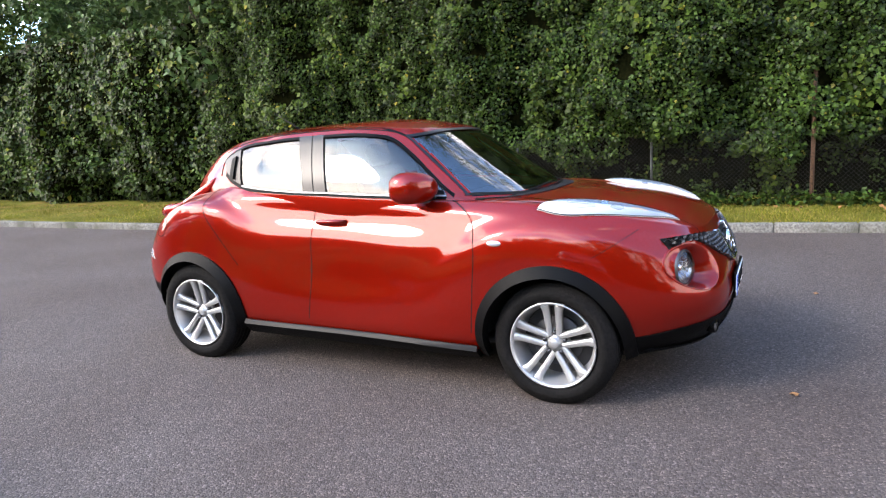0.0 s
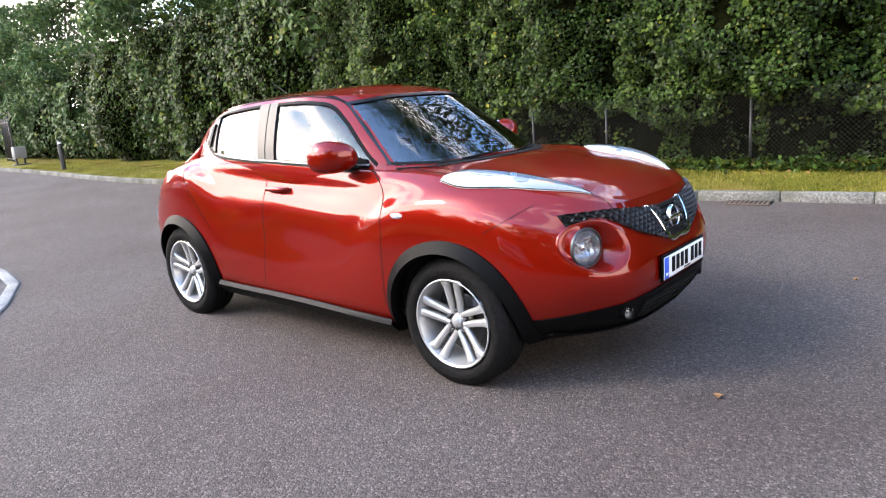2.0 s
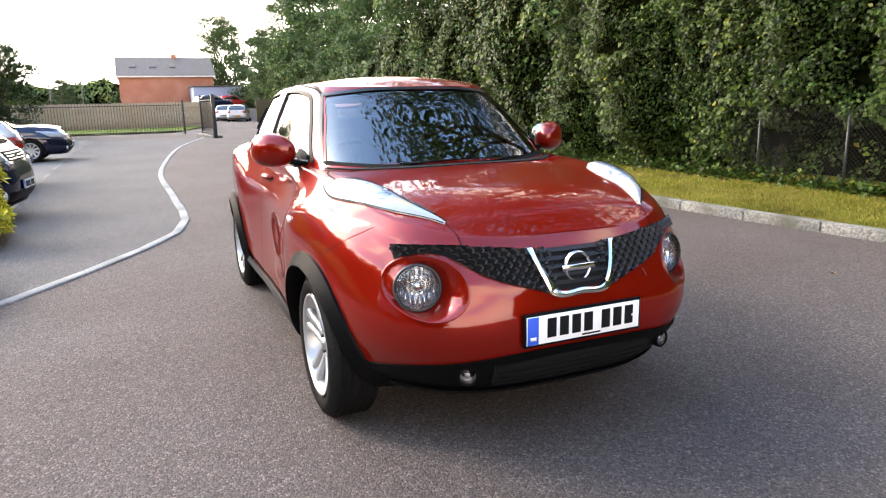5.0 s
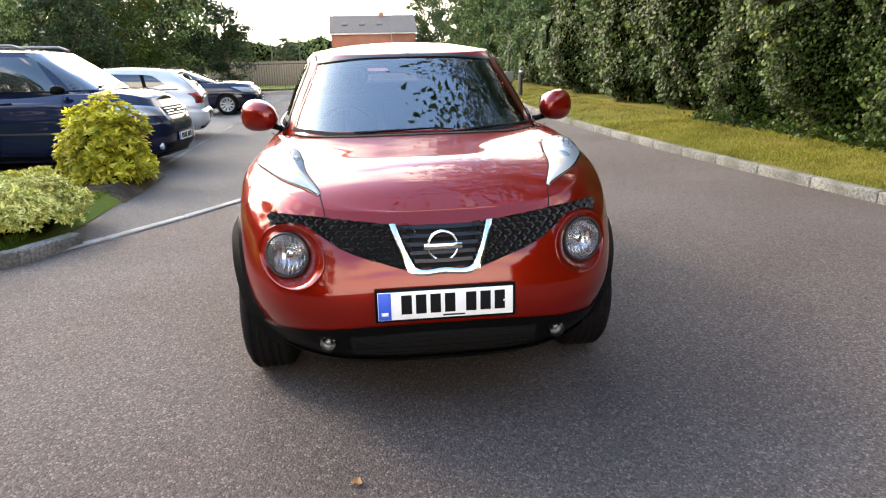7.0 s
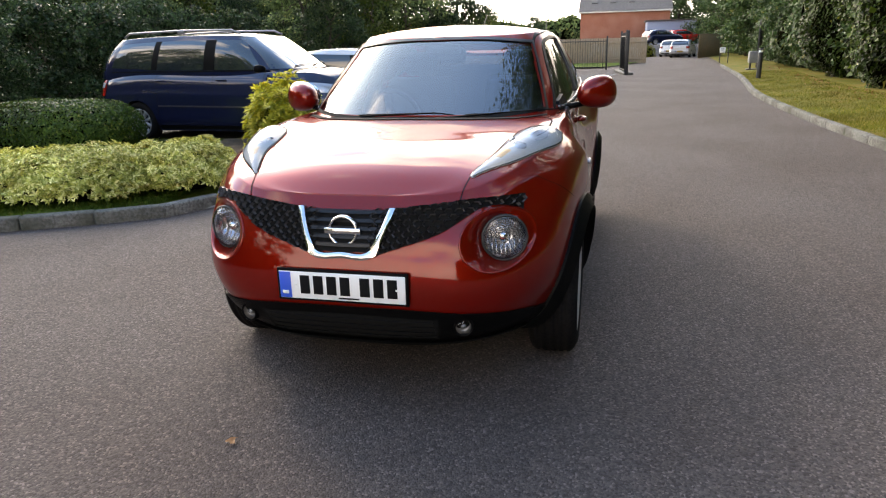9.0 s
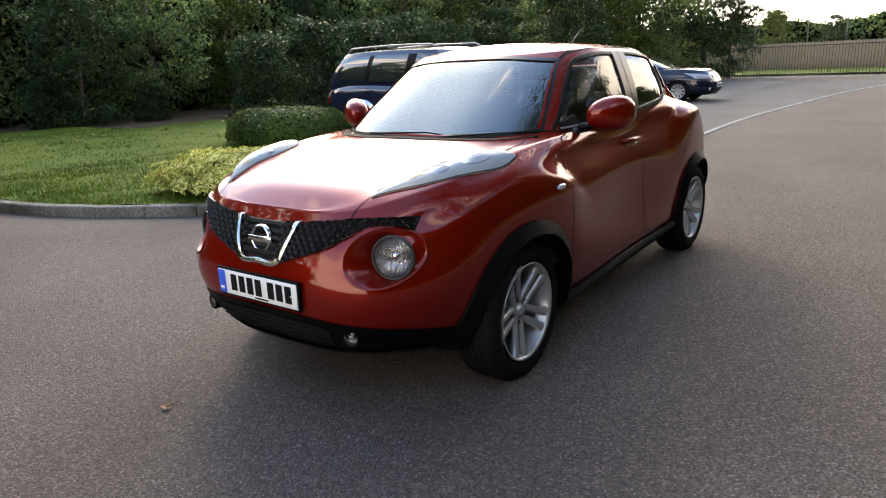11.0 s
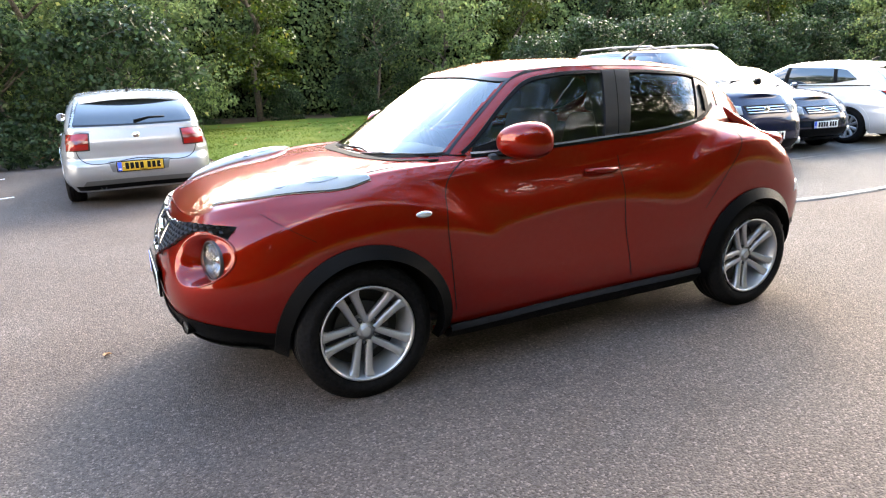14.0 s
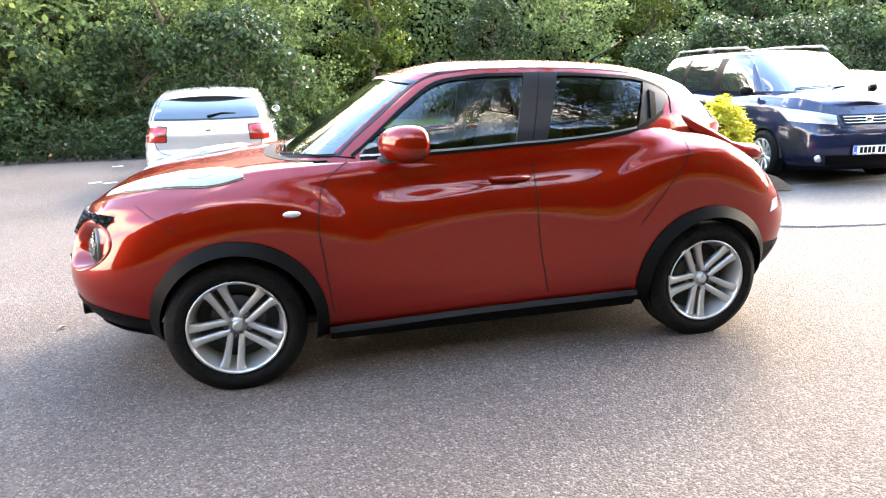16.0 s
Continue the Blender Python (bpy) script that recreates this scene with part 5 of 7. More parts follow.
def ivy_wall(name, x0, x1, top, per_m2, size, material, label, seed, out=0.0):
    """A tall tangled hedge face: leaves standing off an uneven core painted as inner shade."""
    holder = thing(name, (0, 0, 0), label, "hedge")
    holder["kind"] = "stuff"
    nx, nz = int((x1 - x0) / 0.25) + 2, int(top / 0.25) + 2
    gx, gz = np.meshgrid(np.linspace(x0, x1, nx), np.linspace(0.05, top, nz), indexing="ij")
    gx, gz = gx.ravel(), gz.ravel()
    depth = relief(gx, gz, seed)
    lean = 0.28 * np.sin(np.clip(gz / top, 0, 1) * math.pi) + 0.25 * np.clip(gz / 1.0, 0, 1)
    gy = hedge_y(gx) - out - depth - lean + 0.62 + hollow(gx, gz)
    i = np.arange(nx * nz).reshape(nx, nz)
    f = np.stack([i[:-1, :-1], i[1:, :-1], i[1:, 1:], i[:-1, 1:]], -1).reshape(-1, 4)
    from_mesh("hedge_shade_core", fast_mesh("hedge_shade_core", np.stack([gx, gy, gz], -1), f, True), M_INNER_SHADE, holder)
    n = int((x1 - x0) * top * per_m2)
    x, z = rng.uniform(x0, x1, n), 0.12 + (top - 0.12) * rng.uniform(0, 1, n)
    depth = relief(x, z, seed)
    fine = lump(x, z, 2.4, seed + 5) * 0.20
    keep = (fine > -0.10) & ((hollow(x, z) < 0.36) | (lump(x, z, 1.6, seed + 31) + rng.uniform(-0.35, 0.35, n) > 0.22))
    x, z, depth, fine = x[keep], z[keep], depth[keep], fine[keep]
    lean = 0.28 * np.sin(np.clip(z / top, 0, 1) * math.pi) + 0.25 * np.clip(z / 1.0, 0, 1)
    y = hedge_y(x) - out - depth - lean + 0.40 - fine * 1.4 - rng.uniform(-0.16, 0.10, len(x)) + hollow(x, z)
    nrm = np.tile(np.array([[0.0, -1.0, 0.55]]), (len(x), 1))
    foliage("hedge_leaves", np.stack([x, y, z], -1), nrm, size, material, holder, 0.5, 0.85)
    # sprays of broad pale leaves hanging in front in patches
    big = (lump(x, z * 0.8, 0.9, seed + 21) > 0.24) & (rng.uniform(0, 1, len(x)) < 0.07)
    if big.any():
        q = np.stack([x[big], y[big] - 0.10 - rng.uniform(0, 0.14, big.sum()), z[big]], -1)
        foliage("broad_leaves", q, nrm[big], size * 1.65, M_MAPLE, holder, 0.45, 0.9)
    return holder


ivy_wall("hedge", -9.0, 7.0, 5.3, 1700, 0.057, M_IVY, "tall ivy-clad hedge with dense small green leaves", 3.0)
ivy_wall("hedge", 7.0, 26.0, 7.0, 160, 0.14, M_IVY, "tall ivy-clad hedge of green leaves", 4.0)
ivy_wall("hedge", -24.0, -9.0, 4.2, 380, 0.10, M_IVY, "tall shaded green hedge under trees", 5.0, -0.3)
ivy_wall("hedge", -62.0, -24.0, 3.2, 150, 0.15, M_LEAF_UNHAZED, "far tall green hedge beside the drive", 6.0, -0.3)


def tree_model(name, height, crown_r, crown_lo, n_leaf, size, material, seed, trunk_r=0.16, clumps=60):
    """A tree at the origin: tapered bent trunk, limbs, and a crown of leaf clumps with gaps. Returns the Empty."""
    r = np.random.default_rng(seed)
    t = new(name)
    pts = [Vector((0, 0, -0.2))]
    for i in range(1, 8):
        pts.append(Vector((r.normal(0, 0.05) * i, r.normal(0, 0.05) * i, height * 0.85 * i / 7)))
    part("trunk", tube(bmesh.new(), pts, [trunk_r * (1 - 0.115 * i) for i in range(8)], 9), M_BARK, t)
    centres = []
    for k in range(clumps):
        a, h = r.uniform(0, 2 * math.pi), r.uniform(0, 1) ** 0.9
        z = crown_lo + (height - crown_lo) * h
        rad = crown_r * math.sqrt(max(0.05, math.sin(math.pi * (0.16 + 0.80 * h)))) * r.uniform(0.35, 1.0)
        centres.append((math.cos(a) * rad, math.sin(a) * rad, z))
        if k < 9:
            z0 = max(0.6, z - rad * 0.6)
            s = Vector((0, 0, min(z0, height * 0.8)))
            e = Vector(centres[-1])
            m = (s + e) / 2 + Vector((0, 0, 0.15))
            part("limb", tube(bmesh.new(), [s, m, e], [trunk_r * 0.34, trunk_r * 0.2, trunk_r * 0.07], 6), M_BARK, t)
    c = np.array(centres)
    pick = r.integers(0, clumps, n_leaf)
    spread = crown_r * 0.26
    g = r.normal(0, 1, (n_leaf, 3))
    g /= np.linalg.norm(g, axis=1)[:, None]
    rr = spread * r.uniform(0.25, 1.0, n_leaf)[:, None] ** 0.6 * r.uniform(0.7, 1.3, clumps)[pick][:, None]
    off = g * rr * np.array([1.1, 1.1, 0.75])
    foliage("crown", c[pick] + off, g * 0.7 + np.array([0, 0, 0.6]), size, material, t, 0.5, 0.7)
    return t


def leaf_belt(name, line, height, per_m, size, material, label, seed, thick=1.6):
    """A far belt of woodland: leaves massed in billows over an uneven shade-coloured core."""
    r = np.random.default_rng(seed)
    b = thing(name, (0, 0, 0), label, "woodland")
    b["kind"] = "stuff"
    p = spline(line, 400)
    s = np.concatenate([[0], np.cumsum(np.linalg.norm(np.diff(p, axis=0), axis=1))])
    nrm = np.gradient(p, axis=0)
    nrm = np.stack([-nrm[:, 1], nrm[:, 0]], -1)
    nrm /= np.linalg.norm(nrm, axis=1)[:, None]

    def at(d, z):
        q = np.stack([np.interp(d, s, p[:, 0]), np.interp(d, s, p[:, 1])], -1)
        m = np.stack([np.interp(d, s, nrm[:, 0]), np.interp(d, s, nrm[:, 1])], -1)
        bl = lump(d, z, 0.42, seed) * thick
        return q, m, bl
    nx, nz = int(s[-1] / 0.7) + 2, int(height / 0.7) + 2
    gd, gz = np.meshgrid(np.linspace(0, s[-1], nx), np.linspace(0, 1, nz), indexing="ij")
    gd, gz = gd.ravel(), gz.ravel()
    top = height * (0.82 + 0.25 * lump(gd, np.zeros_like(gd), 0.16, seed + 2))
    q, m, bl = at(gd, gz * height)
    v = np.concatenate([q - m * (0.5 - bl)[:, None], (gz * top * 0.96)[:, None]], 1)
    i = np.arange(nx * nz).reshape(nx, nz)
    f = np.stack([i[:-1, :-1], i[1:, :-1], i[1:, 1:], i[:-1, 1:]], -1).reshape(-1, 4)
    from_mesh("woodland_shade_core", fast_mesh("woodland_shade_core", v, f, True), M_INNER_SHADE, b)
    n = int(s[-1] * per_m)
    d, z = r.uniform(0, s[-1], n), r.uniform(0, 1, n)
    top = height * (0.82 + 0.25 * lump(d, np.zeros_like(d), 0.16, seed + 2))
    q, m, bl = at(d, z * height)
    o = bl + r.normal(0, 0.28, n)
    v = np.concatenate([q + m * o[:, None], (z * top + r.normal(0, 0.2, n))[:, None]], 1)
    v[:, 2] = np.maximum(v[:, 2], 0.1)
    foliage("woodland_leaves", v, np.concatenate([m, np.full((n, 1), 0.6)], 1), size, material, b, 0.6, 0.75)
    return b


leaf_belt("woodland", [(26, -17), (12, -18.5), (0, -20.5), (-14, -20), (-30, -17.5), (-44, -19)][::-1], 7.0, 1150, 0.145, M_TREE_HAZED, "dense green woodland behind the parking court", 31)
leaf_belt("woodland", [(-112, -70), (-108, -30), (-104, 0), (-100, 18), (-90, 30)][::-1], 6.0, 130, 0.42, M_TREE_HAZED, "far hazy treeline beyond the building", 32, 2.5)
leaf_belt("woodland", [(-62, 10.8), (-76, 13.5), (-92, 16.5)], 6.5, 260, 0.26, M_TREE_HAZED, "green trees beside the far end of the drive", 33)

TREE_TALL = tree_model("tree", 9.5, 2.6, 1.0, 9000, 0.17, M_TREE_HAZED, 11, 0.20, 90)
TREE_MAPLE = tree_model("tree", 8.0, 2.3, 1.2, 10000, 0.155, M_MAPLE, 12, 0.16, 80)
TREE_LOW = tree_model("tree", 6.2, 2.2, 0.3, 8000, 0.15, M_LAUREL, 13, 0.13, 80)
SHRUB = tree_model("shrub", 3.0, 1.7, 0.1, 6500, 0.12, M_LAUREL, 14, 0.07, 60)
TREE_DRIVE = tree_model("tree", 9.0, 2.5, 0.8, 11500, 0.165, M_LEAF_UNHAZED, 15, 0.18, 90)
TREE_DRIVE_LOW = tree_model("tree", 6.6, 2.2, 0.3, 10000, 0.155, M_LEAF_UNHAZED, 16, 0.13, 80)
used = set()


def plant(model, x, y, z, scale, turn, label, group):
    cat = "shrub" if model is SHRUB else "tree"
    m = pose(x, y, z, 0, 0, turn) @ Matrix.Diagonal((scale, scale, scale * 1.0, 1))
    if model not in used:
        used.add(model)
        ob = model
        ob.matrix_basis = m
    else:
        ob = copy_thing(model, pose(x, y, z, 0, 0, turn))
        ob.scale = (scale, scale, scale)
    return tagged(ob, label, cat, group)


prng = random.Random(5)
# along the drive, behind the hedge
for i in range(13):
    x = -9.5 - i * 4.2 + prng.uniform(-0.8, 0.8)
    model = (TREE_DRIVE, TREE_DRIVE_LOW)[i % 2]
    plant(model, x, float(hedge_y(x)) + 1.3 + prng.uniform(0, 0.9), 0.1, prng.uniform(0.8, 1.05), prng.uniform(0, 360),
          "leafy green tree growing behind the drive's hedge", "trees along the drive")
for x, y, s in ((-6.5, 10.4, 0.72), (-3.2, 10.5, 0.66), (0.2, 10.6, 0.7), (3.6, 10.5, 0.66), (7.0, 10.6, 0.75), (11, 11.0, 1.0), (16, 11.4, 1.0),
                (-12.5, 11.2, 1.1), (-16.5, 11.6, 1.1), (-21, 11.8, 1.1)):
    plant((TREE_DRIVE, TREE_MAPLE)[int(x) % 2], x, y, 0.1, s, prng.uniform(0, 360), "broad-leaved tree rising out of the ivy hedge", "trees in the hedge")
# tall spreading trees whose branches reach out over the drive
TREE_SPREAD = tree_model("tree", 13.5, 6.6, 7.2, 15000, 0.19, M_LEAF_UNHAZED, 17, 0.26, 120)
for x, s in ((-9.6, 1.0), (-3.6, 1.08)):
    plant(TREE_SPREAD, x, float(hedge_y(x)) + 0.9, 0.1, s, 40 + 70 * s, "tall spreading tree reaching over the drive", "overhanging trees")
# wood behind the lawn and the parking court
for i in range(17):
    x = 13 - i * 3.6 + prng.uniform(-0.9, 0.9)
    plant((TREE_TALL, TREE_LOW, TREE_MAPLE)[(i * 2) % 3], x, -18.2 + prng.uniform(-1.2, 0.8) + (2.0 if x < -20 else 0), 0.1, prng.uniform(0.85, 1.05) * (1.2 if x > 7 else 0.72), prng.uniform(0, 360),
          "dark green tree at the edge of the wood", "trees of the wood")
# trees added to shade the court; the tallest stand out of view
for x, y, k in ((0.6, -15.2, 0.55), (3.6, -14.6, 0.58), (6.8, -14.0, 0.9), (9.4, -13.6, 1.1), (12.4, -12.4, 1.05), (15.0, -10.5, 1.0)):
    plant((TREE_TALL, TREE_LOW, TREE_MAPLE)[int(x) % 3], x, y, 0.05, k * 1.08, prng.uniform(0, 360), "tree added behind the ivy bank to shade the court", "trees of the wood")
for i in range(12):
    x = 14 - i * 5.2 + prng.uniform(-1, 1)
    plant(TREE_TALL, x, -23 + prng.uniform(-1.5, 1.5), 0.1, prng.uniform(0.95, 1.2) * (1.2 if x > 7 else 0.66), prng.uniform(0, 360), "tall tree deep in the wood", "trees of the wood")
for i in range(22):
    x = 11.5 - i * 2.35 + prng.uniform(-0.5, 0.5)
    y = -12.6 if x > 0.6 else (-17.2 if x > -9 else -14.2)
    plant(SHRUB, x, y + prng.uniform(-0.6, 0.5), 0.05, prng.uniform(0.75, 1.1) * (1.0 if x > 0.6 or x < -9 else 0.5), prng.uniform(0, 360), "dense laurel shrub at the foot of the wood", "shrubs of the wood")


for x, y, m, k in ((-23, -10.6, TREE_LOW, 0.8), (-26, -9.6, TREE_MAPLE, 0.72), (-28.5, -11.0, TREE_LOW, 0.85), (-31, -13.0, TREE_MAPLE, 0.8), (-25, -12.5, TREE_TALL, 0.7),
                   (-29.5, -9.2, TREE_TALL, 0.85), (-31.8, -8.6, TREE_LOW, 0.95), (-35.5, -8.8, TREE_MAPLE, 0.9), (-34.8, -7.2, TREE_LOW, 0.72), (-38.0, -11.0, TREE_TALL, 0.85)):
    plant(m, x, y, 0.0, k, prng.uniform(0, 360), "small green tree at the end of the parking bays", "trees by the bays")
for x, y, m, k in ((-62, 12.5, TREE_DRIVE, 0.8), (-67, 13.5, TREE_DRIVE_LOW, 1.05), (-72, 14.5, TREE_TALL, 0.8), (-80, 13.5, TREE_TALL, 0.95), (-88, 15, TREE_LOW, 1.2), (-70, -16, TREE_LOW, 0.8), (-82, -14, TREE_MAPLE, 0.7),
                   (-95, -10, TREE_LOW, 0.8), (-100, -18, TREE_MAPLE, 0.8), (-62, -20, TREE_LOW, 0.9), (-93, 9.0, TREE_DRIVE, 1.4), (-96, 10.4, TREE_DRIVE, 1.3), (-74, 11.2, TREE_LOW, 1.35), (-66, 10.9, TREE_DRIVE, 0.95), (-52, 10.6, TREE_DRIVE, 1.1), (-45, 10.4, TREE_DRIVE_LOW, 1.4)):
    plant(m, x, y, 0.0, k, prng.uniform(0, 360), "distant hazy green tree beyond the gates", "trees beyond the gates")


def whorls(pos, nrm, size, count):
    """Shoots ending in a rosette of narrow leaves."""
    n = len(pos)
    up = nrm / np.linalg.norm(nrm, axis=1)[:, None] * 0.75 + np.array([0, 0, 0.5]) + rng.normal(0, 0.22, (n, 3))
    up /= np.linalg.norm(up, axis=1)[:, None]
    u = np.cross(up, rng.normal(0, 1, (n, 3)))
    u /= np.linalg.norm(u, axis=1)[:, None]
    w = np.cross(up, u)
    vs = []
    for k in range(count):
        a = 2 * math.pi * k / count + rng.uniform(-0.35, 0.35, n)
        rise = rng.uniform(0.05, 0.75, n)
        d = u * np.cos(a)[:, None] + w * np.sin(a)[:, None] + up * rise[:, None]
        d /= np.linalg.norm(d, axis=1)[:, None]
        sd = np.cross(d, up)
        sd /= np.linalg.norm(sd, axis=1)[:, None] + 1e-9
        s = (size * rng.uniform(0.7, 1.25, n))[:, None]
        mid = pos + d * s * 0.55
        vs.append(np.stack([pos, mid - sd * s * 0.17 + up * s * 0.06, pos + d * s - up * s * 0.08, mid + sd * s * 0.17 + up * s * 0.06], 1))
    v = np.concatenate(vs).reshape(-1, 3)
    k = np.arange(n * count)[:, None] * 4
    f = np.concatenate([k + np.array([[0, 1, 2]]), k + np.array([[0, 2, 3]])], 1).reshape(-1, 3)
    return v, f


def bush(name, x, y, z, rx, ry, h, n, size, material, label, seed, flat=0.0, angle=0.0, category="bush", whorl=0):
    """A rounded bush: leaves over an uneven dome, denser outside, on a core coloured as shade."""
    r = np.random.default_rng(seed)
    b = thing(name, (x, y, z), label, category, turn=angle)
    th, u = r.uniform(0, 2 * math.pi, n), r.uniform(0, 1, n)
    ph = np.arccos(1 - u * 1.12)
    k = 2.0 + flat
    cx = np.cos(th) * np.sin(ph)
    cy = np.sin(th) * np.sin(ph)
    cz = np.cos(ph)
    norm = (np.abs(cx) ** k + np.abs(cy) ** k + np.abs(cz) ** k) ** (1 / k)
    d = np.stack([cx, cy, cz], -1) / norm[:, None]
    bumps = np.array([noise.fractal(Vector(q) * 2.6 + Vector((seed, 0, 0)), 1.0, 2.0, 3) for q in d])
    rad = (1 + bumps * 0.11 * (0.4 if flat > 1 else 2.2)) * (1 - (0.16 if flat > 1 else 0.34) * r.uniform(0, 1, n) ** 2)
    lowz = 0.12
    p = d * rad[:, None] * np.array([rx, ry, h - lowz]) + np.array([0, 0, lowz])
    p[:, 2] = np.maximum(p[:, 2], 0.03)
    if whorl:
        v, f = whorls(p, d, size, whorl)
        from_mesh("bush_leaves", fast_mesh("bush_leaves", v, f), material, b)
    else:
        foliage("bush_leaves", p, d + np.array([0, 0, 0.25]), size, material, b, 0.45, 0.5 if material is M_GOLD else 0.7)
    bm = bmesh.new()
    bmesh.ops.create_uvsphere(bm, u_segments=28, v_segments=16, radius=1.0)
    for v in bm.verts:
        q = v.co.normalized()
        nn = (abs(q.x) ** k + abs(q.y) ** k + abs(q.z) ** k) ** (1 / k)
        q = q / nn * ((0.80 if flat > 1 else 0.64) + 0.08 * noise.noise(q * 3))
        v.co = (q.x * rx, q.y * ry, max(0.0, q.z * (h - lowz) + lowz))
    part("bush_shade_core", bm, M_INNER_SHADE, b)
    return b


bush("golden_bush", -4.24, -3.43, 0.10, 0.50, 0.50, 0.94, 980, 0.092, M_GOLD, "rounded golden-leaved laurel bush in the mulch", 21, whorl=9)
bush("variegated_shrub", -1.05, -4.30, 0.11, 0.62, 1.05, 0.47, 3600, 0.047, M_VARIEG, "low spreading cream-variegated shrub by the kerb", 22, 0.4, 18, whorl=7)
bush("variegated_shrub", -1.75, -3.45, 0.11, 0.70, 0.62, 0.45, 2900, 0.047, M_VARIEG, "low spreading cream-variegated shrub by the kerb", 23, 0.4, 40, whorl=7)
bush("clipped_bush", -4.62, -7.50, 0.14, 0.80, 1.35, 0.66, 16000, 0.045, M_BOX, "clipped flat-topped oval evergreen bush on the lawn", 25, 1.4, -8)


# ---------- parked cars ----------
M_WINDOW = mat_base("dark_window_glass", (0.012, 0.016, 0.018), 0.03, 0.0, Coat_Weight=1.0, Coat_IOR=1.6)


def parked_car(name, label, x, y, turn, L, W, H, paint, axle, belt, hood, cowl, roof_f, roof_r, back_r, windows, wheel_r=0.32,
               rails=False, tail="hatch", plate=None, detail=True, group="parked cars"):
    """A parked car from its main sizes: length, width, height, belt and bonnet heights, and where screen, roof and tail begin."""
    car = thing(name, (x, y, 0.004), label, "car", group, turn)
    h = L / 2
    N = 130
    w = W / 2
    xf, xr = h, -h
    ax_f, ax_r = axle
    crest = [(xr, belt - 0.02), (xr * 0.6, belt + 0.03), (0, belt), (cowl, belt - 0.02), ((cowl + xf) / 2, (belt + hood) / 2 + 0.05), (xf - 0.15, hood + 0.02), (xf, hood - 0.06)]
    if tail == "boot":
        crest[0] = (xr, belt + 0.02)
    width = [(0, w * 0.90), (0.12, w * 0.965), (0.4, w), (0.7, w * 0.985), (0.88, w * 0.94), (1.0, w * 0.86)]
    nose = [(0, xf - 0.14), (0.2, xf - 0.03), (0.5, xf), (0.8, xf - 0.07), (1.0, xf - 0.22)]
    rear = [(0, xr + 0.14), (0.2, xr + 0.02), (0.42, xr), (0.47, xr + 0.008), (0.52, xr + 0.055), (0.60, xr + 0.066), (0.85, xr + 0.085), (1.0, xr + 0.14)]
    if tail != "hatch":
        rear = [(0, xr + 0.14), (0.25, xr + 0.02), (0.5, xr), (0.8, xr + 0.05), (1.0, xr + 0.12)]
    rows = []
    for v in np.concatenate([np.linspace(0, 0.86, 30), np.linspace(0.88, 1, 8)]):
        px, py = outline(float(smooth_tab(nose, v)), float(smooth_tab(rear, v)), 0, float(smooth_tab(width, v)), 5.2 - 1.2 * v, 9.5 - 1.0 * v, N)
        zt = smooth_tab(crest, px)
        z = 0.20 + (zt - 0.20) * v
        # a crease along the doors
        py = py + 0.008 * math.exp(-((v - 0.62) / 0.05) ** 2) * np.clip(py / w, 0, 1)
        rows.append(np.stack([px, py, z], -1))
    ring = rows[-1]
    for q in np.concatenate([np.linspace(0.97, 0.85, 4), np.linspace(0.75, 0, 8)]):
        r = ring.copy()
        r[:, 1] *= q
        r[:, 2] += 0.055 * (1 - q ** 2.2) * np.clip((r[:, 0] - xr - 0.12) / 0.5, 0, 1)
        rows.append(r)
    body = Shell(rows)

    def keep(c):
        ok = np.ones(len(c), bool)
        for a in axle:
            ok &= ~((np.hypot(c[:, 0] - a, c[:, 2] - wheel_r) < wheel_r + 0.045) & (np.abs(c[:, 1]) > w * 0.5))
        return ok
    part("body", body.mesh("body", keep), paint, car)
    part("underside", box((0, 0, 0.24), (L * 0.8, W * 0.74, 0.06), 0.02), M_CABIN, car)
    # cabin
    rows = []
    g_f = [(0, cowl + 0.05), (0.5, (cowl + roof_f) / 2 + 0.04), (1, roof_f)]
    g_r = [(0, back_r), (0.5, (back_r + roof_r) / 2 - 0.05), (1, roof_r)]
    g_w = [(0, w * 0.90), (0.5, w * 0.85), (0.8, w * 0.79), (1, w * 0.715)]
    for v in np.concatenate([[-0.2], np.linspace(0, 0.88, 12), np.linspace(0.91, 1, 5)]):
        vc = max(0.0, v)
        a, b = float(smooth_tab(g_f, vc)), float(smooth_tab(g_r, vc))
        px, py = outline(a, b, (a + b) / 2, float(smooth_tab(g_w, vc)), 5.0, 11.0, N)
        k = (px - (a + b) / 2) / ((a - b) / 2)
        zr = H - 0.055 - 0.035 * k ** 2 - (0.03 if tail != "van" else 0.0) * np.clip(-k, 0, 1)
        rows.append(np.stack([px, py, (belt + 0.01) * (1 - v) + zr * v], -1))
    ring = rows[-1]
    for q in np.concatenate([np.linspace(0.97, 0.85, 4), np.linspace(0.75, 0, 8)]):
        r = ring.copy()
        r[:, 1] *= q
        r[:, 2] += 0.04 * (1 - q ** 2.2) * np.sin(np.clip((r[:, 0] - roof_r) / 0.35, 0, 1) * math.pi / 2) * np.sin(np.clip((roof_f - r[:, 0]) / 0.35, 0, 1) * math.pi / 2)
        rows.append(r)
    cab = Shell(rows)
    part("cabin", cab.mesh("cabin"), paint, car)
    z0, z1 = belt + 0.03, H - 0.135
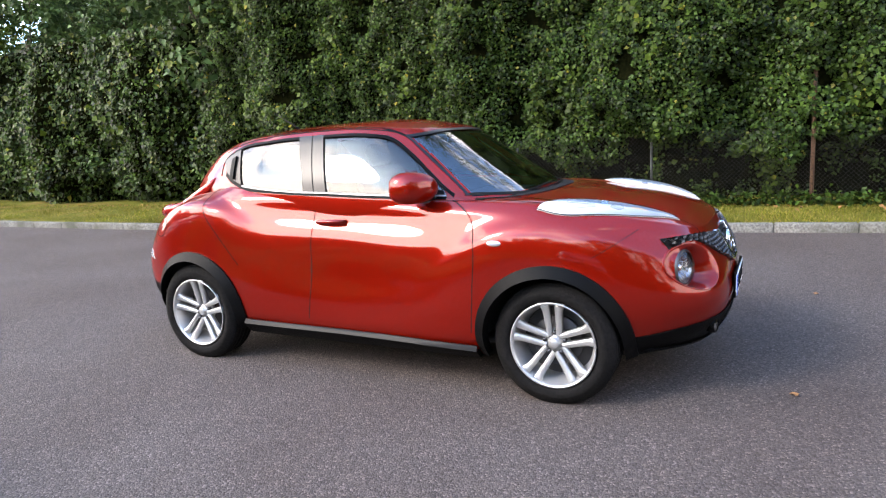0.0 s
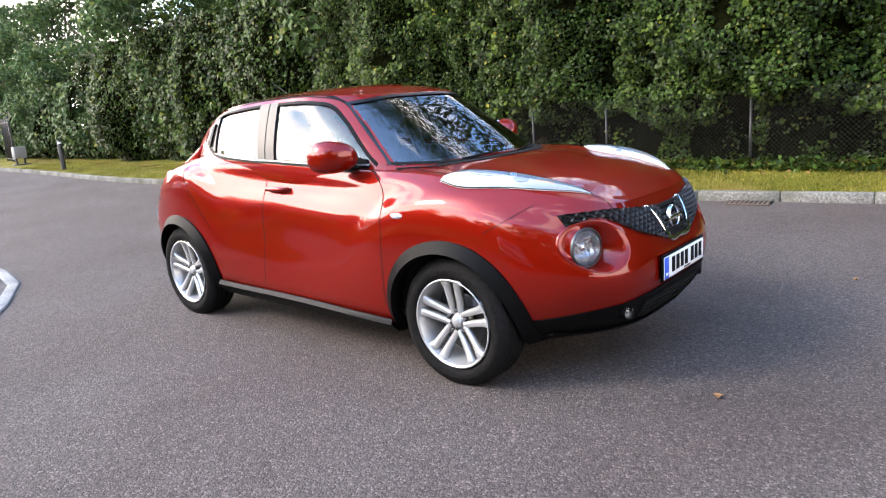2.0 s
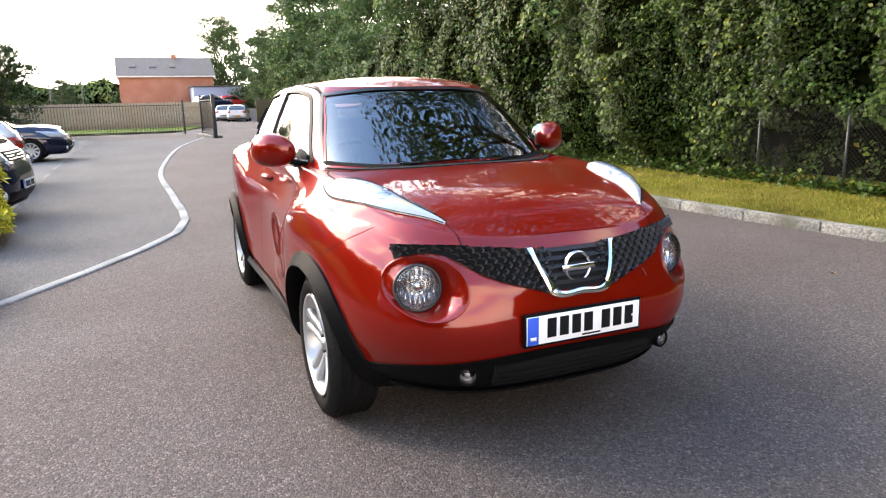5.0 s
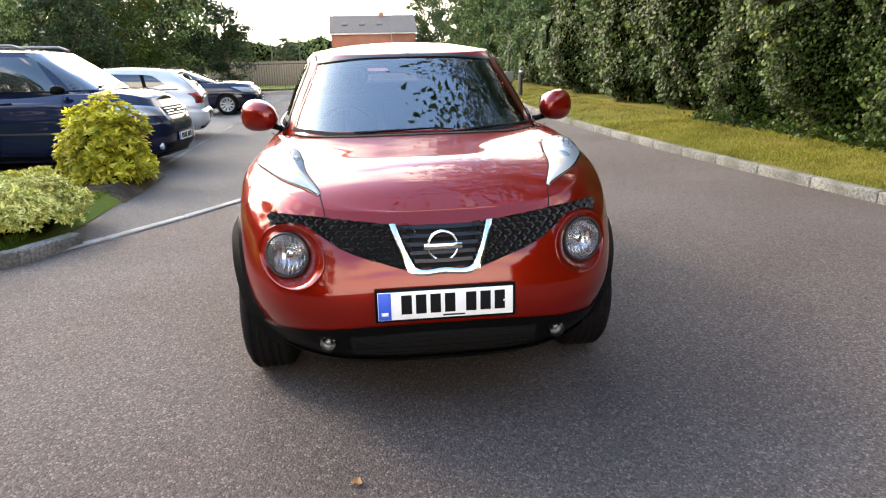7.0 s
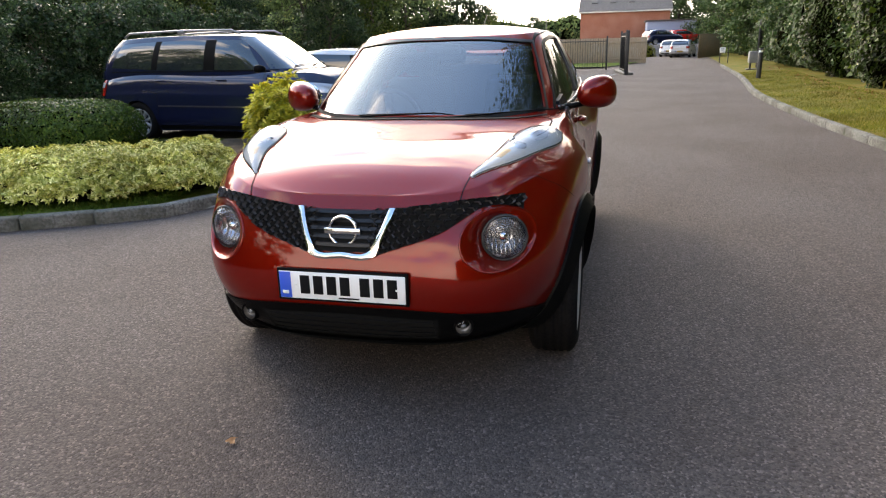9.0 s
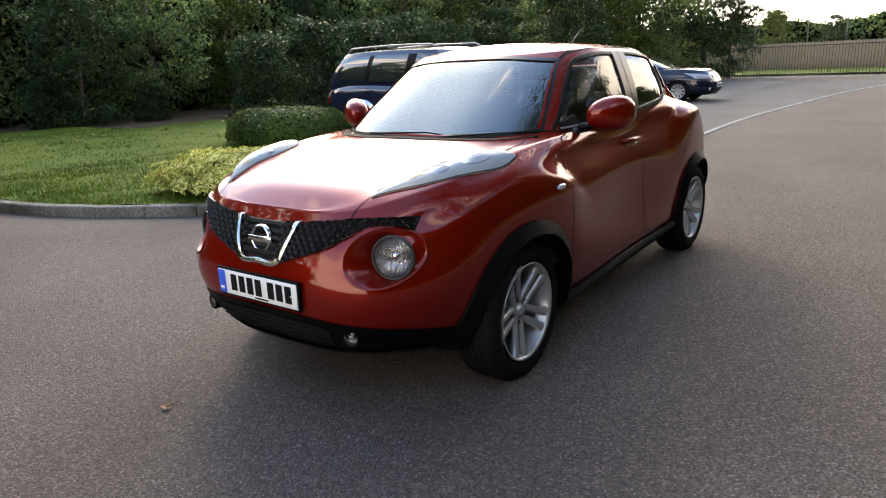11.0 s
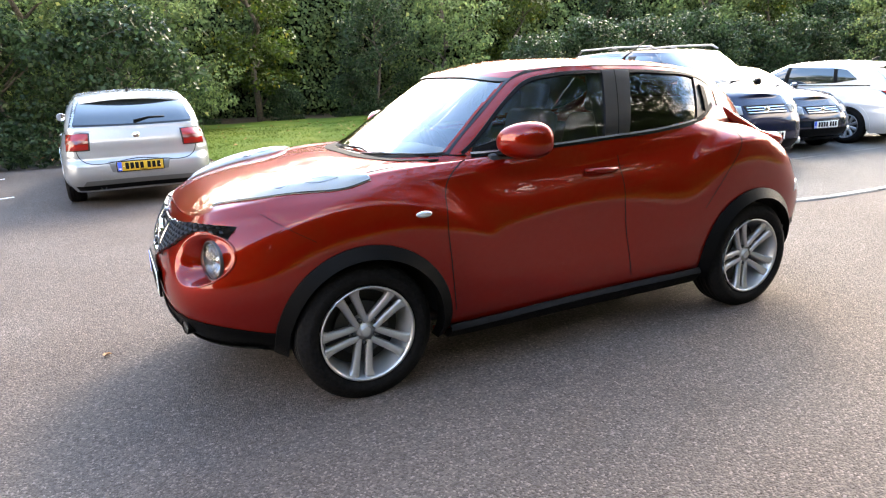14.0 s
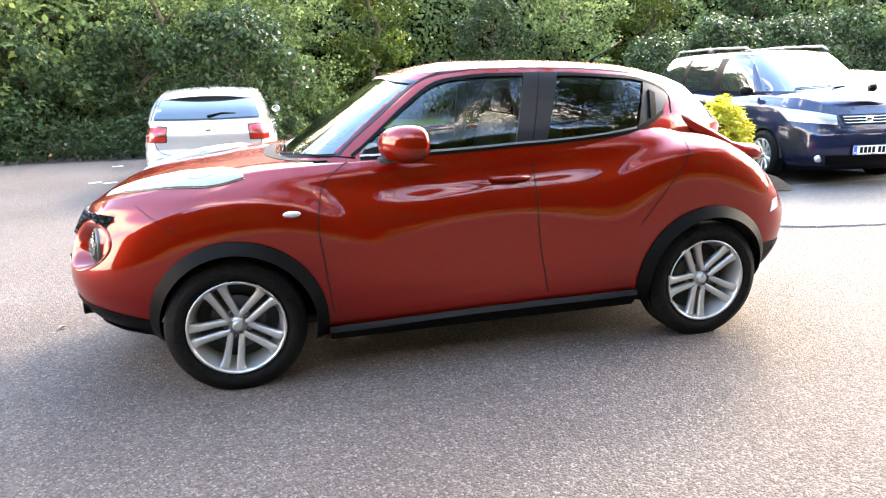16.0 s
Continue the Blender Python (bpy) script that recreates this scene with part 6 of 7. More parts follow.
    for s in (-1, 1):
        for lo, hi in windows:
            part("side_window", lay(cab, [(p, z0 + dz) for p, dz in lo], [(p, z1 + dz) for p, dz in hi], "y", s, 0.004, 0.006, 12, 6), M_WINDOW, car, "dark side window")
        for (lo_a, hi_a), (lo_b, hi_b) in zip(windows, windows[1:]):
            part("pillar_trim", lay(cab, [(lo_a[-1][0], z0 + lo_a[-1][1]), (lo_b[0][0], z0 + lo_b[0][1])], [(hi_a[-1][0], z1 + hi_a[-1][1]), (hi_b[0][0], z1 + hi_b[0][1])], "y", s, 0.0035, 0.006, 4, 6), M_BLACKTRIM, car)
        if tail == "van":
            part("rubbing_strip", lay(body, [(ax_r + 0.45, 0.600), (ax_f - 0.45, 0.585)], [(ax_r + 0.45, 0.622), (ax_f - 0.45, 0.607)], "y", s, 0.010, 0.010, 20, 2), M_DARKMETAL, car)
        part("waist_trim", lay(cab, [(cowl - 0.15, belt + 0.012), (back_r + 0.35, belt + 0.018)], [(cowl - 0.15, belt + 0.030), (back_r + 0.35, belt + 0.036)], "y", s, 0.006, 0.006, 20, 1), M_BLACKTRIM, car)
        for a in axle:
            build_wheel(car, (a, s * (w - 0.115), wheel_r), s, wheel_r, wheel_r * 0.66, 0.205, "ten")
            rim_a = [radians(-8 + 196 * i / 12) for i in range(13)]
            part("arch_edge", lay(body, [(a + (wheel_r + 0.030) * math.cos(q), wheel_r + (wheel_r + 0.030) * math.sin(q)) for q in rim_a],
                                  [(a + (wheel_r + 0.095) * math.cos(q), wheel_r + (wheel_r + 0.095) * math.sin(q)) for q in rim_a], "y", s, 0.005, 0.02, 40, 3), paint, car)
        door_mirror(car, (cowl - 0.34, s * (w + 0.015), belt + 0.05), s, M_BLACKTRIM if tail == "van" else paint, 0.66)
        for p in ((cowl - 0.35), (windows[0][0][-1][0] - 0.04), ax_r + 0.42):
            part("door_seam", seam(body, [(p, belt - 0.03), (p + 0.02, 0.6), (p - 0.02, 0.32)], "y", s, 0.008, 0.002, 14), M_INK, car)
        for p in (windows[0][0][-1][0] + 0.14, ax_r + 0.50):
            hp = body.cast(p, belt - 0.12, "y", s, 0.014)
            part("door_handle", box(hp, (0.19, 0.03, 0.028), 0.010), paint, car)
        part("side_strip", lay(body, [(ax_r + 0.4, 0.235), (ax_f - 0.4, 0.235)], [(ax_r + 0.4, 0.30), (ax_f - 0.4, 0.30)], "y", s, 0.010, 0.012, 20, 2), M_BLACKTRIM, car)
        # lamps
        hl = part("headlamp", lay(body, [(s * w * 0.46, hood - 0.17), (s * w * 0.88, hood - 0.13)], [(s * w * 0.44, hood - 0.06), (s * w * 0.90, hood + 0.03)], "x", 1, 0.008, 0.02, 14, 6, 0.012), M_LAMPWHITE, car, "clear headlamp")
        part("headlamp_lens", lay(body, [(s * w * 0.46, hood - 0.17), (s * w * 0.88, hood - 0.13)], [(s * w * 0.44, hood - 0.06), (s * w * 0.90, hood + 0.03)], "x", 1, 0.014, 0.012, 14, 6, 0.014), M_LENS, hl)
        part("fog_lamp", lathe(bmesh.new(), [(0.05, -0.03), (0.05, 0.008), (0.0, 0.014)], Matrix.Translation((body.cast(s * w * 0.66, 0.36, "x", 1, 0).x, s * w * 0.66, 0.36)) @ Matrix.Rotation(radians(90), 4, 'Y'), 20), M_LAMPWHITE, car)
        if tail == "van":
            t_lo, t_hi = [(xr + 0.10, belt - 0.36), (xr + 0.24, belt - 0.36)], [(xr + 0.12, belt + 0.0), (xr + 0.28, belt + 0.0)]
        else:
            t_lo, t_hi = [(s * w * 0.62, belt - 0.240), (s * w * 0.885, belt - 0.245)], [(s * w * 0.60, belt - 0.06), (s * w * 0.865, belt - 0.05)]
        ta, ts = ("y", s) if tail == "van" else ("x", -1)
        tl = part("tail_lamp", lay(body, t_lo, t_hi, ta, ts, 0.010, 0.03, 12, 6, 0.012), M_TAILRED, car, "red tail lamp")
        if tail == "hatch":
            grow = [(s * w * 0.60, belt - 0.252), (s * w * 0.895, belt - 0.257)], [(s * w * 0.58, belt - 0.048), (s * w * 0.875, belt - 0.038)]
            part("tail_lamp_frame", lay(body, *grow, "x", -1, 0.006, 0.012, 12, 6, 0.004), M_GLOSSBLACK, tl)
        mid = [tuple((np.array(t_lo[i]) * 0.62 + np.array(t_hi[i]) * 0.38)) for i in (0, 1)]
        mid2 = [tuple((np.array(t_lo[i]) * 0.42 + np.array(t_hi[i]) * 0.58)) for i in (0, 1)]
        part("tail_lamp_band", lay(body, mid, mid2, ta, ts, 0.024, 0.004, 10, 2), M_TAILDARK if name != "dark_blue_van" else M_LAMPWHITE, tl)
    wheel_wells(car, w - 0.03, axle, wheel_r + 0.035)
    yw = w * 0.80
    part("windscreen", lay(cab, [(-yw, z0 + 0.01), (0, z0 - 0.01), (yw, z0 + 0.01)], [(-w * 0.66, z1 + 0.03), (0, z1 + 0.05), (w * 0.66, z1 + 0.03)], "x", 1, 0.004, 0.006, 24, 12), M_WINDOW, car)
    part("rear_window_frame", lay(cab, [(-yw * 1.03, z0 - 0.002), (0, z0 - 0.012), (yw * 1.03, z0 - 0.002)], [(-w * 0.72, z1 + 0.03), (0, z1 + 0.05), (w * 0.72, z1 + 0.03)], "x", -1, 0.002, 0.004, 24, 10), M_GLOSSBLACK, car)
    part("rear_window", lay(cab, [(-yw * 0.97, z0 + 0.02), (0, z0 + 0.01), (yw * 0.97, z0 + 0.02)], [(-w * 0.66, z1 + 0.0), (0, z1 + 0.02), (w * 0.66, z1 + 0.0)], "x", -1, 0.004, 0.006, 24, 10), M_WINDOW, car)
    part("scuttle", lay(body, [(cowl + 0.16, -yw * 0.9), (cowl + 0.20, 0), (cowl + 0.16, yw * 0.9)], [(cowl + 0.04, -yw), (cowl + 0.06, 0), (cowl + 0.04, yw)], "z", 1, 0.004, 0.01, 20, 2), M_BLACKTRIM, car)
    for y0, y1 in ((-0.45, 0.10), (0.10, 0.62)):
        a, b = cab.cast(y0, z0 + 0.03, "x", 1, 0.02), cab.cast(y1, z0 + 0.06, "x", 1, 0.014)
        part("wiper", tube(bmesh.new(), [a, (a + b) / 2 + Vector((0.008, 0, 0.004)), b], [0.009, 0.007, 0.005], 6), M_BLACKTRIM, car)
    # front and rear fittings
    part("grille", lay(body, [(-w * 0.36, hood - 0.17), (w * 0.36, hood - 0.17)], [(-w * 0.40, hood - 0.05), (w * 0.40, hood - 0.05)], "x", 1, 0.006, 0.01, 14, 4), M_INK, car, "black grille with bright bars")
    for i in range(3):
        z = hood - 0.155 + i * 0.035
        part("grille_bar", lay(body, [(-w * 0.36, z), (w * 0.36, z)], [(-w * 0.36, z + 0.010), (w * 0.36, z + 0.010)], "x", 1, 0.016, 0.008, 12, 1), M_CHROME, car)
    part("badge", lathe(bmesh.new(), [(0.0, 0.01), (0.045, 0.008), (0.05, 0.0)], Matrix.Translation((body.cast(0, hood - 0.11, "x", 1, 0.02).x, 0, hood - 0.11)) @ Matrix.Rotation(radians(90), 4, 'Y'), 24), M_CHROME, car)
    part("front_intake", lay(body, [(-w * 0.55, 0.27), (w * 0.55, 0.27)], [(-w * 0.62, 0.40), (w * 0.62, 0.40)], "x", 1, 0.005, 0.008, 20, 4), M_BLACKTRIM, car)
    part("front_lip", lay(body, [(-w * 0.85, 0.205), (0, 0.21), (w * 0.85, 0.205)], [(-w * 0.85, 0.245), (0, 0.25), (w * 0.85, 0.245)], "x", 1, 0.010, 0.01, 20, 2), M_BLACKTRIM, car)
    fx = body.cast(0, 0.46, "x", 1, 0.016).x
    rx = body.cast(0, 0.50, "x", -1, 0.016).x
    number_plate(car, Matrix.Translation((fx, 0, 0.46)) @ Matrix.Rotation(radians(90), 4, 'Z') @ Matrix.Rotation(radians(90), 4, 'X'))
    number_plate(car, Matrix.Translation((rx, 0, plate or 0.50)) @ Matrix.Rotation(radians(-90), 4, 'Z') @ Matrix.Rotation(radians(90), 4, 'X'), True)
    if tail != "boot":
        part("tailgate_seam", seam(body, [(-w * 0.80, belt - 0.03), (-w * 0.74, 0.62), (0, 0.585), (w * 0.74, 0.62), (w * 0.80, belt - 0.03)], "x", -1, 0.009, 0.002, 40), M_INK, car)
        part("rear_wiper", tube(bmesh.new(), [cab.cast(0.0, z0 + 0.03, "x", -1, 0.02), cab.cast(-0.18, z0 + 0.07, "x", -1, 0.012), cab.cast(-0.36, z0 + 0.07, "x", -1, 0.012)], [0.014, 0.009, 0.006], 8), M_BLACKTRIM, car)
        lip = bmesh.new()
        rings = []
        for k in range(13):
            q = -1 + k / 6
            cy, drop = q * w * 0.66, 0.045 * q * q
            top = H - 0.072 - drop
            rings.append([lip.verts.new((roof_r + 0.10, cy, top)), lip.verts.new((roof_r - 0.11 + 0.03 * q * q, cy, top - 0.036)), lip.verts.new((roof_r - 0.115 + 0.03 * q * q, cy, top - 0.058)), lip.verts.new((roof_r + 0.10, cy, top - 0.075))])
        for r0, r1 in zip(rings, rings[1:]):
            for k in range(4):
                lip.faces.new((r0[k], r0[(k + 1) % 4], r1[(k + 1) % 4], r1[k]))
        lip.faces.new(rings[0])
        lip.faces.new(rings[-1])
        bmesh.ops.recalc_face_normals(lip, faces=lip.faces)
        part("roof_spoiler", lip, paint, car, smooth=False)
        part("bumper_recess", lay(body, [(-w * 0.36, 0.44), (w * 0.36, 0.44)], [(-w * 0.40, 0.565), (w * 0.40, 0.565)], "x", -1, 0.003, 0.006, 14, 4), M_BUMPERGREY if tail == "hatch" else paint, car)
        part("bumper_diffuser", lay(body, [(-w * 0.78, 0.25), (0, 0.24), (w * 0.78, 0.25)], [(-w * 0.70, 0.345), (0, 0.35), (w * 0.70, 0.345)], "x", -1, 0.004, 0.006, 24, 4), M_BUMPERGREY if tail == "hatch" else paint, car)
    part("rear_bumper_line", lay(body, [(-w * 0.80, 0.225), (0, 0.23), (w * 0.80, 0.225)], [(-w * 0.84, 0.285), (0, 0.29), (w * 0.84, 0.285)], "x", -1, 0.006, 0.008, 24, 3), M_BLACKTRIM, car)
    part("tail_badge", lathe(bmesh.new(), [(0.0, 0.012), (0.034, 0.010), (0.040, 0.0)], Matrix.Translation((body.cast(0, belt - 0.10, "x", -1, 0.0).x, 0, belt - 0.10)) @ Matrix.Rotation(radians(-90), 4, 'Y'), 24), M_CHROME, car)
    part("exhaust", lathe(bmesh.new(), [(0.034, -0.10), (0.034, 0.015), (0.027, 0.015), (0.027, -0.10)], Matrix.Translation((xr + 0.10, w * 0.5, 0.255)) @ Matrix.Rotation(radians(-90), 4, 'Y'), 18), M_DARKMETAL, car)
    part("roof_aerial", tube(bmesh.new(), [(roof_r + 0.30, 0, H - 0.03), (roof_r + 0.22, 0, H + 0.005), (roof_r + 0.16, 0, H + 0.022)], [0.022, 0.014, 0.005], 8), M_BLACKTRIM, car)
    if rails:
        for s in (-1, 1):
            rail = part("roof_rail", tube(bmesh.new(), [(roof_r + 0.12, s * w * 0.66, H - 0.05), (roof_r + 0.22, s * w * 0.655, H + 0.012), ((roof_f + roof_r) / 2, s * w * 0.65, H + 0.030),
                                                        (roof_f - 0.32, s * w * 0.64, H + 0.010), (roof_f - 0.16, s * w * 0.63, H - 0.05)], [0.018, 0.018, 0.016, 0.018, 0.018], 10), M_RAIL, car, "silver roof rail")
            part("rail_foot", box(((roof_f + roof_r) / 2, s * w * 0.65, H + 0.0), (0.14, 0.035, 0.06), 0.012), M_RAIL, rail)
    return car


WIN_HATCH = [([(0.62, 0.0), (0.0, 0.012)], [(0.05, -0.015), (-0.02, 0.0)]),
             ([(-0.09, 0.013), (-0.95, 0.04)], [(-0.10, 0.0), (-0.90, -0.03)]),
             ([(-1.02, 0.045), (-1.36, 0.10)], [(-0.97, -0.033), (-1.14, -0.06)])]
WIN_VAN = [([(1.02, 0.0), (0.16, 0.01)], [(0.66, -0.02), (0.18, 0.0)]),
           ([(-0.06, 0.01), (-1.0, 0.02)], [(-0.02, 0.0), (-0.90, 0.0)]),
           ([(-1.12, 0.03), (-1.96, 0.07)], [(-1.02, 0.0), (-1.72, -0.03)])]
WIN_SALOON = [([(0.78, 0.0), (0.06, 0.01)], [(0.16, -0.02), (0.02, 0.0)]),
              ([(-0.03, 0.01), (-0.90, 0.02)], [(-0.06, 0.0), (-0.78, -0.02)]),
              ([(-0.97, 0.025), (-1.28, 0.05)], [(-0.85, -0.022), (-1.0, -0.05)])]

parked_car("dark_blue_van", "dark blue people carrier with silver roof rails in the bays", -6.42, -5.28, 84, 4.72, 1.90, 1.765, M_BLUEPAINT, (1.50, -1.42), 1.13, 0.94, 1.42, 0.70, -1.88, -2.30,
           WIN_VAN, 0.335, True, "van")
parked_car("navy_hatchback", "navy blue hatchback parked nose out in the bays", -8.48, -5.72, 85, 4.3, 1.80, 1.45, M_NAVYPAINT, (1.35, -1.30), 0.98, 0.80, 1.00, 0.18, -1.52, -1.98, WIN_HATCH, 0.315)
parked_car("pale_hatchback", "pale silver hatchback parked tail out in the bays", -10.38, -5.52, -83, 4.2, 1.79, 1.48, M_WHITEPAINT, (1.30, -1.28), 0.99, 0.80, 0.98, 0.16, -1.50, -1.94, WIN_HATCH, 0.315)
parked_car("navy_saloon", "navy blue saloon parked nose out at the end of the bays", -17.8, -5.62, 90, 4.64, 1.76, 1.45, M_NAVYPAINT, (1.38, -1.30), 0.97, 0.80, 0.95, 0.10, -1.12, -1.78, WIN_SALOON, 0.315, False, "boot")
parked_car("silver_hatchback", "silver hatchback parked tail out beside the lawn", 1.93, -7.62, -90, 4.32, 1.765, 1.42, M_SILVERPAINT, (1.36, -1.33), 0.96, 0.78, 0.92, 0.10, -1.58, -2.02, WIN_HATCH, 0.315)
# far cars beyond the gate
for nm, lb, px, py, pz, tr, pt in (("far_hatchback", "silver grey hatchback parked tail out beyond the gates", -59.6, 6.75, 0.0, 166, M_SILVERPAINT),
                                   ("far_hatchback", "white hatchback parked tail out beyond the gates", -63.4, 6.15, 0.0, 166, M_WHITEPAINT),
                                   ("far_hatchback", "dark blue hatchback on the raised parking", -69.5, 5.6, 1.0, 118, M_BLUEPAINT),
                                   ("far_hatchback", "red hatchback on the raised parking", -74, 7.9, 1.0, 118, M_REDPAINT),
                                   ("far_hatchback", "pale silver hatchback behind the timber fence", -52, -4.5, 0.0, 95, M_WHITEPAINT),
                                   ("far_hatchback", "white hatchback behind the timber fence", -54, 1.0, 0.0, 80, M_WHITEPAINT)):
    far_car = parked_car(nm, lb, px, py, tr, 4.1, 1.75, 1.50, pt, (1.30, -1.28), 0.99, 0.82, 0.98, 0.16, -1.50, -1.94, WIN_HATCH, 0.31, group="far parked cars")
    far_car.location.z += pz


def raised(u, v):
    x = -64.6 - 17.0 * u
    y = 2.6 + 9.0 * v
    z = 1.0 * np.clip((-64.6 - x) / 1.8, 0, 1) + 0.02
    return np.stack([x, y, z], -1)


sheet("raised_parking", 40, 8, raised, M_COURT, "raised asphalt parking with a short ramp beyond the gates", "pavement")
for k, (x, y, h) in enumerate(((-62.6, 3.3, 1.05), (-62.9, 4.1, 1.2), (-63.6, 2.6, 1.25))):
    bush("bush", x, y, 0.0, 0.62, 0.6, h, 700, 0.11, M_TURF, "dry brownish shrub on the bank beyond the gates", 70 + k)


# ---------- gates, fences, posts, building ----------
def bollard(x, y, z, label, sign=False):
    b = thing("bollard", (x, y, z), label, "bollard", "bollards on the verge")
    part("post", lathe(bmesh.new(), [(0.075, 0.0), (0.075, 0.82), (0.068, 0.84)], Matrix(), 24), M_IRON, b)
    part("light_band", lathe(bmesh.new(), [(0.068, 0.84), (0.064, 0.845), (0.064, 0.91), (0.068, 0.915)], Matrix(), 24), M_SIGN, b, "pale lamp band")
    part("cap", lathe(bmesh.new(), [(0.076, 0.915), (0.078, 0.93), (0.060, 0.965), (0.0, 0.975)], Matrix(), 24), M_IRON, b)
    return b


bollard(-20.8, 5.72, 0.13, "black bollard with a pale lamp band on the verge")


def sign_stand(x, y, z):
    s = thing("sign", (x, y, z), "small white sign board on two dark posts", "sign")
    for q in (-0.22, 0.22):
        part("post", box((0, q, 0.42), (0.05, 0.05, 0.85), 0.006), M_IRON, s)
    part("board", box((0.03, -0.10, 0.70), (0.02, 0.30, 0.30), 0.006), M_SIGN, s)
    for k in range(3):
        part("text_bar", box((0.042, -0.10, 0.78 - 0.065 * k), (0.003, 0.22 - 0.05 * k, 0.020), 0.0), M_INK, s)


sign_stand(-38.2, 7.05, 0.12)


def railing(name, a, b, h, gap, label, z=0.02, category="railing"):
    """A run of vertical black bars between two rails and end posts."""
    a, b = Vector((a[0], a[1], 0)), Vector((b[0], b[1], 0))
    d = b - a
    f = thing(name, (a.x, a.y, z), label, category, turn=math.degrees(math.atan2(d.y, d.x)))
    n = int(d.length / gap)
    for q in (0.16, h - 0.16):
        part("rail", box((d.length / 2, 0, q), (d.length, 0.035, 0.04), 0.004), M_IRON, f)
    for q in (0, d.length):
        part("post", box((q, 0, (h + 0.1) / 2), (0.08, 0.08, h + 0.1), 0.008), M_IRON, f)
    first = part("bar", tube(bmesh.new(), [(0, 0, 0.06), (0, 0, h - 0.03), (0, 0, h + 0.02)], [0.011, 0.011, 0.003], 6), M_IRON, f)
    first.matrix_basis = pose(gap / 2, 0, 0)
    for i in range(1, n):
        ob = from_mesh("bar", first.data, M_IRON, f)
        ob.matrix_basis = pose(gap * (i + 0.5), 0, 0)
    return f


railing("railing", (-33.3, 0.6), (-33.6, -14.0), 1.62, 0.13, "black iron railings at the end of the parking court")
railing("gate", (-27.7, 1.50), (-31.4, 1.30), 1.80, 0.26, "open black iron gate leaf folded back", category="gate")
railing("gate", (-30.2, 7.35), (-33.8, 8.15), 1.95, 0.12, "open black iron gate leaf against the hedge", 0.12, "gate")
g = thing("gate_motor", (-28.1, 6.85, 0.12), "grey gate motor box on two short legs", "box")
part("housing", box((0, 0, 0.52), (0.34, 0.46, 0.48), 0.03), M_KERB_PALE, g)
for q in (-0.15, 0.15):
    part("leg", box((0, q, 0.14), (0.08, 0.07, 0.29), 0.006), M_IRON, g)
part("base", box((0.02, 0, 0.02), (0.34, 0.62, 0.06), 0.01), M_IRON, g)
isl = thing("gate_island", (-29.6, 1.42, 0.0), "low concrete kerb island at the gate's foot", "kerb", turn=6)
part("island", box((0, 0, 0.05), (3.9, 0.42, 0.12), 0.03), M_KERB, isl)
part("gate_post", box((-27.6, 1.53, 0.95), (0.16, 0.16, 1.9), 0.015), M_IRON)
tagged(bpy.data.objects["gate_post"], "thick black steel gate post", "post")


def board_fence(name, a, b, h, label, width=0.145, z=0.0):
    a, b = Vector((a[0], a[1], 0)), Vector((b[0], b[1], 0))
    d = b - a
    f = thing(name, (a.x, a.y, z), label, "fence", turn=math.degrees(math.atan2(d.y, d.x)))
    n = int(d.length / width)
    first = part("board", box((0, 0, h / 2), (width - 0.006, 0.022, h), 0.003), M_FENCEWOOD, f)
    for i in range(n):
        ob = first if i == 0 else from_mesh("board", first.data, M_FENCEWOOD, f)
        ob.matrix_basis = pose(width * (i + 0.5), 0.004 * (i % 2), random.uniform(-0.012, 0.012))
    for q in (0.3, h - 0.3):
        part("rail", box((d.length / 2, 0.04, q), (d.length, 0.04, 0.07), 0.004), M_FENCEWOOD, f)
    return f


board_fence("fence", (-45.2, 3.1), (-46.0, -17), 1.68, "brown close-boarded timber fence behind the railings")
board_fence("fence", (-53.0, 7.25), (-57.6, 9.6), 1.78, "short brown close-boarded fence panel beside the drive", 0.12, 0.05)
strip_between("far_grass", [(-36, 0.2), (-44.9, 2.6)], [(-36.4, -14), (-45.6, -16)], 0.06, M_LAWN, "strip of grass in front of the timber fence")


def brick_building():
    b = thing("building", (-84, 0, 0), "low red-brick building with a dark slate roof", "building")
    part("wall", box((-4.5, 2.0, 2.42), (9.0, 10.4, 4.84), 0.02), M_BRICK, b)
    part("eave_board", box((-4.5, 2.0, 4.90), (9.7, 10.9, 0.16), 0.02), M_SIGN, b)
    bm = bmesh.new()
    pts = [(0.5, -3.45, 4.99), (0.5, 7.45, 4.99), (-4.5, 7.45, 7.35), (-4.5, -3.45, 7.35), (-9.5, -3.45, 4.99), (-9.5, 7.45, 4.99)]
    vs = [bm.verts.new(p) for p in pts]
    for f in ((0, 1, 2, 3), (3, 2, 5, 4), (0, 3, 4), (1, 5, 2), (0, 4, 5, 1)):
        bm.faces.new([vs[i] for i in f])
    part("roof", bm, M_ROOF, b, smooth=False)
    for k in range(3):
        part("skylight", box((-1.9, -1.6 + 2.2 * k, 6.18), (0.9, 0.7, 0.06), 0.01, Matrix.Rotation(radians(25.3), 4, 'Y')), M_ROOF, b)
    part("chimney", box((-4.5, 3.2, 7.35), (0.9, 0.6, 0.7), 0.02), M_BRICK, b)
    part("side_block", box((3.2, 7.0, 1.75), (5.5, 5.2, 3.5), 0.03), M_BLUEWALL, b, "blue-grey clad side block")
    part("flat_roof", box((3.2, 7.0, 3.57), (5.8, 5.5, 0.14), 0.02), M_ROOF, b)


brick_building()


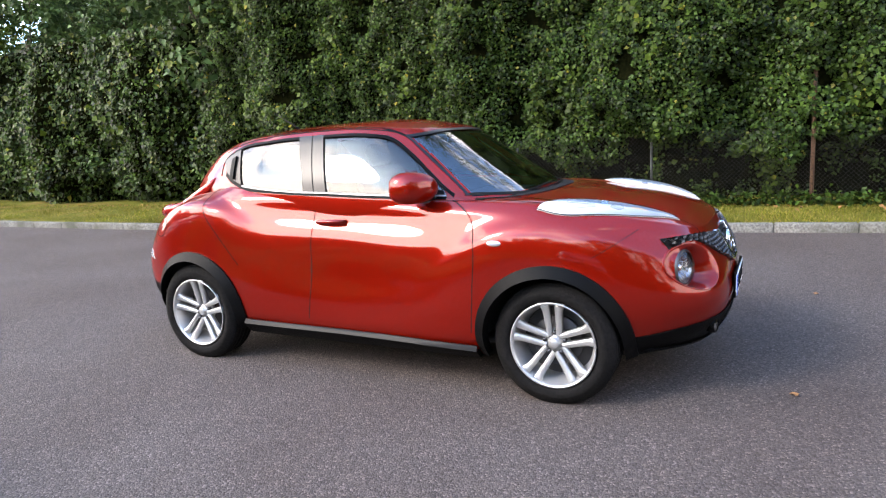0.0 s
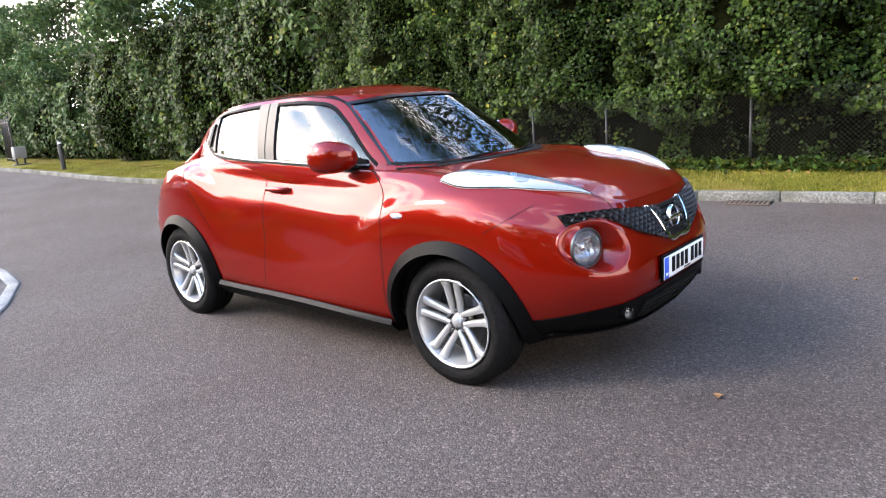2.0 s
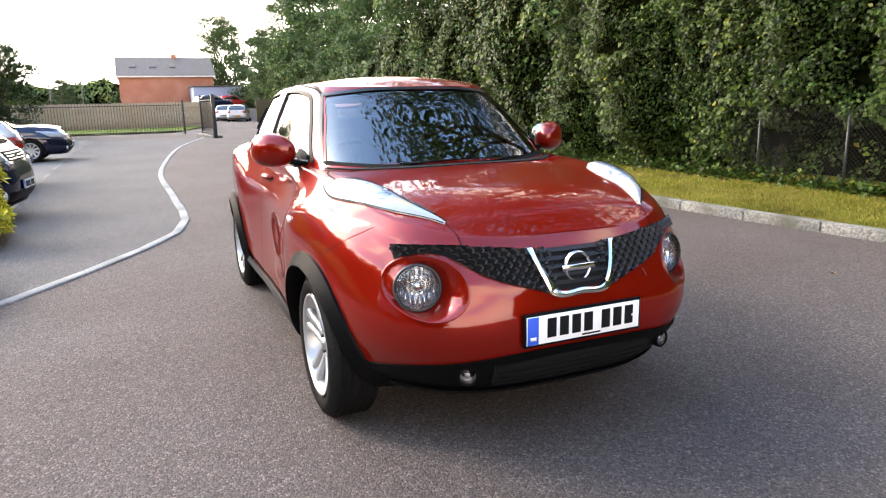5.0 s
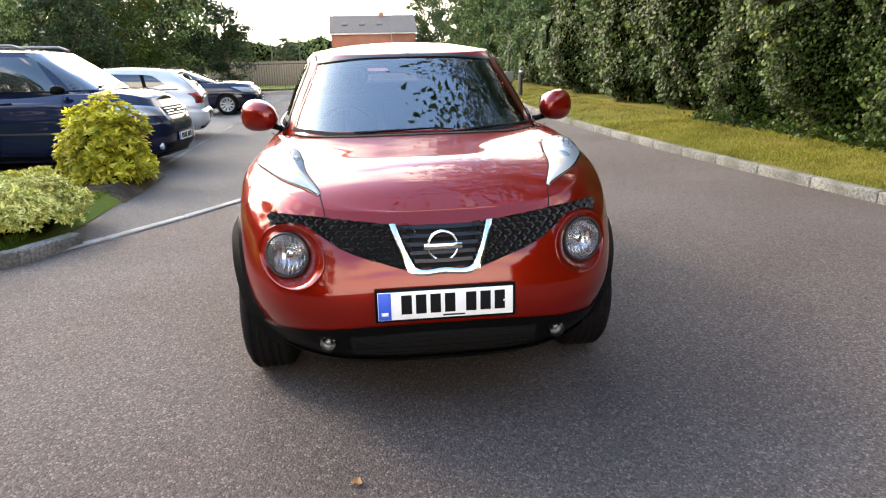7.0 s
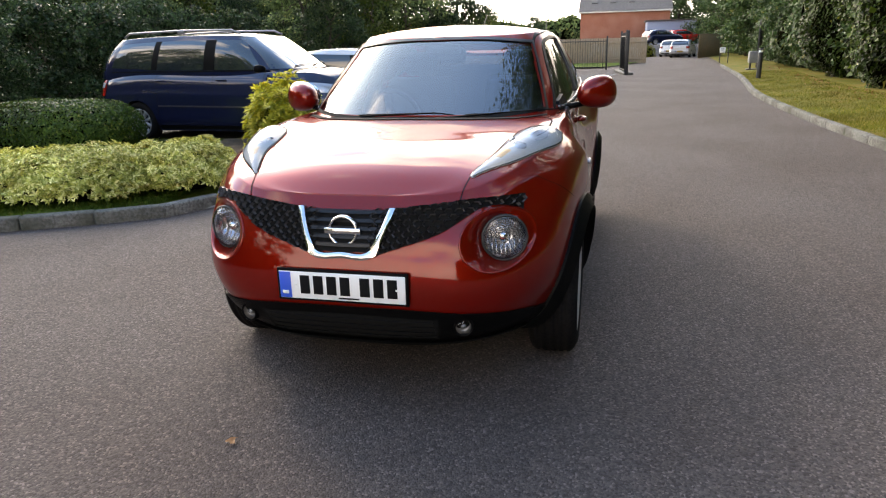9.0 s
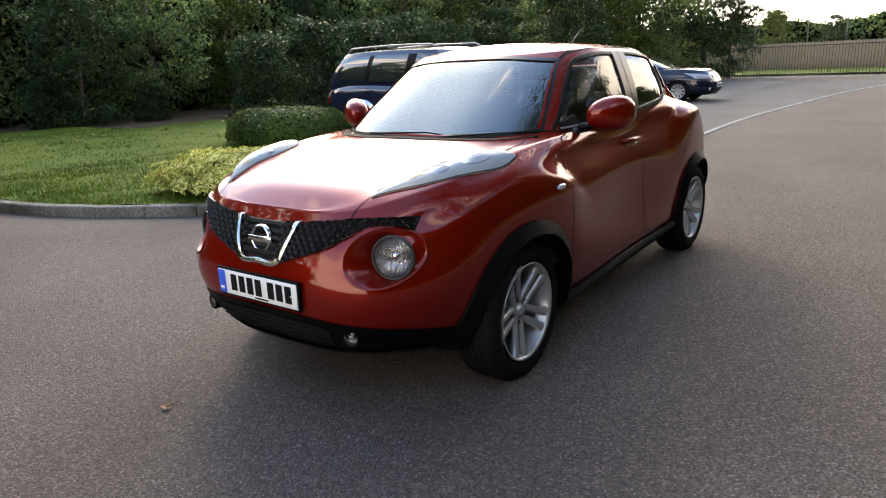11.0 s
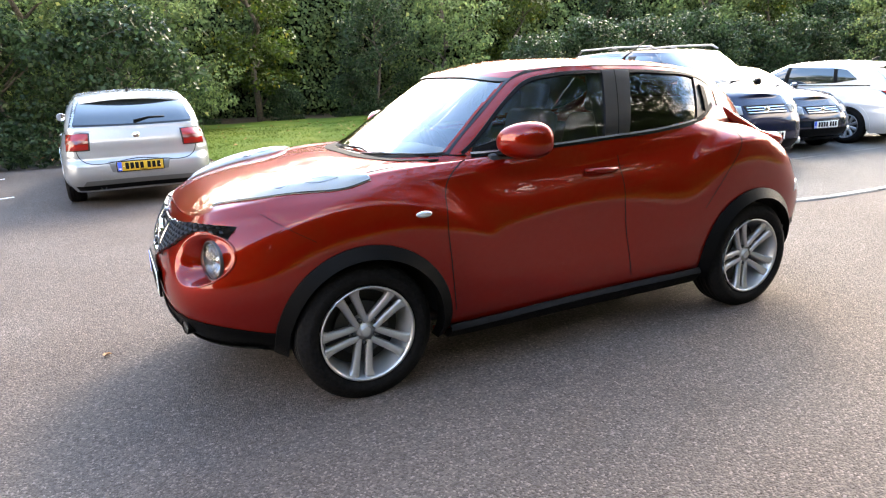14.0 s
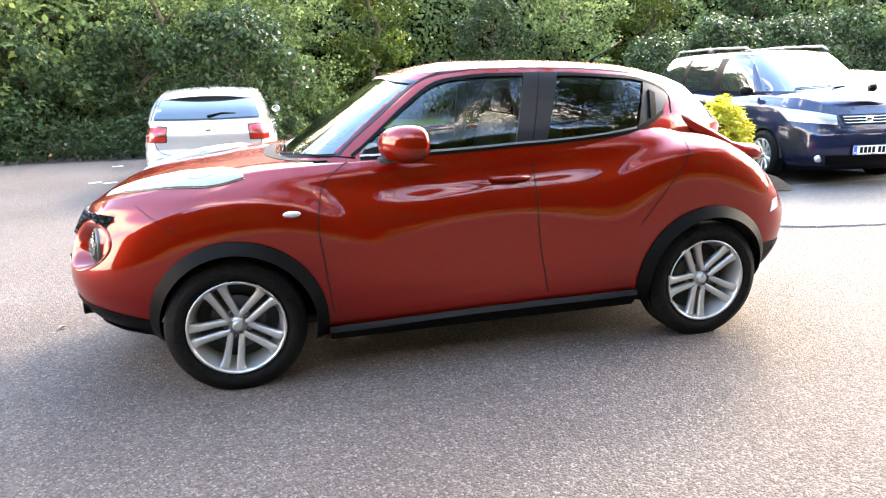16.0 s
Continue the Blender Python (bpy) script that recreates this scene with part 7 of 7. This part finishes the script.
def street_lamp(x, y, h):
    s = thing("street_lamp", (x, y, 0), "thin grey street lamp post", "street lamp", "far lamp posts")
    part("pole", tube(bmesh.new(), [(0, 0, 0), (0, 0, h * 0.6), (0, 0, h)], [0.09, 0.06, 0.045], 10), M_KERB, s)
    part("lantern", box((0.25, 0, h), (0.6, 0.18, 0.10), 0.03), M_SIGN, s)


for x, y, h in ((-62, -12, 5.2), (-66, -8.5, 5.0), (-75, -6.5, 6.0)):
    street_lamp(x, y, h)


# chain-link fence with rusty post in front of the hedge
def chain_link(x0, x1, z0, z1):
    f = thing("chain_link_fence", (0, 0, 0), "rusty chain-link fence half swallowed by the ivy", "fence")
    for x, h in ((-3.1, 1.12), (-1.7, 1.12), (0.5, 1.12), (2.70, 2.05), (4.45, 1.12), (6.2, 2.05)):
        y = float(hedge_y(x)) - 0.12
        part("post", tube(bmesh.new(), [(x, y, 0.05), (x, y, h)], 0.028 if h > 2 else 0.018, 8), M_RUST if h > 2 else M_IRON, f, "rusty brown angle post" if h > 2 else "dark weathered post")
    verts, faces = [], []
    step = 0.062
    r = 0.0014

    def strand(p, q):
        p, q = Vector(p), Vector(q)
        d = (q - p).normalized()
        u = d.cross(Vector((0, 1, 0))).normalized() * r
        w = Vector((0, r, 0))
        k = len(verts)
        for c in (p, q):
            verts.extend([c + u, c + w, c - u, c - w])
        for i in range(4):
            faces.append((k + i, k + (i + 1) % 4, k + 4 + (i + 1) % 4, k + 4 + i))
    n = int((x1 - x0 + (z1 - z0)) / step)
    for i in range(n):
        for sgn in (1, -1):
            a = x0 - (z1 - z0) + i * step if sgn > 0 else x0 + i * step
            xa, xb = a, a + sgn * (z1 - z0)
            za, zb = z0, z1
            lo, hi = min(xa, xb), max(xa, xb)
            if hi < x0 or lo > x1:
                continue
            # clip to the run
            def at(x):
                return za + (x - xa) / (xb - xa) * (zb - za)
            ca, cb = min(max(xa, x0), x1), min(max(xb, x0), x1)
            if abs(ca - cb) < 0.01:
                continue
            strand((ca, float(hedge_y(ca)) - 0.14, at(ca)), (cb, float(hedge_y(cb)) - 0.14, at(cb)))
    me = bpy.data.meshes.new("wire_mesh")
    me.from_pydata([tuple(v) for v in verts], [], faces)
    from_mesh("wire_mesh", me, M_WIRE, f)


chain_link(-3.6, 6.5, 0.10, 1.25)


# drain grating at the kerb
d = thing("drain_grating", (1.05, 4.84, 0.0), "rusty cast-iron drain grating in the gutter", "drain", turn=6)
part("frame", box((0, 0, 0.004), (0.48, 0.30, 0.016), 0.003), M_INK, d)
for k in range(9):
    part("bar", box((-0.20 + 0.05 * k, 0, 0.012), (0.026, 0.27, 0.012), 0.002), M_DRAIN, d)
for q in (-0.145, 0.145):
    part("rim", box((0, q, 0.012), (0.48, 0.022, 0.014), 0.002), M_DRAIN, d)

# paved edge between bays and court, and bay kerb beside the lawn
kerb_run("bay_edge", [(-5.1, -3.22), (-9, -3.34), (-14, -3.42), (-20, -3.55), (-30, -3.4)], 0.10, 0.05, -0.044, 0.9, M_KERB, "grey flush edging of the parking bays")
kerb_run("bay_kerb", [(-5.16, -3.3), (-5.19, -7.0), (-5.24, -13.0)], 0.12, 0.20, -0.09, 0.9, M_KERB, "low concrete kerb between lawn and parking bays")


# worn bay marks on the asphalt
for x0, y0, a in ((3.85, -7.34, 38), (3.61, -7.23, 24), (3.96, -9.52, 20)):
    mk = thing("bay_mark", (x0, y0, 0.004), "short worn white paint mark on the asphalt", "road marking", "worn bay marks", a)
    part("paint", box((0, 0, 0.001), (0.19, 0.055, 0.003), 0.001), M_SIGN, mk)

# fallen leaves, chippings and grass
def scatter(name, pos, size, material, label, category, flat=0.35):
    v, f = leaves(pos, np.tile(np.array([[0, 0, 1.0]]), (len(pos), 1)), size, flat, 0.75)
    ob = from_mesh(name, fast_mesh(name, v, f), material)
    return tagged(ob, label, category, kind="stuff")


for x, y in ((2.43, -0.37), (2.6, 1.9), (4.9, 1.15), (0.7, 3.4)):
    lf = thing("fallen_leaf", (x, y, 0.006), "single dry orange-brown fallen leaf", "leaf", "fallen leaves on the road", prng.uniform(0, 360))
    bm = bmesh.new()
    ring = []
    for k in range(10):
        a = 2 * math.pi * k / 10
        r = 0.019 * (1 + 0.35 * math.cos(3 * a))
        ring.append(bm.verts.new((r * math.cos(a) * 1.2, r * math.sin(a), 0.004 + 0.010 * abs(math.sin(a * 1.5)))))
    c = bm.verts.new((0, 0, 0.002))
    for k in range(10):
        bm.faces.new((c, ring[k], ring[(k + 1) % 10]))
    part("leaf_blade", bm, M_DEADLEAF, lf)
    part("leaf_stalk", tube(bmesh.new(), [(0.02, 0, 0.004), (0.04, 0.004, 0.007)], 0.0014, 5), M_BARK, lf)
n = 420
x = rng.uniform(-30, 6, n)
y = hedge_y(x) - np.abs(rng.normal(0, 0.35, n)) - 0.02
scatter("leaf_litter", np.stack([x, y, np.full(n, 0.175)], -1), 0.07, M_DEADLEAF, "dry brown leaf litter along the hedge foot", "leaf litter")
n = 260
x, y = rng.uniform(-14, 9, n), rng.uniform(-16, -9.5, n)
scatter("leaf_litter", np.stack([x, y, np.full(n, 0.25)], -1), 0.08, M_DEADLEAF, "dry brown leaf litter under the trees", "leaf litter")


def grass(name, x, y, z, size, material, label):
    """Short blades standing on the turf."""
    n = len(x)
    a = rng.uniform(0, 2 * math.pi, n)
    lean = rng.normal(0, 0.5, (n, 2)) * size
    wdt = 0.004 + 0.003 * rng.uniform(0, 1, n)
    hgt = size * rng.uniform(0.5, 1.3, n)
    b = np.stack([x, y, z], -1)
    sd = np.stack([np.cos(a) * wdt, np.sin(a) * wdt, np.zeros(n)], -1)
    tip = b + np.stack([lean[:, 0], lean[:, 1], hgt], -1)
    v = np.stack([b - sd, b + sd, tip], 1).reshape(-1, 3)
    f = np.arange(n * 3).reshape(-1, 3)
    return tagged(from_mesh(name, fast_mesh(name, v, f), material), label, "grass", kind="stuff")


n = 90000
x = np.concatenate([rng.uniform(-9, 6, n // 2), rng.uniform(-26, 0, n // 2)])
t = rng.uniform(0, 1, n)
y0, y1 = verge_y(x) + 0.14, hedge_y(x) + 0.1
y = y0 + (y1 - y0) * t
z = 0.105 + 0.05 * np.minimum(1, (y - y0) / 1.5)
grass("verge_grass", x, y, z - 0.01, 0.050, M_GRASS, "short yellow-green verge grass")
n = 60000
t, k = rng.uniform(0, 1, n), rng.uniform(0, 1, n)
line = spline(BED_KERB[2:], 400)
q = (k * 399).astype(int)
x = line[q, 0] - 0.15 + (-5.10 - line[q, 0]) * t ** 1.2
y = line[q, 1] - 4.5 * np.maximum(0, k - 0.75) / 0.25
ok = ~((y > -4.6) & (x < -3.4)) & (y < -3.1)
grass("lawn_grass", x[ok], y[ok], 0.10 + 0.10 * np.clip((-6 - y[ok]) / 8, 0, 1), 0.045, M_GRASS_LAWN, "short green lawn grass")
# ivy and weeds creeping at the hedge foot
n = 5200
x = rng.uniform(-9, 6, n)
y = hedge_y(x) - np.abs(rng.normal(0, 0.16, n)) - 0.12
z = 0.17 + np.abs(rng.normal(0, 0.08, n))
scatter("ground_ivy", np.stack([x, y, z], -1), 0.075, M_IVY, "low creeping ivy and weeds at the hedge foot", "ivy", 0.7)
n = 9000
x = rng.uniform(0.9, 10, n)
y = -10.6 - rng.uniform(0, 1, n) ** 1.5 * 1.6
z = 0.05 + rng.uniform(0, 1, n) * np.clip((-10.45 - y) / 0.5, 0.15, 1) * 0.75
scatter("ivy_bank", np.stack([x, y, z], -1), 0.085, M_LAUREL, "low bank of dark ivy behind the parking bay", "ivy", 0.7)


# ---------- kerbs, laid stone by stone ----------
kerb_run("verge_kerb", [(-36, 6.6), (-30, 6.1), (-24, 5.6), (-20, 5.15), (-15, 4.55), (-10, 4.36), (-5, 4.44), (-1, 4.72), (1.5, 5.0), (4, 5.2), (9, 5.45)], 0.13, 0.20, -0.085, 0.914, M_KERB,
         "weathered grey concrete kerb along the grass verge")
kerb_run("bed_kerb", BED_KERB[1:], 0.13, 0.20, -0.085, 0.60, M_KERB, "weathered grey concrete kerb round the planting bed", side=-1)
kerb_run("flush_kerb", COURT_EDGE, 0.11, 0.06, -0.040, 0.914, M_KERB_PALE, "pale flush concrete kerb edging the parking court")
